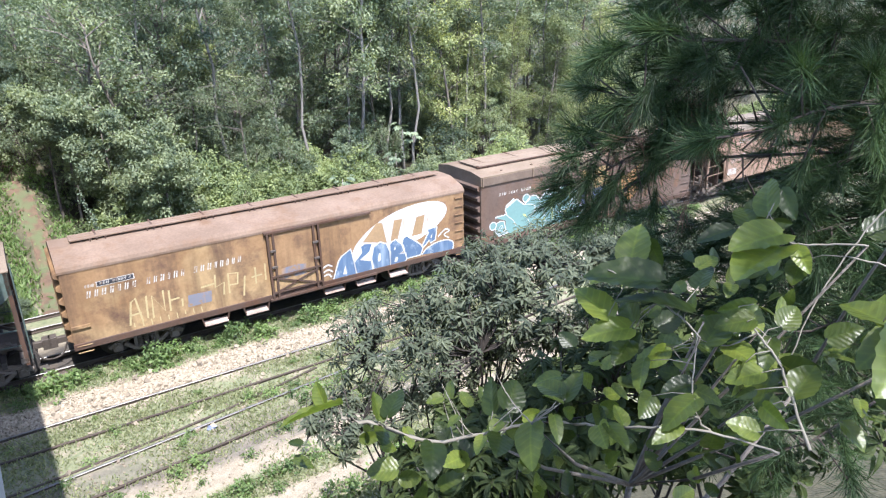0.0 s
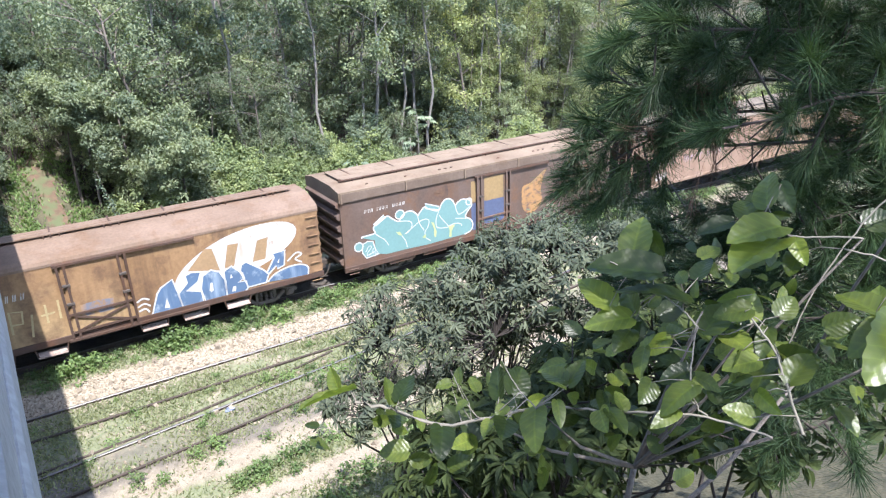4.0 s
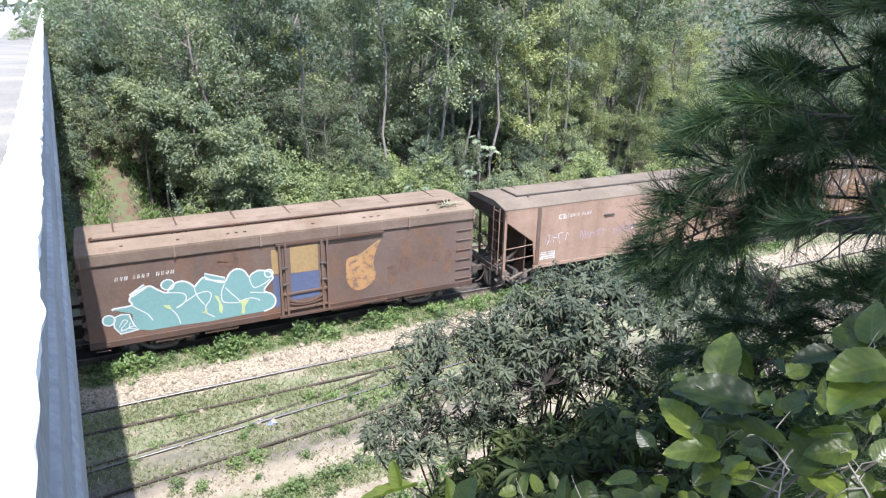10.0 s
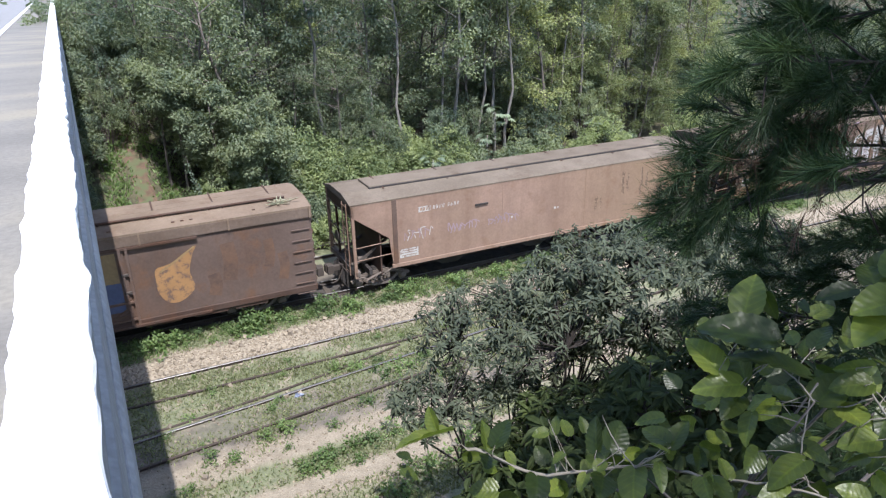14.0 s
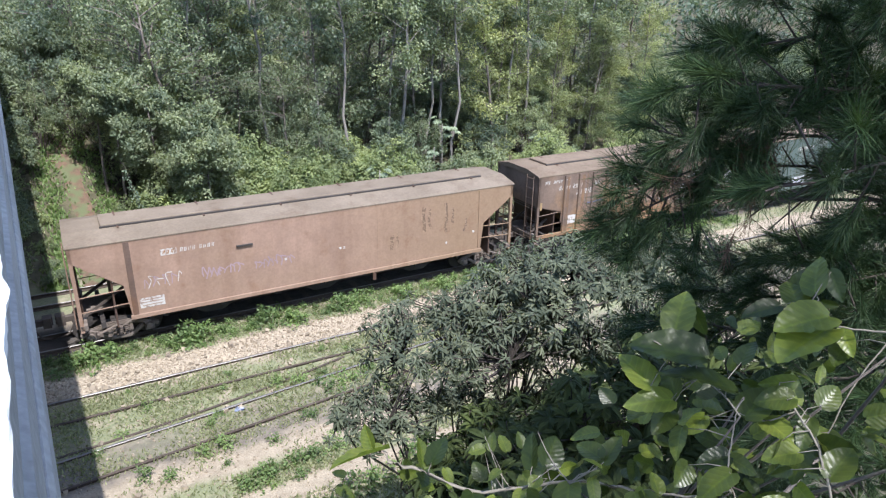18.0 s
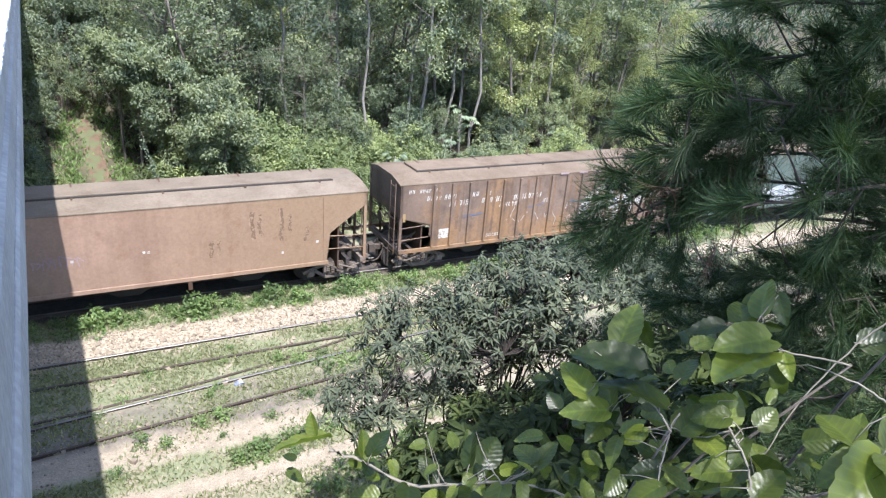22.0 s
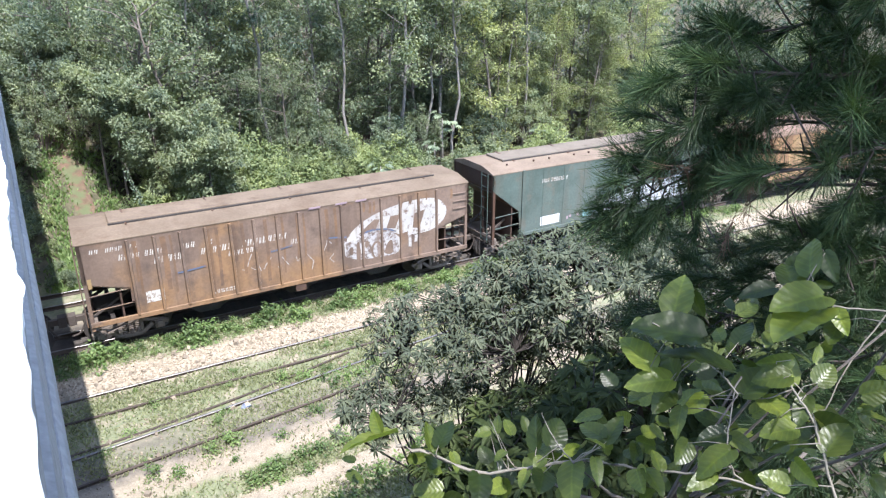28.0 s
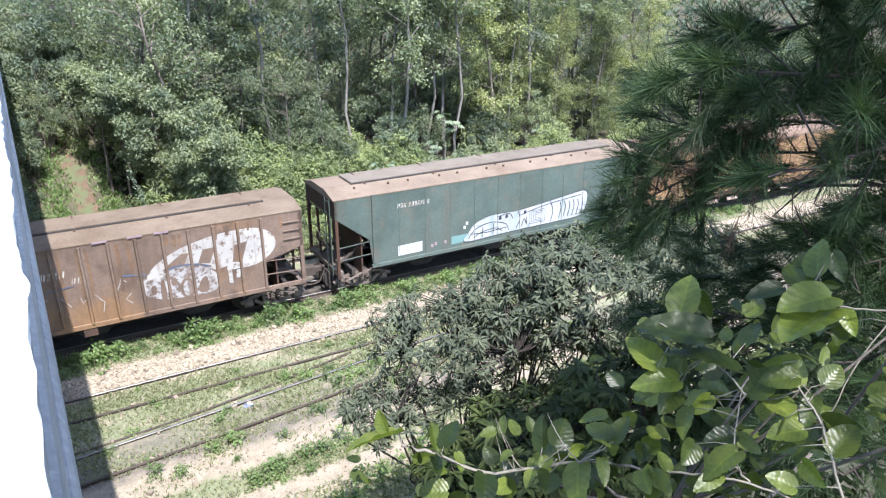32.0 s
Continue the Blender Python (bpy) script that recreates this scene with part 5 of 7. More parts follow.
def hopper_green(full=True):
    w, L = hopper("slant", "dull green hopper wagon with white graffiti and pinkish roof" if full else "dull green hopper wagon in the bridge's shade", 13.4, 1.15, 3.62, 3.84, P_GREEN, P_ROOF_G, 1.3, (3.0, 2.08), 0, P_HATCH)
    bm = bmesh.new()
    box(bm, 1.3, 1.42, -W - 0.05, -W - 0.002, 1.2, 3.64)
    part("side_strap", bm, P_GREEN, w)
    for i in range(10):
        bm = bmesh.new()
        x = 2.3 + i * 1.02
        box(bm, x, x + 0.02, -W - 0.012, -W - 0.002, 1.2, 3.6)
        part("sheet_seam", bm, P_GREEN, w)
    for i in range(12):
        bm = bmesh.new()
        x = 0.9 + i * 1.0 + (0.25 if i % 2 else 0)
        box(bm, x, x + 0.06, -0.92, -0.87, 3.76, 3.84)
        part("roof_cleat", bm, M_RUST, w)
    if full:
        d = Decal("lettering", w, "white number bars and a white notice", -W, "stroke")
        d.bars(2.25, 3.02, [0.09, 0.08, 0.09, -0.03, 0.08, 0.08, 0.08, 0.08, 0.06, 0.08, -0.02, 0.07], 0.16, M_MARK, 0.035, 0.0)
        d.fill([(2.25, 1.28), (3.2, 1.29), (3.2, 1.66), (2.25, 1.65)], M_GWHITE, 1)
        for k, (x, z) in enumerate(((3.55, 1.35), (3.7, 1.4), (4.1, 1.4), (4.9, 1.8), (5.0, 1.95))):
            d.fill([(x, z), (x + 0.1, z), (x + 0.1, z + 0.12), (x, z + 0.12)], M_MARK if k > 2 else M_LILAC, 1)
        d.fill([(4.4, 1.3), (5.2, 1.3), (5.2, 1.6), (4.4, 1.6)], M_TURQ, 1)
        d.done()
        g = Decal("graffiti", w, "long white graffiti figure with black outline", -W, "stroke")
        body = [(5.0, 1.3), (5.1, 1.6), (5.45, 1.95), (6.1, 2.12), (6.8, 2.12), (7.4, 2.12), (8.6, 2.24), (9.8, 2.38), (10.6, 2.42), (10.7, 1.95), (10.4, 1.45), (9.2, 1.38), (7.6, 1.36), (6.2, 1.32)]
        big = [(7.8 + (a - 7.8) * 1.012, 1.85 + (b - 1.85) * 1.07) for a, b in body]
        g.fill(big, M_INK, 1, True).fill(body, M_GREYWHITE, 2, True)
        for loop in ([(5.12, 1.4), (5.45, 1.72), (6.1, 1.86), (6.75, 1.7), (6.9, 1.42)], [(5.35, 1.38), (5.7, 1.55), (6.3, 1.6), (6.6, 1.45)], [(5.2, 1.55), (5.9, 1.5), (6.8, 1.55)], [(5.7, 1.35), (5.75, 1.75)], [(6.2, 1.36), (6.22, 1.8)], [(6.35, 2.02), (6.9, 2.08), (7.1, 1.85)], [(7.25, 1.4), (7.42, 1.8), (7.32, 2.1)], [(7.35, 1.9), (8.1, 2.06), (9.0, 2.18), (10.4, 2.3)], [(8.9, 1.42), (9.0, 1.85), (8.85, 2.25)], [(7.5, 1.45), (7.62, 1.75), (7.75, 1.5), (7.72, 1.8)]):
            g.line(loop, 0.034, M_INK, 3, True)
        for r in (0.36, 0.27, 0.18, 0.09):
            g.line([(8.25 - r, 1.74 - r * 0.7), (8.25 + r, 1.74 - r * 0.7), (8.25 + r, 1.76 + r * 0.7), (8.25 - r, 1.76 + r * 0.7)], 0.025, M_INK, 3, closed=True)
        for x, z in ((6.5, 1.96), (6.8, 1.98), (7.65, 2.0)):
            g.fill([(x - 0.07, z - 0.07), (x + 0.07, z - 0.06), (x + 0.06, z + 0.08), (x - 0.05, z + 0.07)], M_INK, 4)
        for k in range(6):
            x = 9.3 + 0.22 * k
            g.line([(x, 1.5), (x + 0.1, 1.9), (x + 0.04, 2.15)], 0.04, M_INK, 3, True)
        g.done()
    return w, L


train = []  # wagon, where its left end stands at the start


def line_up():
    for made, at in ((boxcar_orange(), 1.40), (boxcar_brown(), 15.5), (hopper_red(), 29.1), (hopper_ribbed(), 45.05), (hopper_green(), 58.72)):
        train.append((made[0], at))
    lead = hopper_green(False)
    train.append((lead[0], 0.30 - lead[1]))
    last = boxcar_orange(False)
    tagged(last[0], "orange boxcar with rusty roof, farther back in the train", "boxcar")
    train.append((last[0], 73.2))
    tail = hopper("slant", "reddish hopper wagon at the train's far end", 14.75, 1.12, 3.42, 3.63, P_PINK, P_ROOF_C, 1.38, (2.85, 2.05))
    train.append((tail[0], 87.7))


line_up()

# ---- plants ----
L_FOREST = leafy("leaf_forest", (0.126, 0.158, 0.102), (0.190, 0.222, 0.154), 0.55, 0.27, clump=0.9)
L_LIGHT = leafy("leaf_light", (0.156, 0.200, 0.094), (0.230, 0.268, 0.150), 0.55, 0.27, clump=1.1)
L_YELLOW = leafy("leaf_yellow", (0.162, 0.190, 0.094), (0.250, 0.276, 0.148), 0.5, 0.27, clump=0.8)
L_BLUE = leafy("leaf_bluish", (0.112, 0.147, 0.113), (0.176, 0.212, 0.164), 0.55, 0.27, clump=0.9)
L_PALE = leafy("leaf_pale", (0.128, 0.165, 0.110), (0.20, 0.245, 0.172), 0.5, 0.12)
L_SHRUB = leafy("leaf_greygreen", (0.055, 0.068, 0.048), (0.106, 0.124, 0.089), 0.62, 0.3)
L_VINE = leafy("leaf_vine", (0.030, 0.048, 0.008), (0.102, 0.132, 0.028), 0.36, 0.42, per="object", veins=True)
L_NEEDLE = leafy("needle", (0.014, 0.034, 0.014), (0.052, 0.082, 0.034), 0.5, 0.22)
# brighter copy of the needles: sunlight is put into its colour
L_SUNLITNEEDLE = leafy("needle_sunlit", (0.06, 0.10, 0.022), (0.15, 0.18, 0.055), 0.4, 0.3)
L_GRASS = leafy("grass_blade", (0.11, 0.128, 0.07), (0.22, 0.236, 0.14), 0.6, 0.35)
L_WEED = leafy("leaf_weed", (0.076, 0.128, 0.044), (0.182, 0.244, 0.108), 0.55, 0.35)
M_DEAD = plain("dead_needle", (0.10, 0.06, 0.038), 0.9, 0, 0.4)


def leaves(name, centre, way, up, length, width, material, cup=0.0):
    """Leaves as folded diamonds, one each: base at centre, tip along way, face towards up. Arrays of n rows."""
    n = len(centre)
    way = way / np.linalg.norm(way, axis=1, keepdims=True)
    side = np.cross(way, up)
    side /= np.linalg.norm(side, axis=1, keepdims=True) + 1e-9
    face = np.cross(side, way)
    length, width = np.broadcast_to(length, n)[:, None], np.broadcast_to(width, n)[:, None]
    mid = centre + way * length * 0.45
    v = np.empty((n, 4, 3))
    v[:, 0] = centre
    v[:, 1] = mid + side * width / 2 + face * width * cup
    v[:, 2] = centre + way * length - face * length * 0.12
    v[:, 3] = mid - side * width / 2 + face * width * cup
    return quads(name, v.reshape(-1, 3), n, material)


def quads(name, verts, n, material):
    data = bpy.data.meshes.new(name)
    data.vertices.add(4 * n)
    data.vertices.foreach_set("co", verts.astype(np.float32).ravel())
    data.loops.add(4 * n)
    data.loops.foreach_set("vertex_index", np.arange(4 * n, dtype=np.int32))
    data.polygons.add(n)
    data.polygons.foreach_set("loop_start", np.arange(0, 4 * n, 4, dtype=np.int32))
    data.update(calc_edges=True)
    data.validate()
    data.materials.append(material)
    return data


def tube(paths, name, material, sides=6):
    """Tapered limbs. paths: lists of (point, radius)."""
    verts, faces = [], []
    for path in paths:
        for i, (p, r) in enumerate(path):
            a, b = Vector(path[max(0, i - 1)][0]), Vector(path[min(len(path) - 1, i + 1)][0])
            d = (b - a).normalized()
            x = d.orthogonal().normalized()
            y = d.cross(x)
            o = len(verts)
            for k in range(sides):
                t = 2 * math.pi * k / sides
                verts.append(tuple(Vector(p) + (x * math.cos(t) + y * math.sin(t)) * r))
            if i:
                faces += [(o - sides + k, o - sides + (k + 1) % sides, o + (k + 1) % sides, o + k) for k in range(sides)]
        faces.append(tuple(range(len(verts) - sides, len(verts))))
    data = raw(name, verts, faces, material)
    data.shade_smooth()
    return data


def crown_leaves(rng, clusters, per, spread, length, width, droop=0.3):
    """Leaf rows scattered round cluster centres, mostly on their outside."""
    c = np.repeat(clusters, per, axis=0)
    d = rng.normal(size=c.shape)
    d /= np.linalg.norm(d, axis=1, keepdims=True)
    r = spread * rng.uniform(0.35, 1.0, (len(c), 1)) ** 0.6
    p = c + d * r * np.array([1, 1, 0.75])
    way = d * 0.8 + rng.normal(size=c.shape) * 0.6 - np.array([0, 0, droop])
    up = d * 0.5 + np.array([0, 0, 0.75]) + rng.normal(size=c.shape) * 0.3
    return p, way, up, length * rng.uniform(0.6, 1.25, len(c)), width * rng.uniform(0.7, 1.2, len(c))


def make_tree(seed, h, crown, start, lean, leaf_mat, bark, n_limbs, per, leaf=(0.17, 0.085), trunk_r=0.13, clump=0.55):
    """Meshes of one tree: trunk with limbs, and its crown."""
    rnd, rng = random.Random(seed), np.random.default_rng(seed)
    pts, x, y = [], 0.0, 0.0
    for i in range(8):
        s = i / 7
        pts.append(((x, y, h * s), trunk_r * (1 - 0.8 * s) + 0.012))
        x += lean * rnd.uniform(-0.4, 1.0) * h / 14
        y += lean * rnd.uniform(-0.8, 0.8) * h / 14
    paths, clusters = [pts], []
    for k in range(n_limbs):
        s = start + (1 - start) * ((k + rnd.random()) / n_limbs)
        i = min(6, int(s * 7))
        a, b = Vector(pts[i][0]), Vector(pts[i + 1][0])
        p = a.lerp(b, s * 7 - i)
        ang = rnd.uniform(0, 2 * math.pi)
        reach = crown * rnd.uniform(0.55, 1.1) * (1.15 - 0.75 * abs(s - 0.55))
        tip = p + Vector((math.cos(ang) * reach, math.sin(ang) * reach, reach * rnd.uniform(0.05, 0.7)))
        mid = p.lerp(tip, 0.5) + Vector((0, 0, 0.12 * reach))
        paths.append([(tuple(p), trunk_r * 0.32), (tuple(mid), trunk_r * 0.2), (tuple(tip), 0.012)])
        for q in (0.45, 0.75, 1.0):
            base = p.lerp(tip, q)
            for _ in range(2):
                clusters.append(base + Vector((rnd.gauss(0, 0.3), rnd.gauss(0, 0.3), rnd.gauss(0.1, 0.25))) * crown * 0.35)
    clusters.append(Vector(pts[-1][0]))
    c = np.array([tuple(v) for v in clusters])
    return tube(paths, "trunk", bark), leaves("crown", *crown_leaves(rng, c, per, clump, *leaf), leaf_mat)


def make_bush(seed, w, h, leaf_mat, n_clusters, per, leaf=(0.16, 0.08), clump=0.42):
    rnd, rng = random.Random(seed), np.random.default_rng(seed)
    paths, clusters = [], []
    for k in range(n_clusters):
        a, r = rnd.uniform(0, 2 * math.pi), math.sqrt(rnd.random())
        top = h * (1 - 0.55 * r * r) * rnd.uniform(0.8, 1.08)
        z = top * rnd.uniform(0.3, 1.0) ** 0.45
        tip = Vector((math.cos(a) * r * w, math.sin(a) * r * w, z))
        clusters.append(tuple(tip))
        if k % 3 == 0:
            paths.append([((tip.x * 0.1, tip.y * 0.1, -0.2), 0.03), (tuple(tip * 0.55 + Vector((0, 0, 0.15))), 0.018), (tuple(tip), 0.006)])
    return tube(paths, "stem", M_BARK, 4), leaves("crown", *crown_leaves(rng, np.array(clusters), per, clump, *leaf), leaf_mat)


def plant(name, meshes, at, label, category, group, first="trunk"):
    t = thing(name, label, category, group)
    t.matrix_basis = at
    part(first, meshes[0], None, t)
    part("crown", meshes[1], None, t)
    return t


def broad_plant(seed, h, n):
    """A young broad-leaved tree: thin stem, rosette of large lobed pale leaves."""
    rnd = random.Random(seed)
    verts, faces = [], []
    for k in range(n):
        a, e = rnd.uniform(0, 2 * math.pi), rnd.uniform(0.1, 0.7)
        stalk = Vector((math.cos(a) * math.cos(e), math.sin(a) * math.cos(e), math.sin(e))) * rnd.uniform(0.25, 0.5)
        c = Vector((0, 0, h + rnd.uniform(-0.45, 0.1))) + stalk
        x = Vector((math.cos(a), math.sin(a), -0.35)).normalized()
        y = Vector((0, 0, 1)).cross(x).normalized()
        for lobe in range(7):
            t = (lobe - 3) * 0.62
            d = (x * math.cos(t) + y * math.sin(t)).normalized()
            s = x.cross(y)
            w = d.cross(s).normalized() * 0.055
            ln = 0.30 * (1 - 0.25 * abs(lobe - 3) / 3)
            o = len(verts)
            verts += [tuple(c), tuple(c + d * ln * 0.6 + w), tuple(c + d * ln - Vector((0, 0, 0.07))), tuple(c + d * ln * 0.6 - w)]
            faces.append((o, o + 1, o + 2, o + 3))
    return tube([[((0, 0, -0.3), 0.04), ((0.05, 0, h * 0.5), 0.03), ((0, 0, h), 0.02)]], "trunk", M_PALEBARK, 6), raw("crown", verts, faces, L_PALE)


def build_wood():
    rnd = random.Random(77)
    tall = [make_tree(10 + i, rnd.uniform(12.5, 16), rnd.uniform(1.5, 2.1), (0.4, 0.3, 0.46, 0.36, 0.5)[i], 0.5, L_FOREST if i % 2 else L_BLUE, M_PALEBARK, 23, 46, (0.16, 0.08), 0.074, 0.35) for i in range(5)]
    wide = [make_tree(30 + i, rnd.uniform(8, 11), rnd.uniform(2.2, 3.0), 0.16, 0.6, (L_FOREST, L_BLUE, L_FOREST, L_FOREST)[i], M_BARK, 24, 48, (0.16, 0.08), 0.12, 0.37) for i in range(4)]
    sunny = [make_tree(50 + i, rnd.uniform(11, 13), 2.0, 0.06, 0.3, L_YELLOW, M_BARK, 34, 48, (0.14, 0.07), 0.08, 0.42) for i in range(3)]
    bush = [make_bush(70 + i, rnd.uniform(1.1, 1.6), rnd.uniform(2.2, 3.2), (L_LIGHT, L_LIGHT, L_FOREST, L_LIGHT, L_FOREST)[i], 54, 66, (0.125, 0.065), 0.26) for i in range(5)]
    big = [make_bush(90 + i, 2.0, 5.2, (L_FOREST, L_BLUE, L_LIGHT)[i], 96, 72, (0.14, 0.07), 0.30) for i in range(3)]

    def put(name, meshes, x, y, label, category, group, s=1.0, first="trunk", sink=0.15):
        m = pose(x, y, height(x, y) - sink, 0, 0, rnd.uniform(0, 360)) @ Matrix.Scale(s, 4)
        return plant(name, meshes, m, label, category, group, first)

    def clear(x, y):
        return not (0.3 < x < (5.3 if y < 28.6 else 3.3) and y < 33.5)
    slim = "slender tree with pale trunk and green crown in the wood"
    # trees that stand out
    for x, y in ((6.8, 33.0), (7.4, 33.6), (19.2, 30.4), (16.6, 32.2), (13.8, 31.0), (23.8, 31.5), (30.2, 32.6), (31.4, 32.9)):
        put("tree", tall[rnd.randrange(5)], x, y, slim, "tree", "trees of the wood")
    # the wood behind, row after row
    for row, (y0, step) in enumerate(((31.5, 2.3), (34.5, 2.5), (38, 2.8), (42.5, 3.2), (48, 4.0), (55, 5.0))):
        x = -9.0 - row
        while x < 48 + row * 9:
            xx, yy = x + rnd.uniform(-0.9, 0.9), y0 + rnd.uniform(-1.1, 1.1)
            x += step * rnd.uniform(0.8, 1.25)
            if not clear(xx, yy) or (xx > 27 and yy < 33) or (xx < 4.0 and yy < 36.5) or xx < 0.2:
                continue
            if xx > 1.07 * yy:
                put("bush", big[row % 3], xx, yy, "large dark green bush at the wood's edge", "bush", "bushes along the wood", rnd.uniform(0.6, 1.0), "stem")
                continue
            if row < 3 and 6.5 < xx < 21.5:
                if rnd.random() < (0.75 if row == 0 else 0.5):
                    put("tree", tall[rnd.randrange(5)], xx, yy, slim, "tree", "trees of the wood", rnd.uniform(0.95, 1.2))
                else:
                    put("tree", wide[rnd.randrange(4)], xx, yy + (1.6 if row == 0 else 0), "broad dark green tree in the dense wood", "tree", "trees of the wood", rnd.uniform(0.75, 1.1))
                continue
            lit = 22 < xx < 34 and row < 3
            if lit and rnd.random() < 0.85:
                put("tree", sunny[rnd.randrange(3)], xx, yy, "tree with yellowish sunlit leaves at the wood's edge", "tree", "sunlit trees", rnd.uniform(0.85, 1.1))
            elif rnd.random() < 0.5:
                put("tree", tall[rnd.randrange(5)], xx, yy, slim, "tree", "trees of the wood", rnd.uniform(0.85, 1.15))
            else:
                put("tree", wide[rnd.randrange(4)], xx, yy, "broad dark green tree in the dense wood", "tree", "trees of the wood", rnd.uniform(0.85, 1.25))
    put("tree", make_tree(61, 5.7, 2.1, 0.66, 0.5, L_FOREST, M_BARK, 16, 60, (0.09, 0.04), 0.06, 0.36), 10.7, 30.9, "low feathery tree with flat spreading crown at the wood's edge", "tree", "trees of the wood")
    put("tree", make_tree(62, 8.2, 1.1, 0.7, 0.5, L_YELLOW, M_BARK, 12, 44, (0.13, 0.065), 0.05, 0.3), 9.3, 33.2, "thin tree with yellowish leaves before the dark wood", "tree", "sunlit trees")
    for x, y, h, crown, k, start in ((3.3, 30.5, 5.3, 1.25, 63, 0.72), (2.7, 31.7, 5.0, 1.1, 66, 0.72), (4.6, 29.6, 5.4, 1.2, 67, 0.5), (5.5, 28.3, 5.2, 1.4, 64, 0.5), (6.2, 28.0, 4.6, 1.4, 65, 0.5)):
        put("tree", make_tree(k, h, crown, start, 0.2, L_FOREST, M_BARK, 18, 90, (0.125, 0.065), 0.05, 0.3), x, y, "dark spreading tree over the shaded hollow by the footpath", "tree", "trees of the wood")
    for x, y, k in ((3.6, 48.5, 0), (3.4, 52.0, 2), (4.0, 56.0, 3)):
        put("tree", tall[k], x, y, slim, "tree", "trees of the wood", 0.85)
    for k in range(11):
        x, y = 23.0 + k * 1.25 + rnd.uniform(-0.4, 0.4), rnd.uniform(31.0, 33.0)
        put("tree", sunny[k % 3], x, y, "tree with yellowish sunlit leaves at the wood's edge", "tree", "sunlit trees", rnd.uniform(0.5, 0.78))
    # big bushes beside the footpath and under the trees
    for x, y, k, s in ((5.4, 30.4, 0, 0.9), (4.7, 33.0, 0, 0.8), (6.1, 29.6, 0, 1.0), (0.6, 34.6, 0, 0.6), (2.0, 35.2, 1, 0.75), (3.2, 34.2, 0, 0.8), (8.2, 29.8, 2, 0.6), (5.4, 31.6, 0, 1.3), (-1.6, 29.5, 1, 0.75), (-3.2, 31, 0, 0.95), (-1.0, 32.5, 0, 0.72), (-1.0, 35.5, 1, 0.85), (-0.9, 39.0, 0, 0.95), (-0.8, 43.0, 1, 1.05), (0.1, 48.5, 0, 1.1), (10.5, 31.0, 0, 0.7), (-4.5, 28.5, 2, 0.9), (12.2, 30.4, 0, 0.8), (15.5, 30.2, 1, 0.75), (18, 31.4, 0, 0.7), (21.5, 30.6, 1, 0.7), (25, 31.0, 0, 0.75), (-1.2, 33.5, 1, 0.8), (5.2, 34.5, 1, 1.2), (28.5, 34, 0, 0.9), (34, 33.5, 1, 0.9), (38, 33, 0, 1.0)):
        put("bush", big[k], x, y, "large dark green bush at the wood's edge", "bush", "bushes along the wood", s, "stem")
    for k in range(64):
        x, y = rnd.uniform(6.0, 23.0), rnd.uniform(32.2, 41.0)
        put("bush", big[k % 2], x, y, "dark green bush in the shade of the wood", "bush", "undergrowth of the wood", rnd.uniform(0.45, 0.85), "stem")
    for k in range(22):
        x, y = rnd.uniform(23.0, 44.0), rnd.uniform(33.0, 39.0)
        put("bush", big[k % 2], x, y, "dark green bush in the shade of the wood", "bush", "undergrowth of the wood", rnd.uniform(0.5, 0.9), "stem")
    x = -7.0
    while x < 50:
        for yy in (25.6, 26.9, 28.3, 29.6):
            xx, y = x + rnd.uniform(-0.7, 0.7), yy + rnd.uniform(-0.5, 0.5) - 0.028 * x
            if clear(xx, y) and not (-1.2 < xx < 0.4) and rnd.random() < (0.9 if xx < 16 else 0.6) and not (xx > 20 and yy < 26):
                put("bush", bush[rnd.randrange(5)], xx, y, "bright green leafy shrub on the bank", "bush", "shrubs on the bank", rnd.uniform(0.75, 1.15) * (0.72 if yy < 26.5 else 1.0), "stem")
        x += 1.75
    for k in range(30):
        x, y = rnd.uniform(5.8, 17), rnd.uniform(28.6, 31.6)
        put("bush", bush[(0, 1, 3)[k % 3]], x, y, "bright green leafy shrub on the bank", "bush", "shrubs on the bank", rnd.uniform(0.9, 1.35) * (1.15 - 0.03 * (x - 5.8)), "stem")
    for k in range(46):
        y = rnd.uniform(29.5, 47)
        x = rnd.uniform(-6.5, 0.04 * y - 1.75)
        put("bush", bush[rnd.randrange(5)], x, y, "bright green leafy shrub on the bank", "bush", "shrubs on the bank", rnd.uniform(0.6, 1.0), "stem")
    for k in range(12):
        x, y = (rnd.uniform(3.4, 4.6), rnd.uniform(31.5, 46)) if k < 7 else (rnd.uniform(0.3, 3.2), rnd.uniform(36, 44))
        put("bush", big[k % 2], x, y, "large dark green bush at the wood's edge", "bush", "bushes along the wood", rnd.uniform(0.7, 1.0), "stem")
    for k in range(14):
        x = 0.15 + rnd.uniform(-0.5, 0.1) if k % 2 else 2.5 + rnd.uniform(-0.1, 0.5)
        put("bush", bush[rnd.randrange(5)], x, 25.6 + k * (0.7 if k % 2 else 0.4), "bright green leafy shrub on the bank", "bush", "shrubs on the bank", rnd.uniform(0.22, 0.42), "stem")
    for x, y, h in ((13.3, 26.9, 2.6), (19.0, 30.0, 2.8), (18.3, 29.8, 3.3), (17.6, 29.4, 2.3), (24.5, 29.5, 2.0)):
        put("broad_leaved_plant", broad_plant(int(x * 10), h, 11), x, y, "young plant with large pale lobed leaves", "plant", "broad-leaved plants")
    # a pale creeper that hangs in the dark gap beside the footpath
    rng = np.random.default_rng(9)
    n = 150
    s = rng.uniform(0, 1, n)
    p = np.stack([3.0 + 0.5 * s + rng.normal(size=n) * 0.06, 27.3 + rng.normal(size=n) * 0.06, 3.7 - 1.9 * s], -1)
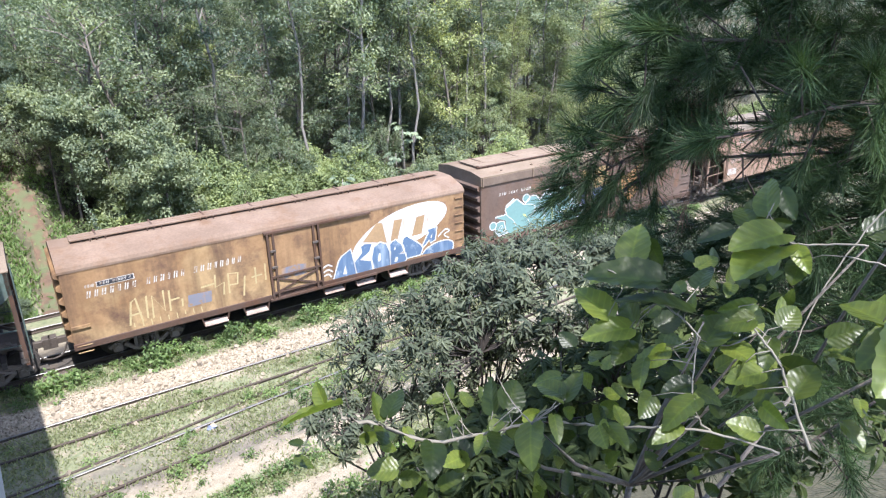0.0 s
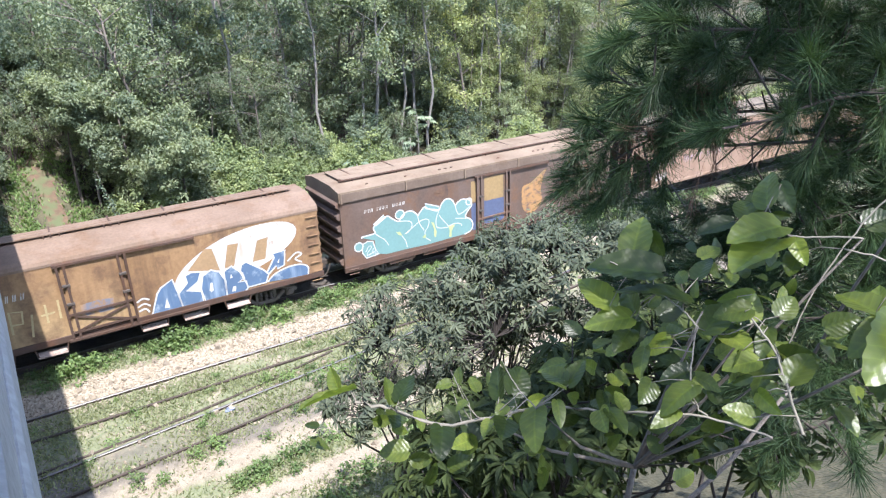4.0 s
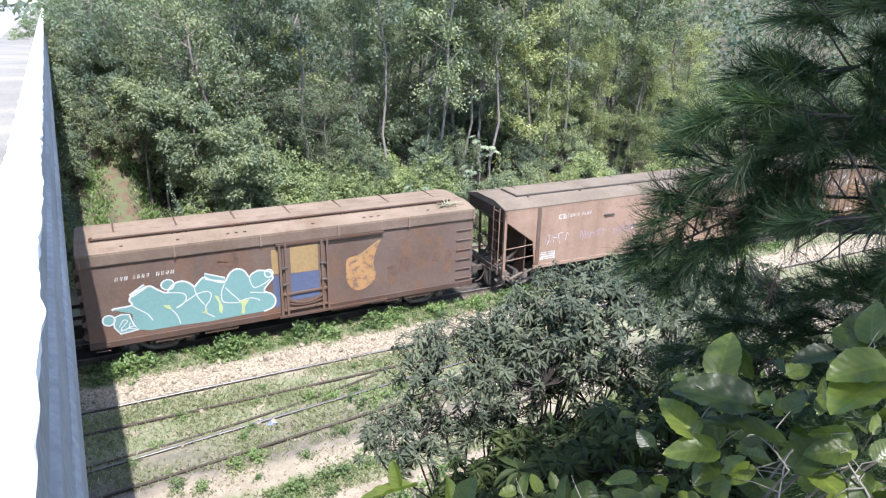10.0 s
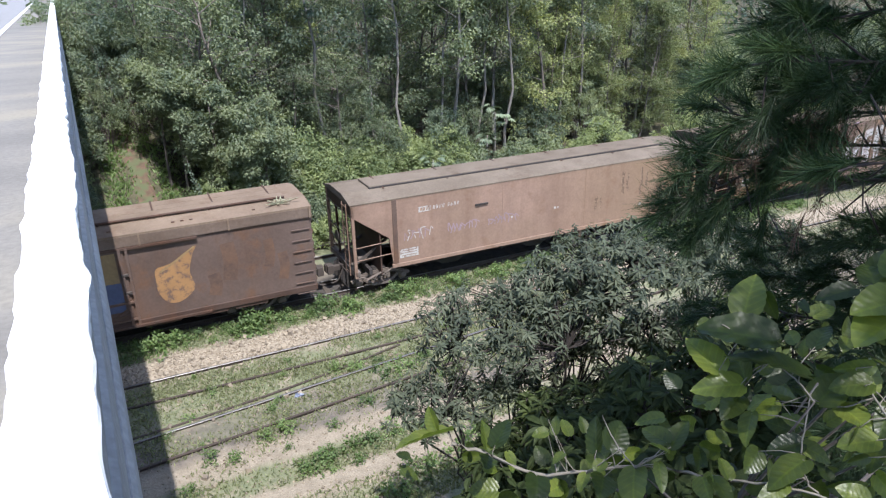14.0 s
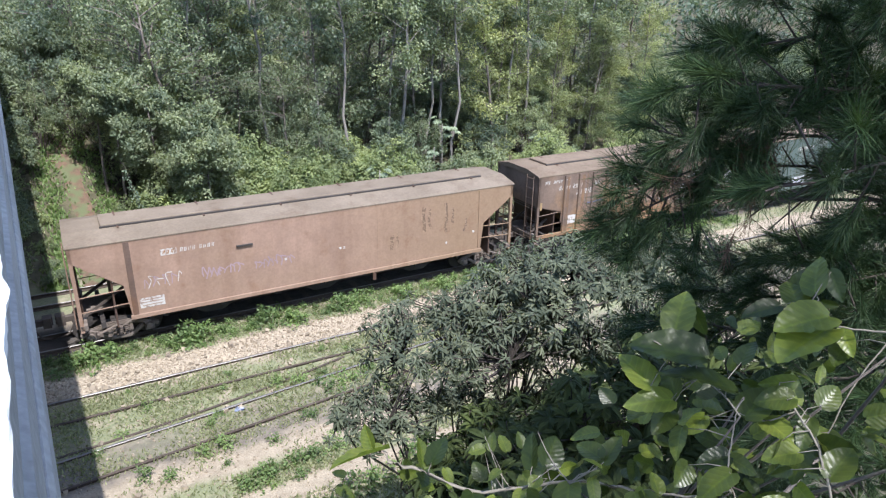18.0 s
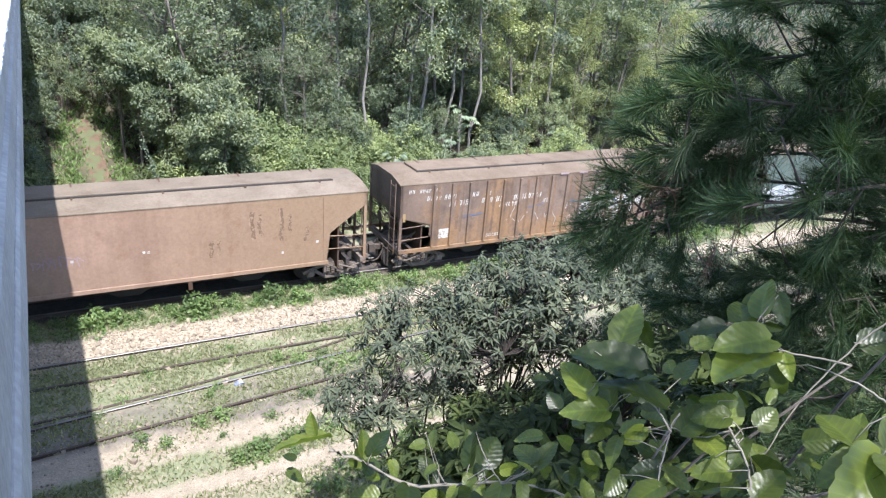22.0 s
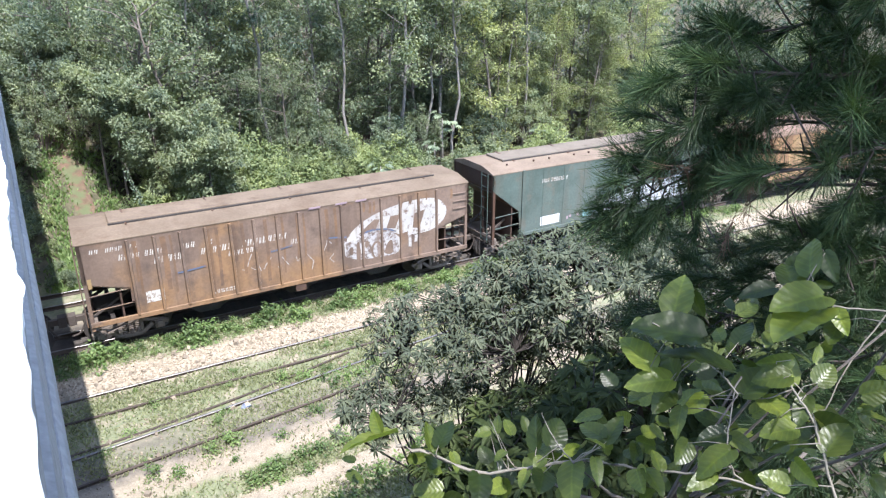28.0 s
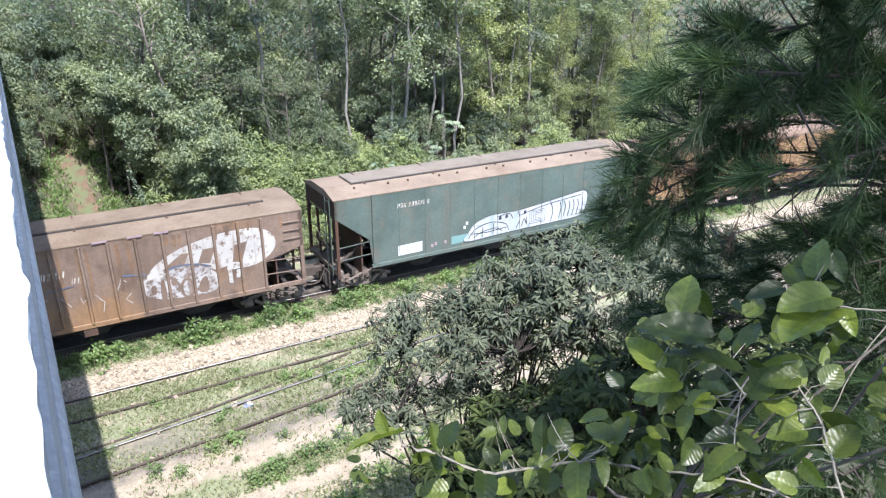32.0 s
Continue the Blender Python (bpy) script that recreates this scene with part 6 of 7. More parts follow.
    t = thing("creeper", "thin pale-leaved creeper hanging from a bush", "creeper")
    part("stem", tube([[((3.0, 27.3, 4.0), 0.012), ((3.25, 27.3, 2.8), 0.012), ((3.5, 27.3, 1.3), 0.01)]], "stem", M_BARK, 4), None, t)
    part("foliage", leaves("foliage", p, rng.normal(size=(n, 3)) - np.array([0, 0, 0.6]), rng.normal(size=(n, 3)) + np.array([0, -1, 1]), 0.10, 0.06, L_PALE), None, t)
    # wooded hills far off: clumps of foliage on the slopes
    rng = np.random.default_rng(5)
    c = []
    while len(c) < 3600:
        x, y = rng.uniform(-60, 260), rng.uniform(62, 230)
        c.append((x, y, height(x, y) + rng.uniform(0, 7)))
    c = np.array(c)
    far = thing("far_wood", "hazy green wooded hills in the distance", "wood", kind="stuff", data=leaves("far_wood", *crown_leaves(rng, c, 26, 2.4, 0.85, 0.55), L_BLUE))


build_wood()
path_mat, pnt, pb = mat("red_earth", 0.95)
earth = ramp(pnt, grain(pnt, 5.0, 5), [(0.3, (0.068, 0.043, 0.028)), (0.7, (0.128, 0.080, 0.053))])
pnt.links.new(mixed(pnt, ramp(pnt, grain(pnt, 2.3, 5), [(0.42, (0, 0, 0)), (0.58, (0.9, 0.9, 0.9))]), earth, (0.08, 0.10, 0.045)), pb.inputs["Base Color"])
bump(pnt, pb, grain(pnt, 20, 5), 0.5)
pv, pf = [], []
def path_line(y):
    """Where the footpath runs: it bends off the bank's foot and fades out under the scrub."""
    return 1.42 + 0.12 * math.sin(y * 0.9) + 0.03 * (y - 26) - 0.2 * max(0.0, y - 33.0)


for i in range(44):
    y = 25.4 + i * 0.27
    x = path_line(y)
    for k, dx in enumerate((-0.6, -0.32, 0.32, 0.6)):
        w = dx * (1 + 0.5 * noise.noise(Vector((y * 1.1, k, 0)))) * (0.85 if y < 33.0 else 1.3)
        pv.append((x + w, y, height(x + w, y) + (0.03 if k in (1, 2) else -0.05)))
    if i:
        pf += [(4 * i - 4 + k, 4 * i - 3 + k, 4 * i + 1 + k, 4 * i + k) for k in range(3)]
rng = np.random.default_rng(44)
n = 4200
ty = 25.6 + 11.5 * rng.uniform(0, 1, n)
tx = np.array([path_line(b) for b in ty]) + rng.choice((-1, 1), n) * np.abs(rng.normal(np.clip(1.0 - np.maximum(0, ty - 33.0) * 0.3, 0.3, 1.0), 0.3, n))
tz = np.array([height(a, b) for a, b in zip(tx, ty)])
tw = np.stack([rng.normal(0, 0.6, n), rng.normal(0, 0.6, n), np.ones(n)], -1)
thing("tall_grass", "bright green tall grass and weeds at the foot of the path", "grass", kind="stuff", data=leaves("tall_grass", np.stack([tx, ty, tz], -1), tw, rng.normal(size=(n, 3)) + np.array([0, -1.0, 0.6]), rng.uniform(0.10, 0.30, n) * np.clip(1.3 - (ty - 25) / 24, 0.6, 1.2), rng.uniform(0.05, 0.10, n), L_WEED))
thing("footpath", "trodden red-earth footpath climbing into the wood", "path", kind="structure", data=raw("footpath", pv, pf, path_mat))

# ---- plants close to the bridge ----
def along(points, n):
    """n places evenly along a polyline, with the way there."""
    pts = [Vector(p) for p in points]
    seg = [(b - a).length for a, b in zip(pts, pts[1:])]
    out = []
    for i in range(n):
        s = sum(seg) * i / max(1, n - 1)
        k = 0
        while k < len(seg) - 1 and s > seg[k]:
            s -= seg[k]
            k += 1
        out.append((pts[k].lerp(pts[k + 1], min(1, s / seg[k])), (pts[k + 1] - pts[k]).normalized()))
    return out


def needle_tuft(seed, n, length, spread, material, droop=0.25):
    """A tuft of pine needles round +z."""
    rng = np.random.default_rng(seed)
    az, el = rng.uniform(0, 2 * np.pi, n), np.abs(rng.normal(0, spread, n))
    way = np.stack([np.sin(el) * np.cos(az), np.sin(el) * np.sin(az), np.cos(el)], -1)
    base = np.stack([rng.normal(0, 0.006, n), rng.normal(0, 0.006, n), rng.uniform(-0.16, 0.02, n)], -1)
    ln = length * rng.uniform(0.7, 1.15, n)
    side = np.cross(way, rng.normal(size=(n, 3)))
    side /= np.linalg.norm(side, axis=1, keepdims=True)
    wd = 0.0014
    mid = base + way * ln[:, None] * 0.5
    tip = base + way * ln[:, None]
    out = np.stack([way[:, 0], way[:, 1], np.zeros(n)], -1)
    tip -= np.array([0, 0, 1]) * (ln * droop * np.sin(el))[:, None] - out * 0.0
    v = np.empty((n, 2, 4, 3))
    v[:, 0, 0], v[:, 0, 1], v[:, 0, 2], v[:, 0, 3] = base - side * wd, base + side * wd, mid + side * wd, mid - side * wd
    v[:, 1, 0], v[:, 1, 1], v[:, 1, 2], v[:, 1, 3] = mid - side * wd, mid + side * wd, tip + side * wd * 0.3, tip - side * wd * 0.3
    return quads("needle_tuft", v.reshape(-1, 3), 2 * n, material)


def gap(p):
    """Thin places in the crown, where few twigs grow."""
    for a, b, r in (((3.11, 1.97, 9.51), (4.62, 2.88, 9.18), 0.17), ((2.92, 2.11, 9.18), (4.34, 3.09, 8.67), 0.09), ((3.02, 1.98, 9.24), (4.5, 2.89, 8.76), 0.15), ((2.7, 2.05, 9.18), (4.24, 3.17, 8.59), 0.13), ((2.75, 1.67, 9.33), (4.6, 2.7, 8.74), 0.13)):
        a, b = Vector(a), Vector(b)
        t = max(0.0, min(1.0, (p - a).dot(b - a) / (b - a).length_squared))
        if (p - a.lerp(b, t)).length < r:
            return True
    return False


def build_pine():
    rnd = random.Random(31)
    M_TWIG = plain("pine_twig", (0.045, 0.034, 0.027), 0.9, 0, 0.3)
    pine = thing("pine_tree", "pine with long drooping dark green needles beside the bridge", "pine tree")
    part("trunk", tube([[((5.5, 1.3, 3.0), 0.10), ((5.5, 1.4, 7.2), 0.085), ((5.4, 1.6, 8.7), 0.08), ((5.35, 1.7, 9.6), 0.07), ((5.2, 1.9, 11.0), 0.06), ((5.0, 2.1, 13.0), 0.03)]], "trunk", plain("pine_bark", (0.07, 0.05, 0.04), 0.95, 0, 0.4, 12, 0.6), 10), None, pine)
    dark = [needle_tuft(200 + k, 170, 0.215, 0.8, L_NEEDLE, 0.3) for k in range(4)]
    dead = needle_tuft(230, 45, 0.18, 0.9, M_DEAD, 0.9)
    bright = [needle_tuft(240 + k, 110, 0.26, 0.5, L_SUNLITNEEDLE) for k in range(2)]
    branches = [
        ([(4.78, 2.2, 10.25), (4.09, 2.16, 10.21), (3.83, 2.43, 10.19), (3.57, 2.64, 10.16)], 14, dark),
        ([(4.8, 2.1, 9.99), (4.02, 2.49, 9.94), (3.67, 2.66, 9.88), (3.5, 2.79, 9.86)], 18, dark),
        ([(4.8, 2.1, 9.71), (3.97, 2.34, 9.67), (3.64, 2.5, 9.69), (3.36, 2.71, 9.69), (3.2, 2.79, 9.65)], 24, dark),
        ([(4.8, 2.1, 9.48), (3.91, 2.42, 9.57), (3.67, 2.58, 9.5), (3.38, 2.78, 9.38), (3.22, 2.89, 9.43)], 22, dark),
        ([(4.8, 2.1, 9.34), (3.98, 2.63, 9.38), (3.72, 2.79, 9.23), (3.31, 2.92, 9.08), (3.12, 3.0, 8.99)], 18, dark),
        ([(4.5, 1.89, 9.38), (3.66, 1.96, 9.37), (3.38, 2.03, 9.31), (3.19, 2.14, 9.28)], 16, dark),
        ([(4.76, 2.0, 8.63), (4.43, 2.45, 8.51), (4.22, 2.79, 8.49), (4.09, 3.08, 8.36)], 12, dark),
        ([(4.76, 2.05, 8.91), (4.38, 2.3, 8.83), (4.28, 2.44, 8.73)], 6, dark),
        ([(4.77, 1.95, 8.37), (4.47, 2.43, 8.3), (4.37, 2.75, 8.2), (4.11, 3.26, 8.12)], 16, dark),
        ([(4.77, 1.9, 8.3), (4.39, 2.24, 8.18), (4.34, 2.6, 7.97)], 10, dark),
        ([(4.77, 1.8, 8.15), (4.17, 2.01, 8.01), (4.12, 2.33, 7.76)], 10, dark),
        ([(4.78, 1.7, 7.9), (3.95, 1.9, 7.76), (3.86, 2.23, 7.49)], 10, dark),
        ([(4.79, 1.6, 7.7), (3.67, 1.7, 7.61), (3.6, 2.12, 7.26)], 10, dark),
        ([(4.77, 2.1, 8.0), (4.43, 2.96, 7.83), (4.28, 3.35, 7.81), (4.19, 3.65, 7.6)], 12, dark),
        ([(4.5, 2.0, 10.6), (3.9, 2.2, 10.55), (3.4, 2.5, 10.5)], 14, dark),
        ([(4.6, 2.3, 10.9), (4.0, 2.6, 10.9), (3.5, 2.9, 10.8)], 12, dark),
        # four boughs above the view, added to keep the sun off the climber
        ([(4.7, 2.3, 11.6), (3.4, 1.2, 11.9), (2.3, 0.3, 12.0), (1.2, -0.3, 11.8)], 26, dark),
        ([(4.7, 2.3, 12.2), (3.3, 0.7, 12.6), (2.2, -0.4, 12.7), (1.1, -1.0, 12.5)], 26, dark),
        ([(4.7, 2.3, 11.2), (3.8, 0.9, 11.5), (3.0, 0.0, 11.5), (2.2, -0.6, 11.3)], 22, dark),
        ([(4.7, 2.3, 12.8), (4.0, 0.9, 13.2), (3.3, -0.2, 13.3), (2.4, -1.0, 13.2)], 22, dark),
        ([(4.6, 2.2, 9.2), (3.77, 2.71, 9.2), (3.36, 2.84, 9.03), (3.05, 2.96, 8.87)], 15, dark),
        ([(4.6, 2.2, 9.0), (3.65, 2.78, 9.0), (3.38, 2.87, 8.81), (3.21, 3.01, 8.72)], 12, dark),
        ([(4.83, 2.05, 8.87), (4.52, 2.19, 8.82), (4.21, 2.3, 8.75), (3.99, 2.42, 8.69)], 14, dark),
        ([(4.71, 1.91, 8.65), (4.4, 2.06, 8.62), (4.08, 2.19, 8.56)], 12, dark),
        ([(4.58, 1.98, 9.07), (4.3, 2.06, 9.02), (4.03, 2.12, 8.98)], 8, dark),
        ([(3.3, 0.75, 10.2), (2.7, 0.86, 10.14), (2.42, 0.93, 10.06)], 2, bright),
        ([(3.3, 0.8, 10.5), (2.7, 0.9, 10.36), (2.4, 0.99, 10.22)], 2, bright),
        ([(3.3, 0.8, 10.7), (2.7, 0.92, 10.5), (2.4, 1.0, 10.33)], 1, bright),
    ]
    for points, n, tufts in branches:
        n = int(n * 2.6) if tufts is dark else n + 1
        r0 = 0.014
        if tufts is dark and points[0][0] > 4.4:
            points = [(5.38, 1.65, points[0][2] + 0.1)] + points
        pts = [(p, r0 * (1 - 0.7 * i / (len(points) - 1))) for i, p in enumerate(points)]
        twigs, spots = [pts], []
        for i, (p, d) in enumerate(along(points, n)):
            if tufts is dark and i < n * 0.05:
                continue
            off = Vector((rnd.gauss(0, 1), rnd.gauss(0, 1), rnd.gauss(0.15, 0.7)))
            off = (off - d * off.dot(d)).normalized() * rnd.uniform(0.06, 0.32) + d * rnd.uniform(0.05, 0.2)
            if i == n - 1:
                off = d * 0.1
            tip = p + off
            twigs.append([(tuple(p), 0.007), (tuple(tip), 0.004)])
            spots.append((tip, (off.normalized() + d * 0.45 + Vector((0, 0, -0.15))).normalized()))
        b = part("branch", tube(twigs, "branch", M_TWIG, 5), None, pine)
        for tip, d in spots:
            if gap(tip):
                continue
            m = Matrix.Translation(tip) @ d.to_track_quat("Z", "Y").to_matrix().to_4x4() @ Matrix.Rotation(rnd.uniform(0, 6.28), 4, "Z") @ Matrix.Scale(rnd.uniform(0.85, 1.15), 4)
            part("needle_tuft", tufts[rnd.randrange(len(tufts))], None, b, "", m)
    for k in range(34):
        p = Vector((rnd.uniform(3.3, 4.3), rnd.uniform(2.4, 3.0), rnd.uniform(8.75, 9.3)))
        if not gap(p):
            part("dead_tuft", dead, None, pine, "brown dead needles", Matrix.Translation(p) @ Euler((rnd.uniform(2.0, 3.4), rnd.uniform(-0.6, 0.6), rnd.uniform(0, 6))).to_matrix().to_4x4())
    for k in range(9):
        p = Vector((3.95 + rnd.uniform(-0.25, 0.1), 2.62 + rnd.uniform(-0.1, 0.2), 9.22 + rnd.uniform(-0.2, 0.12)))
        part("dead_tuft", dead, None, pine, "brown dead needles", Matrix.Translation(p) @ Euler((rnd.uniform(1.5, 3.1), rnd.uniform(-0.6, 0.6), rnd.uniform(0, 6))).to_matrix().to_4x4())


def lance_rosette(seed, n, length, width, material):
    """Drooping lance-shaped leaves round a shoot's tip."""
    rng = np.random.default_rng(seed)
    az = np.arange(n) * 2.4 + rng.uniform(0, 0.6, n)
    el = rng.uniform(-0.5, 0.5, n)
    verts, faces = [], []
    for a, e in zip(az, el):
        d = np.array([np.cos(a) * np.cos(e), np.sin(a) * np.cos(e), np.sin(e)])
        s = np.array([-np.sin(a), np.cos(a), 0]) * width / 2
        ln = length * rng.uniform(0.7, 1.15)
        z = np.array([0, 0, rng.uniform(-0.07, 0.03)])
        o = len(verts)
        fold = np.array([0, 0, 0.25 * width])
        for t, w in ((0, 0.15), (0.3, 0.9), (0.6, 0.85), (1.0, 0.04)):
            c = z + d * ln * (0.12 + t) - np.array([0, 0, ln * 0.34 * t * t])
            verts += [tuple(c + s * w + fold * w), tuple(c), tuple(c - s * w + fold * w)]
        for i in range(3):
            for j in range(2):
                faces.append((o + 3 * i + j, o + 3 * i + j + 1, o + 3 * i + 4 + j, o + 3 * i + 3 + j))
    data = raw("leaf_rosette", verts, faces, material)
    return data


def build_shrub(seed, base, lobes, count, rosettes, label, shell=0.55, lift=0.45):
    """A many-stemmed shrub: stems fork to every leafy shoot. lobes: centre and radii of the crown's parts."""
    rnd = random.Random(seed)
    t = thing("shrub", label, "shrub")
    base = Vector(base)
    hubs, paths, spots = [], [], []
    for c, r in lobes:
        # one limb to every lobe, forked below it
        c, r = Vector(c), Vector(r)
        fork = base.lerp(c, 0.55) + Vector((rnd.gauss(0, 0.25), rnd.gauss(0, 0.2), -0.25))
        knee = base.lerp(fork, 0.5) + Vector((rnd.gauss(0, 0.14), rnd.gauss(0, 0.14), -0.1))
        paths.append([(tuple(base + Vector((rnd.gauss(0, 0.1), rnd.gauss(0, 0.1), -0.3))), 0.045), (tuple(knee), 0.034), (tuple(fork), 0.024)])
        for k in range(5):
            h = c + Vector((rnd.uniform(-0.6, 0.6) * r.x, rnd.uniform(-0.6, 0.6) * r.y, rnd.uniform(-0.45, 0.15) * r.z))
            knot = fork.lerp(h, 0.35) + Vector((rnd.gauss(0, 0.13), rnd.gauss(0, 0.13), rnd.gauss(-0.08, 0.08)))
            mid = fork.lerp(h, 0.7) + Vector((rnd.gauss(0, 0.12), rnd.gauss(0, 0.12), rnd.gauss(-0.04, 0.08)))
            paths.append([(tuple(fork), 0.019), (tuple(knot), 0.016), (tuple(mid), 0.014), (tuple(h), 0.011)])
            hubs.append(h)
    total = sum(r[0] * r[1] for _, r in lobes)
    for c, r in lobes:
        for k in range(int(count * r[0] * r[1] / total)):
            d = Vector((rnd.gauss(0, 1), rnd.gauss(0, 1), rnd.gauss(lift, 0.6))).normalized() * rnd.uniform(shell, 1.0)
            p = Vector(c) + Vector((d.x * r[0], d.y * r[1], d.z * r[2]))
            h = min(hubs, key=lambda q: (q - p).length)
            m = h.lerp(p, 0.55) + Vector((rnd.gauss(0, 0.05), rnd.gauss(0, 0.05), -0.03))
            paths.append([(tuple(h), 0.012), (tuple(m), 0.008), (tuple(p), 0.005)])
            spots.append((p, (p - m).normalized()))
    part("stem", tube(paths, "stem", plain("shrub_bark", (0.032, 0.026, 0.022), 0.9, 0, 0.4), 5), None, t)
    for p, d in spots:
        up = (d + Vector((rnd.gauss(0, 0.2), rnd.gauss(0, 0.2), 0.75))).normalized()
        m = Matrix.Translation(p) @ up.to_track_quat("Z", "Y").to_matrix().to_4x4() @ Matrix.Rotation(rnd.uniform(0, 6.28), 4, "Z") @ Matrix.Scale(rnd.uniform(0.8, 1.2), 4)
        part("leaf_rosette", rosettes[rnd.randrange(len(rosettes))], None, t, "", m)
    return t


def ovate_leaf(seed, wide=0.72):
    """A broad pointed leaf along +x, 1 long, toothed rim, folded along the midrib and puckered between the veins."""
    rnd = random.Random(seed)
    verts, faces = [], []
    curl, fold, n = rnd.uniform(0.08, 0.3), rnd.uniform(0.12, 0.34), 14
    for i in range(n + 1):
        x = i / n
        w = wide * 1.06 * (x + 0.004) ** 0.45 * (1 - x) ** 0.78 * (1.0 + (0.03 if i % 2 else -0.02))
        wave = rnd.uniform(-0.025, 0.025)
        for u in (-1.0, -0.66, -0.33, 0.0, 0.33, 0.66, 1.0):
            z = -curl * x * x + fold * abs(u) * w + wave * abs(u) + (0.003 * math.sin(36 * (x - 0.55 * abs(u) * w)) * abs(u))
            verts.append((x - 0.07 * (1 - x) * abs(u) ** 2, u * w, z))
        if i:
            o = 7 * i
            faces += [(o - 7 + k, o + k, o + 1 + k, o - 6 + k) for k in range(6)]
    data = raw("leaf", verts, faces, L_VINE)
    data.shade_smooth()
    return data


def build_vine():
    """The broad-leaved climber right under the bridge's parapet."""
    rnd = random.Random(12)
    vine = thing("climbing_shrub", "broad-leaved glossy green climber with thin pale stems beside the bridge", "shrub")
    shapes = [ovate_leaf(300 + k, 0.52 + 0.066 * k) for k in range(6)]
    stem_mat = plain("pale_stem", (0.155, 0.138, 0.105), 0.8, 0, 0.25)
    root = Vector((2.05, 1.6, 8.2))
    part("main_stem", tube([[((2.6, 2.6, 3.6), 0.03), ((2.5, 2.3, 5.6), 0.024), ((2.2, 1.8, 7.4), 0.016), (tuple(root), 0.012)]], "main_stem", M_BARK, 6), None, vine)
    towards = Vector((-0.62, -0.45, 0.35))
    links = [[((2.2, 1.8, 7.4), 0.014), ((2.7, 1.6, 7.9), 0.011), ((3.0, 1.5, 8.3), 0.008)]]

    def set_leaf(stem, base, tip, turn):
        x = tip - base
        size = x.length * 0.9
        x = x.normalized()
        face = (towards + Vector((0, -0.2, 0.75))).normalized()
        y = face.cross(x).normalized()
        m = Matrix((x, y, x.cross(y))).transposed().to_4x4()
        m.translation = base
        part("leaf", shapes[rnd.randrange(2, 5) if size > 0.125 else rnd.randrange(6)], None, stem, "", m @ Matrix.Rotation(radians(turn), 4, "X") @ Matrix.Scale(size, 4))

    def sprig(points, r, rows):
        """A stem along points and its leaves: base, tip, turn about the midrib."""
        line = [Vector(p) for p in smooth_loop(points, False, 5)]
        n = len(line)
        paths = [[(tuple(p + Vector((rnd.gauss(0, 1), rnd.gauss(0, 1), rnd.gauss(0, 1))) * r * 0.4), r * (1 - 0.45 * i / n)) for i, p in enumerate(line)]]
        foot = line[0] if line[0].x > line[-1].x else line[-1]
        low = root if foot.x < 2.2 else Vector((3.0, 1.5, 8.3))
        links.append([(tuple(root if low is root else low), 0.008), (tuple(low.lerp(foot, 0.6) + Vector((0.05, 0.06, -0.1))), 0.006), (tuple(foot), r * 0.9)])
        spots = [(Vector(q[:3]), Vector(q[3:6]), q[6]) for q in rows]
        # duller leaves lower down in the bush
        for base, tip, turn in spots[:]:
            for k in range(2):
                drop = Vector((rnd.gauss(0.12, 0.1), rnd.uniform(0.08, 0.3), -rnd.uniform(0.12, 0.4)))
                way = Vector((rnd.gauss(0, 1), rnd.gauss(0, 1), rnd.gauss(0.1, 0.6))).normalized() * rnd.uniform(0.06, 0.11)
                spots.append((base + drop, base + drop + way, rnd.uniform(-50, 50)))
        for base, tip, turn in spots:
            near = min(line, key=lambda q: (q - base).length)
            if (near - base).length < 0.16:
                mid = near.lerp(base, 0.5) + Vector((rnd.gauss(0, 0.008), rnd.gauss(0, 0.008), 0.006))
                paths.append([(tuple(near), 0.0018), (tuple(mid), 0.0014), (tuple(base.lerp(tip, 0.04)), 0.001)])
        stem = part("stem", tube(paths, "stem", stem_mat, 6), None, vine)
        for base, tip, turn in spots:
            set_leaf(stem, base, tip, turn + rnd.uniform(-8, 8))

    # low bough
    sprig([(0.97, 1.73, 8.87), (1.04, 1.67, 8.85), (1.15, 1.56, 8.81), (1.27, 1.49, 8.83), (1.38, 1.42, 8.85), (1.48, 1.32, 8.86), (1.57, 1.22, 8.87), (1.67, 1.08, 8.89), (1.74, 0.94, 8.88)], 0.0055, [(0.97, 1.75, 8.90, 0.78, 1.76, 8.91, 58), (0.94, 1.77, 8.90, 0.94, 1.84, 8.95, -30), (1.05, 1.67, 8.86, 1.08, 1.74, 8.92, 50), (1.07, 1.66, 8.87, 1.15, 1.71, 8.92, -20), (1.22, 1.61, 8.90, 1.17, 1.63, 8.89, 10), (1.23, 1.59, 8.90, 1.26, 1.63, 8.94, -15), (1.21, 1.52, 8.89, 1.16, 1.51, 8.89, 30), (1.31, 1.50, 8.87, 1.36, 1.59, 8.94, -40), (1.34, 1.48, 8.88, 1.43, 1.53, 8.93, 15), (1.30, 1.46, 8.87, 1.25, 1.44, 8.86, 0), (1.15, 1.56, 8.81, 1.08, 1.45, 8.81, -20), (1.35, 1.39, 8.88, 1.24, 1.29, 8.86, 30)])
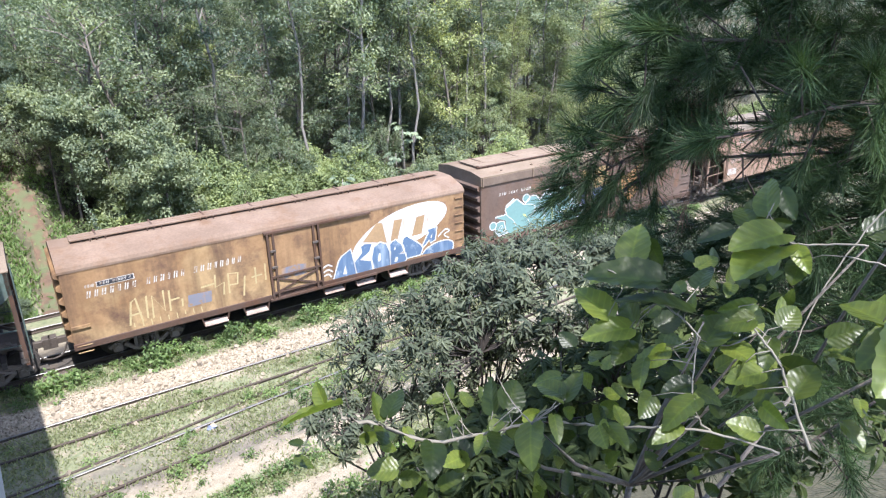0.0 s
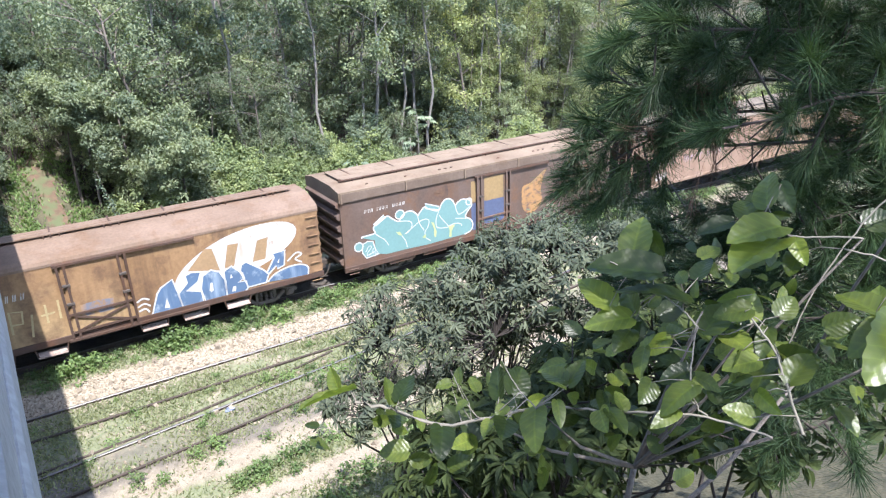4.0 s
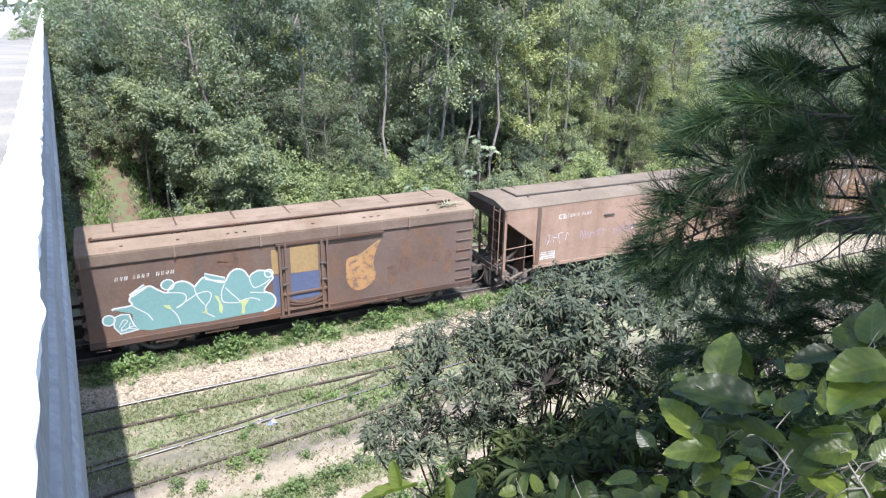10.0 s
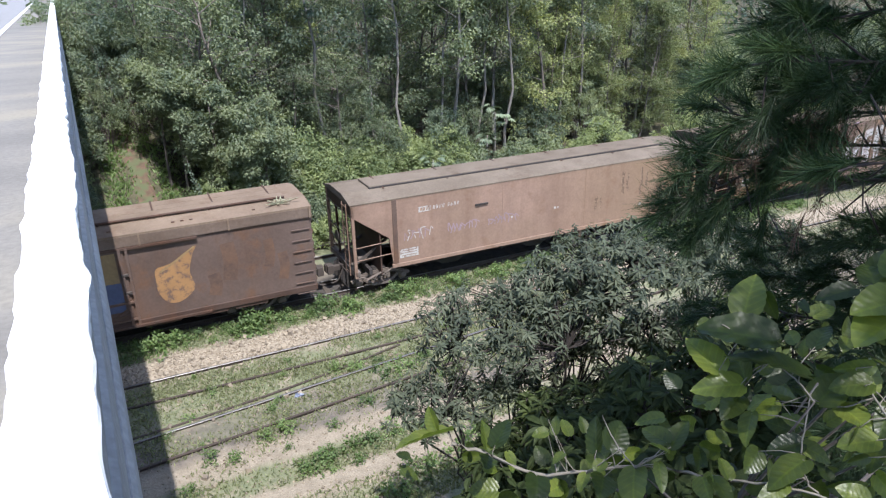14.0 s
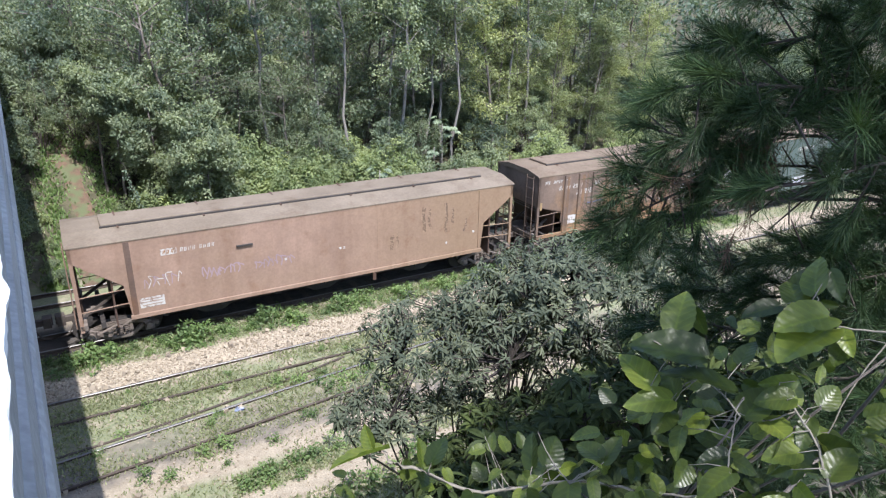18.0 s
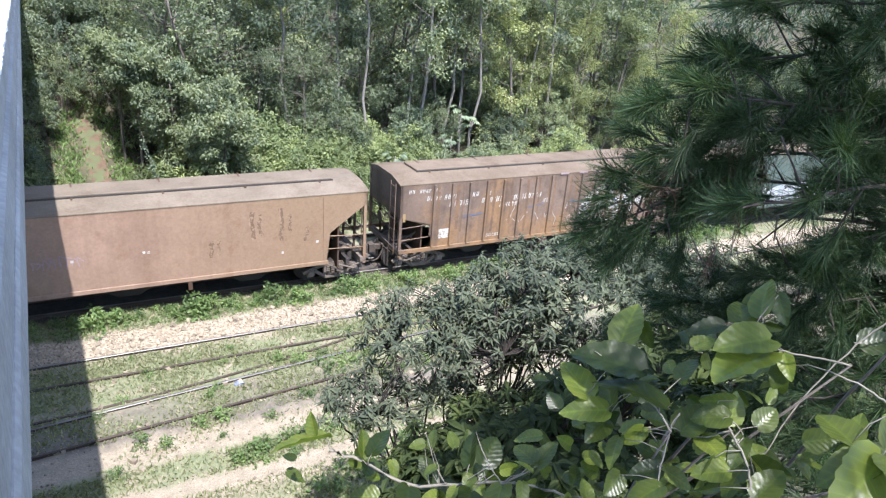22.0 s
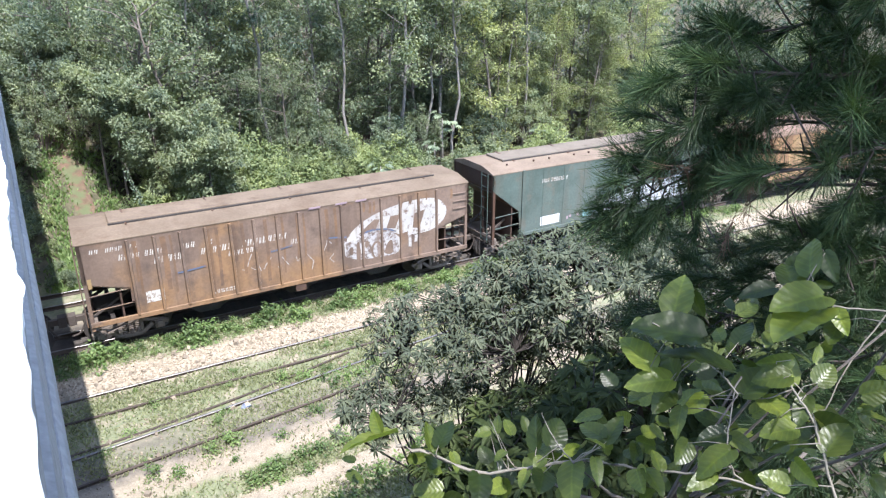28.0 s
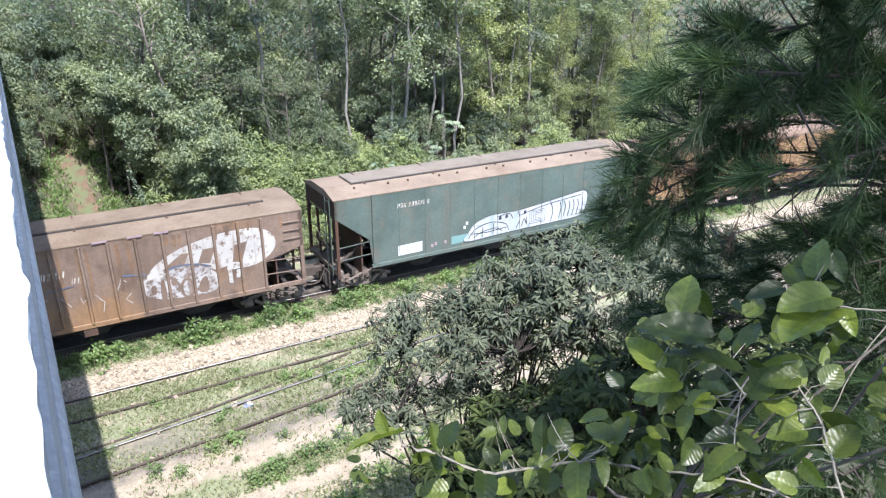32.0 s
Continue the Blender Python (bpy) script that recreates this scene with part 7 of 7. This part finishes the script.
    # low bough b
    sprig([(1.34, 1.38, 8.89), (1.33, 1.43, 8.92), (1.32, 1.47, 8.96), (1.32, 1.50, 8.99)], 0.0022, [(1.43, 1.36, 8.95, 1.42, 1.46, 8.95, 20), (1.39, 1.32, 8.96, 1.36, 1.37, 8.98, 60), (1.43, 1.35, 8.94, 1.52, 1.38, 9.00, -25), (1.36, 1.32, 8.94, 1.32, 1.25, 8.91, -15), (1.46, 1.26, 8.90, 1.40, 1.18, 8.90, 30), (1.27, 1.42, 8.86, 1.20, 1.35, 8.87, -20), (1.26, 1.48, 8.83, 1.20, 1.44, 8.82, 20), (1.51, 1.22, 8.90, 1.54, 1.28, 8.93, 30), (1.46, 1.23, 8.92, 1.43, 1.13, 8.92, -30)])
    # twig left
    sprig([(1.23, 1.50, 8.84), (1.22, 1.54, 8.87), (1.22, 1.58, 8.91), (1.22, 1.61, 8.94)], 0.0018, [])
    # twig upright
    sprig([(1.69, 1.09, 8.88), (1.68, 1.12, 8.90), (1.70, 1.16, 8.95), (1.74, 1.19, 9.03), (1.77, 1.21, 9.08), (1.79, 1.21, 9.11)], 0.0030, [(1.73, 1.18, 8.96, 1.64, 1.23, 8.93, 10), (1.69, 1.14, 8.95, 1.55, 1.15, 8.93, 40), (1.63, 1.14, 8.90, 1.52, 1.14, 8.89, 0), (1.78, 1.31, 9.00, 1.72, 1.33, 8.93, -30), (1.70, 1.32, 8.98, 1.61, 1.27, 8.93, 40), (1.80, 1.24, 8.95, 1.82, 1.32, 8.96, 0), (1.79, 1.29, 8.99, 1.74, 1.35, 8.98, 50), (1.64, 1.24, 8.93, 1.56, 1.21, 8.90, -30), (1.81, 1.21, 9.04, 1.94, 1.22, 9.11, -20)])
    # twig fork
    sprig([(1.67, 1.12, 8.91), (1.66, 1.16, 8.93), (1.64, 1.17, 8.91)], 0.0020, [])
    # upper spray
    sprig([(2.13, 0.99, 9.31), (2.09, 1.07, 9.30), (2.06, 1.13, 9.29), (2.04, 1.18, 9.30), (2.03, 1.22, 9.32)], 0.0032, [(1.99, 1.28, 9.31, 1.88, 1.33, 9.29, 10), (2.03, 1.25, 9.31, 2.12, 1.35, 9.37, -10), (2.03, 1.16, 9.32, 1.84, 1.21, 9.31, 15), (2.01, 1.15, 9.29, 1.78, 1.15, 9.26, 35), (2.05, 1.20, 9.34, 2.09, 1.16, 9.33, 60), (2.07, 1.23, 9.35, 2.15, 1.31, 9.45, -50), (2.12, 1.23, 9.41, 2.09, 1.16, 9.34, 30), (2.04, 1.21, 9.27, 1.97, 1.12, 9.24, -30), (2.09, 1.15, 9.27, 2.05, 1.08, 9.22, 20)])
    # big dull spray
    sprig([(1.69, 1.15, 9.12), (1.69, 1.20, 9.15), (1.67, 1.25, 9.18), (1.65, 1.33, 9.22), (1.61, 1.39, 9.25)], 0.0026, [(1.69, 1.28, 9.23, 1.54, 1.44, 9.25, 32), (1.69, 1.18, 9.18, 1.57, 1.34, 9.25, 55), (1.57, 1.34, 9.14, 1.56, 1.47, 9.20, 20), (1.61, 1.29, 9.13, 1.65, 1.38, 9.18, -45), (1.60, 1.29, 9.12, 1.47, 1.35, 9.13, 10), (1.67, 1.30, 9.13, 1.73, 1.30, 9.15, 0), (1.76, 1.44, 9.21, 1.87, 1.51, 9.33, -20), (1.85, 1.45, 9.26, 1.83, 1.39, 9.20, 40), (1.81, 1.25, 9.19, 1.89, 1.28, 9.25, -30), (1.62, 1.31, 9.07, 1.52, 1.28, 9.04, 0)])
    # fork bough
    sprig([(1.84, 0.91, 8.86), (1.88, 1.00, 8.96), (1.90, 1.05, 9.02), (1.90, 1.12, 9.08), (1.89, 1.18, 9.11)], 0.0042, [(1.91, 1.14, 9.11, 1.82, 1.21, 9.09, 15), (1.98, 1.18, 9.12, 1.90, 1.25, 9.09, -30), (1.94, 1.10, 9.06, 1.84, 1.06, 9.01, 20), (1.84, 1.06, 9.01, 1.74, 1.11, 9.00, 30), (1.80, 1.05, 8.98, 1.76, 1.08, 8.95, -20), (1.84, 1.11, 9.02, 1.75, 1.06, 8.96, -60), (1.75, 1.00, 8.90, 1.69, 1.06, 8.93, 10), (1.75, 1.10, 8.89, 1.76, 1.15, 8.91, 20), (1.79, 1.02, 8.95, 1.74, 0.93, 8.95, 60), (1.88, 0.99, 8.96, 2.00, 1.00, 9.02, -20), (1.92, 1.00, 8.96, 1.85, 1.06, 8.96, 40), (2.00, 1.11, 9.07, 2.08, 1.11, 9.12, 0)])
    # fork side
    sprig([(1.92, 1.13, 9.07), (1.86, 1.18, 9.03), (1.83, 1.24, 9.04), (1.78, 1.29, 9.00)], 0.0026, [(1.88, 1.19, 9.02, 1.86, 1.08, 9.02, -20), (1.89, 1.23, 9.03, 1.92, 1.32, 9.05, 30)])
    # crossing stem
    sprig([(2.18, 0.72, 9.18), (2.18, 0.78, 9.20), (2.17, 0.89, 9.24), (2.15, 0.95, 9.26), (2.12, 1.03, 9.27)], 0.0040, [(2.06, 0.89, 9.15, 2.12, 1.04, 9.15, 5), (2.10, 0.90, 9.13, 2.18, 0.96, 9.19, -50), (2.17, 0.86, 9.12, 2.28, 0.91, 9.20, 30), (2.07, 0.84, 9.14, 1.90, 0.88, 9.11, 20), (2.08, 0.83, 9.15, 1.83, 0.76, 9.11, -10), (2.08, 0.81, 9.16, 1.96, 0.68, 9.18, 15), (2.15, 0.81, 9.17, 2.06, 0.69, 9.16, -30), (2.11, 1.14, 9.23, 2.03, 1.12, 9.18, 30)])
    # tall stem
    sprig([(2.42, 0.95, 9.50), (2.39, 0.99, 9.44), (2.34, 1.04, 9.36), (2.30, 1.07, 9.29), (2.18, 1.11, 9.11), (2.06, 1.11, 8.92)], 0.0032, [(2.38, 1.10, 9.26, 2.48, 1.05, 9.29, 0), (2.01, 1.10, 8.94, 2.03, 0.98, 8.98, 30), (2.07, 1.13, 8.95, 1.99, 0.99, 8.93, -20), (2.01, 1.12, 8.92, 1.89, 1.10, 8.87, 40)])
    # dry fork
    sprig([(1.97, 1.06, 8.95), (1.99, 1.14, 9.03), (1.98, 1.18, 9.05), (1.95, 1.21, 9.03), (1.89, 1.26, 9.00)], 0.0020, [(2.01, 1.20, 9.02, 2.10, 1.25, 9.09, 30)])
    part("main_stem", tube(links, "main_stem", M_BARK, 5), None, vine)


build_pine()
ros = [lance_rosette(400 + k, 11, 0.115, 0.034, L_SHRUB) for k in range(5)]
build_shrub(41, (5.3, 7.9, 0.7), [((4.7, 7.5, 5.4), (1.3, 1.2, 0.85)), ((5.7, 7.2, 5.75), (1.2, 1.1, 0.75)), ((6.6, 7.1, 6.15), (1.6, 1.3, 0.7)), ((3.7, 7.3, 4.75), (0.95, 0.8, 0.42)), ((8.1, 6.3, 6.25), (1.3, 1.1, 0.7)), ((7.0, 6.0, 5.4), (0.7, 0.6, 0.5)), ((5.3, 7.5, 4.3), (0.8, 0.7, 0.5)), ((5.7, 7.2, 3.7), (0.9, 0.7, 0.6)), ((6.8, 7.3, 4.6), (0.95, 0.7, 0.5)), ((7.5, 7.1, 4.9), (0.8, 0.6, 0.5)), ((6.7, 7.4, 3.7), (1.1, 0.7, 0.55)), ((6.0, 7.5, 5.0), (0.8, 0.6, 0.4))], 1900, ros, "tall grey-green shrub with drooping lance-shaped leaves above the dirt track", 0.45, 0.65)
ros2 = [lance_rosette(420 + k, 20, 0.15, 0.052, leafy("leaf_undergrowth", (0.022, 0.034, 0.010), (0.052, 0.070, 0.020), 0.7, 0.2)) for k in range(4)]
for k, (base, lobes, n) in enumerate((((4.2, 5.4, 2.2), [((4.3, 5.6, 4.75), (1.25, 0.9, 0.75)), ((5.2, 5.3, 5.1), (1.1, 0.8, 0.75)), ((3.6, 5.0, 4.7), (0.75, 0.7, 0.6)), ((4.2, 4.7, 5.3), (1.0, 0.8, 0.6))], 330), ((6.2, 4.8, 2.5), [((6.2, 4.9, 5.2), (1.6, 1.1, 0.9)), ((5.6, 5.6, 4.3), (1.3, 0.9, 0.7))], 190), ((3.0, 3.4, 3.4), [((3.0, 3.5, 6.1), (1.0, 0.9, 0.9))], 90), ((8.5, 6.0, 1.8), [((8.5, 6.0, 5.0), (1.6, 1.3, 1.2))], 90), ((4.4, 3.2, 3.4), [((4.5, 3.7, 6.3), (1.2, 0.9, 0.9))], 90), ((5.4, 2.6, 3.2), [((5.4, 2.7, 6.7), (1.3, 1.0, 0.8))], 100), ((6.6, 4.0, 2.6), [((6.5, 4.3, 6.2), (1.3, 1.1, 0.8))], 100), ((7.5, 2.2, 3.2), [((7.4, 2.6, 6.8), (1.6, 1.4, 1.2))], 100))):
    build_shrub(60 + k, base, lobes, n, ros2, "dark green undergrowth shrub on the bank below the bridge")
build_vine()

# ---- small growth and stones on the yard ----
def patch(x, v, k=0.0):
    return noise.noise(Vector((x * 0.55, v * 0.9, 20.0 + k)))


def build_cover():
    rng, rnd = np.random.default_rng(3), random.Random(3)
    # grass: single blades
    p = []
    while len(p) < 62000:
        x, v = rnd.uniform(-3, 34) if rnd.random() < 0.3 else rnd.uniform(-2, 14), rnd.uniform(10.6, 20.8)
        dens = 0.0
        if 15.9 < v < 18.0:
            dens = 0.68 + 0.9 * patch(x, v)
        elif 12.4 < v < 13.15:
            dens = 0.75 + patch(x, v)
        elif 10.6 < v < 11.9:
            dens = 0.7 + patch(x, v)
        elif 13.15 < v < 14.3:
            dens = 0.02 + 0.8 * patch(x, v)
        elif 14.3 <= v < 15.9:
            dens = 0.36 + 1.1 * patch(x, v)
        elif v > 19.4:
            dens = 0.55
        if rnd.random() < dens:
            y = v - 0.028 * x
            p.append((x, y, height(x, y) - 0.01))
    p = np.array(p)
    n = len(p)
    way = np.stack([rng.normal(0, 0.9, n), rng.normal(0, 0.9, n), np.ones(n)], -1)
    up = rng.normal(size=(n, 3)) + np.array([0, -1.0, 0.4])
    thing("grass", "short yellowish grass growing between the rails", "grass", kind="stuff", data=leaves("grass", p, way, up, rng.uniform(0.05, 0.16, n), rng.uniform(0.016, 0.04, n), L_GRASS))
    # low leafy weeds, thickest along the train
    shapes = [make_weed(500 + k) for k in range(5)]
    spots = []
    for k in range(46):
        x = -1.5 + k * 0.6 + rnd.uniform(-0.15, 0.15)
        spots.append((x, 19.62 + rnd.gauss(0, 0.1), rnd.uniform(0.4, 0.75) * max(0.35, 1.0 + 1.5 * patch(x * 1.8, 3.0))))
    for k in range(110):
        x = -2.0 + k * 0.28 + rnd.uniform(-0.12, 0.12)
        spots.append((x, 20.0 + rnd.gauss(0, 0.13), rnd.uniform(0.65, 1.0) * max(0.3, 1.0 + 1.8 * patch(x * 1.5, 5.0))))
    for k in range(65):
        x = -2.0 + k * 0.48 + rnd.uniform(-0.15, 0.15)
        spots.append((x, 20.42 + rnd.gauss(0, 0.13), rnd.uniform(0.5, 0.85)))
    for x, v, s in ((4.9, 16.3, 0.8), (5.4, 16.2, 0.9), (5.9, 15.55, 1.0), (6.4, 15.5, 1.1), (6.9, 15.6, 0.9), (7.4, 15.75, 0.8), (2.4, 14.1, 0.8), (2.9, 14.3, 0.9), (3.4, 12.8, 1.0), (4.1, 12.95, 1.0), (4.6, 13.0, 0.9), (3.0, 12.6, 0.9), (5.2, 13.1, 1.0), (5.9, 12.9, 1.1), (6.5, 12.0, 1.0), (7.0, 12.2, 1.0), (5.0, 11.4, 1.2), (5.6, 11.5, 1.2), (6.2, 11.2, 1.3), (4.4, 11.0, 1.2), (3.8, 17.4, 0.5), (8.8, 17.2, 0.6), (6.6, 17.5, 0.5), (1.6, 16.8, 0.6), (0.9, 15.8, 0.6)):
        spots.append((x, v, s))
    for k in range(62):
        x, v = rnd.uniform(-1, 14), rnd.choice((rnd.uniform(15.4, 17.9), rnd.uniform(12.4, 13.3), rnd.uniform(13.6, 15.4)))
        if patch(x, v) > -0.1:
            spots.append((x, v, rnd.uniform(0.35, 0.8)))
    for x, v, s in spots:
        y = v - 0.028 * x
        t = thing("weed", "low leafy green weed on the gravel", "weed", "weeds along the tracks")
        stem, leaf = shapes[rnd.randrange(5)]
        part("stem", stem, None, t), part("foliage", leaf, None, t)
        t.matrix_basis = pose(x, y, height(x, y) - 0.02, 0, 0, rnd.uniform(0, 360)) @ Matrix.Scale(s, 4)
    # loose stones of the ballast
    verts, faces = [], []
    cube = [(-1, -1, -1), (1, -1, -1), (1, 1, -1), (-1, 1, -1), (-1, -1, 1), (1, -1, 1), (1, 1, 1), (-1, 1, 1)]
    fc = [(0, 3, 2, 1), (4, 5, 6, 7), (0, 1, 5, 4), (1, 2, 6, 5), (2, 3, 7, 6), (3, 0, 4, 7)]
    for k in range(12500):
        near = rnd.random()
        x = rnd.uniform(-2, 16) if near < 0.8 else rnd.uniform(16, 40)
        v = rnd.uniform(18.1, 19.6) if rnd.random() < 0.66 else rnd.uniform(11, 18)
        y = v - 0.028 * x
        s = rnd.uniform(0.01, 0.026) if rnd.random() < 0.97 else rnd.uniform(0.04, 0.07)
        m = pose(x, y, height(x, y) + s * 0.3, rnd.uniform(0, 360), rnd.uniform(0, 360), rnd.uniform(0, 360))
        o = len(verts)
        for c in cube:
            q = m @ Vector((c[0] * s * rnd.uniform(0.6, 1.2), c[1] * s * rnd.uniform(0.6, 1.2), c[2] * s * rnd.uniform(0.5, 0.9)))
            verts.append(tuple(q))
        faces += [tuple(o + i for i in f) for f in fc]
    m, nt, b = mat("ballast_stone", 0.9)
    nt.links.new(ramp(nt, nt.nodes.new("ShaderNodeNewGeometry").outputs["Random Per Island"], [(0.0, (0.15, 0.122, 0.090)), (0.6, (0.225, 0.187, 0.134)), (1.0, (0.285, 0.24, 0.174))]), b.inputs["Base Color"])
    thing("ballast", "pale beige crushed stone beside the rails", "gravel", kind="stuff", data=raw("ballast", verts, faces, m))
    # litter
    bm = bmesh.new()
    for k in range(7):
        p0 = Vector((rnd.gauss(0, 0.12), rnd.gauss(0, 0.07), 0.03 + 0.02 * rnd.random()))
        bmesh.ops.create_grid(bm, x_segments=2, y_segments=2, size=0.07, matrix=Matrix.Translation(p0) @ Euler((rnd.gauss(0, 0.5), rnd.gauss(0, 0.5), rnd.uniform(0, 3))).to_matrix().to_4x4())
    for v in bm.verts:
        v.co.z = max(0.004, v.co.z + rnd.gauss(0, 0.012))
    t = thing("plastic_litter", "crumpled pale blue plastic litter beside the rail", "litter", data=meshed(bm, "plastic_litter", plain("blue_plastic", (0.14, 0.165, 0.235), 0.4)))
    t.matrix_basis = pose(3.65, 15.5, 0.02) @ Matrix.Scale(0.7, 4)


def make_weed(seed):
    rng, rnd = np.random.default_rng(seed), random.Random(seed)
    c = np.array([(rnd.gauss(0, 0.14), rnd.gauss(0, 0.14), 0.05 + 0.3 * rnd.random() ** 1.3) for _ in range(16)])
    stems = tube([[((0, 0, -0.03), 0.008), ((0.02, 0.01, 0.12), 0.006), ((0.03, -0.02, 0.3), 0.003)]], "stem", L_WEED, 4)
    return stems, leaves("foliage", *crown_leaves(rng, c, 11, 0.09, 0.085, 0.05), L_WEED)


build_cover()


# seconds, metres that the train has rolled
ROLL = [(0, 0.0), (3.5, -5.55), (5.5, -8.70), (9, -14.14), (13, -20.54), (15.5, -24.58), (17.5, -27.74), (19, -30.12), (25.5, -40.35), (27.5, -43.56), (32, -50.62)]


def rolled(t):
    return float(np.interp(t, [a for a, _ in ROLL], [b for _, b in ROLL]))


def motions():
    times = [0.0] + [0.5 * k for k in range(1, 64)] + [32.0]
    for wagon, at in train:
        walk(wagon, [(t, pose(at + rolled(t), line_y(at + rolled(t), TRACK_Y), 0, 0, 0, SKEW)) for t in times])
    steps = [0.4 * k for k in range(81)]
    for w in wheelsets:
        x, y, z = w.matrix_basis.translation
        walk(w, [(t, pose(x, y, z, 0, math.degrees(rolled(t) / 0.42), 0)) for t in steps])


motions()
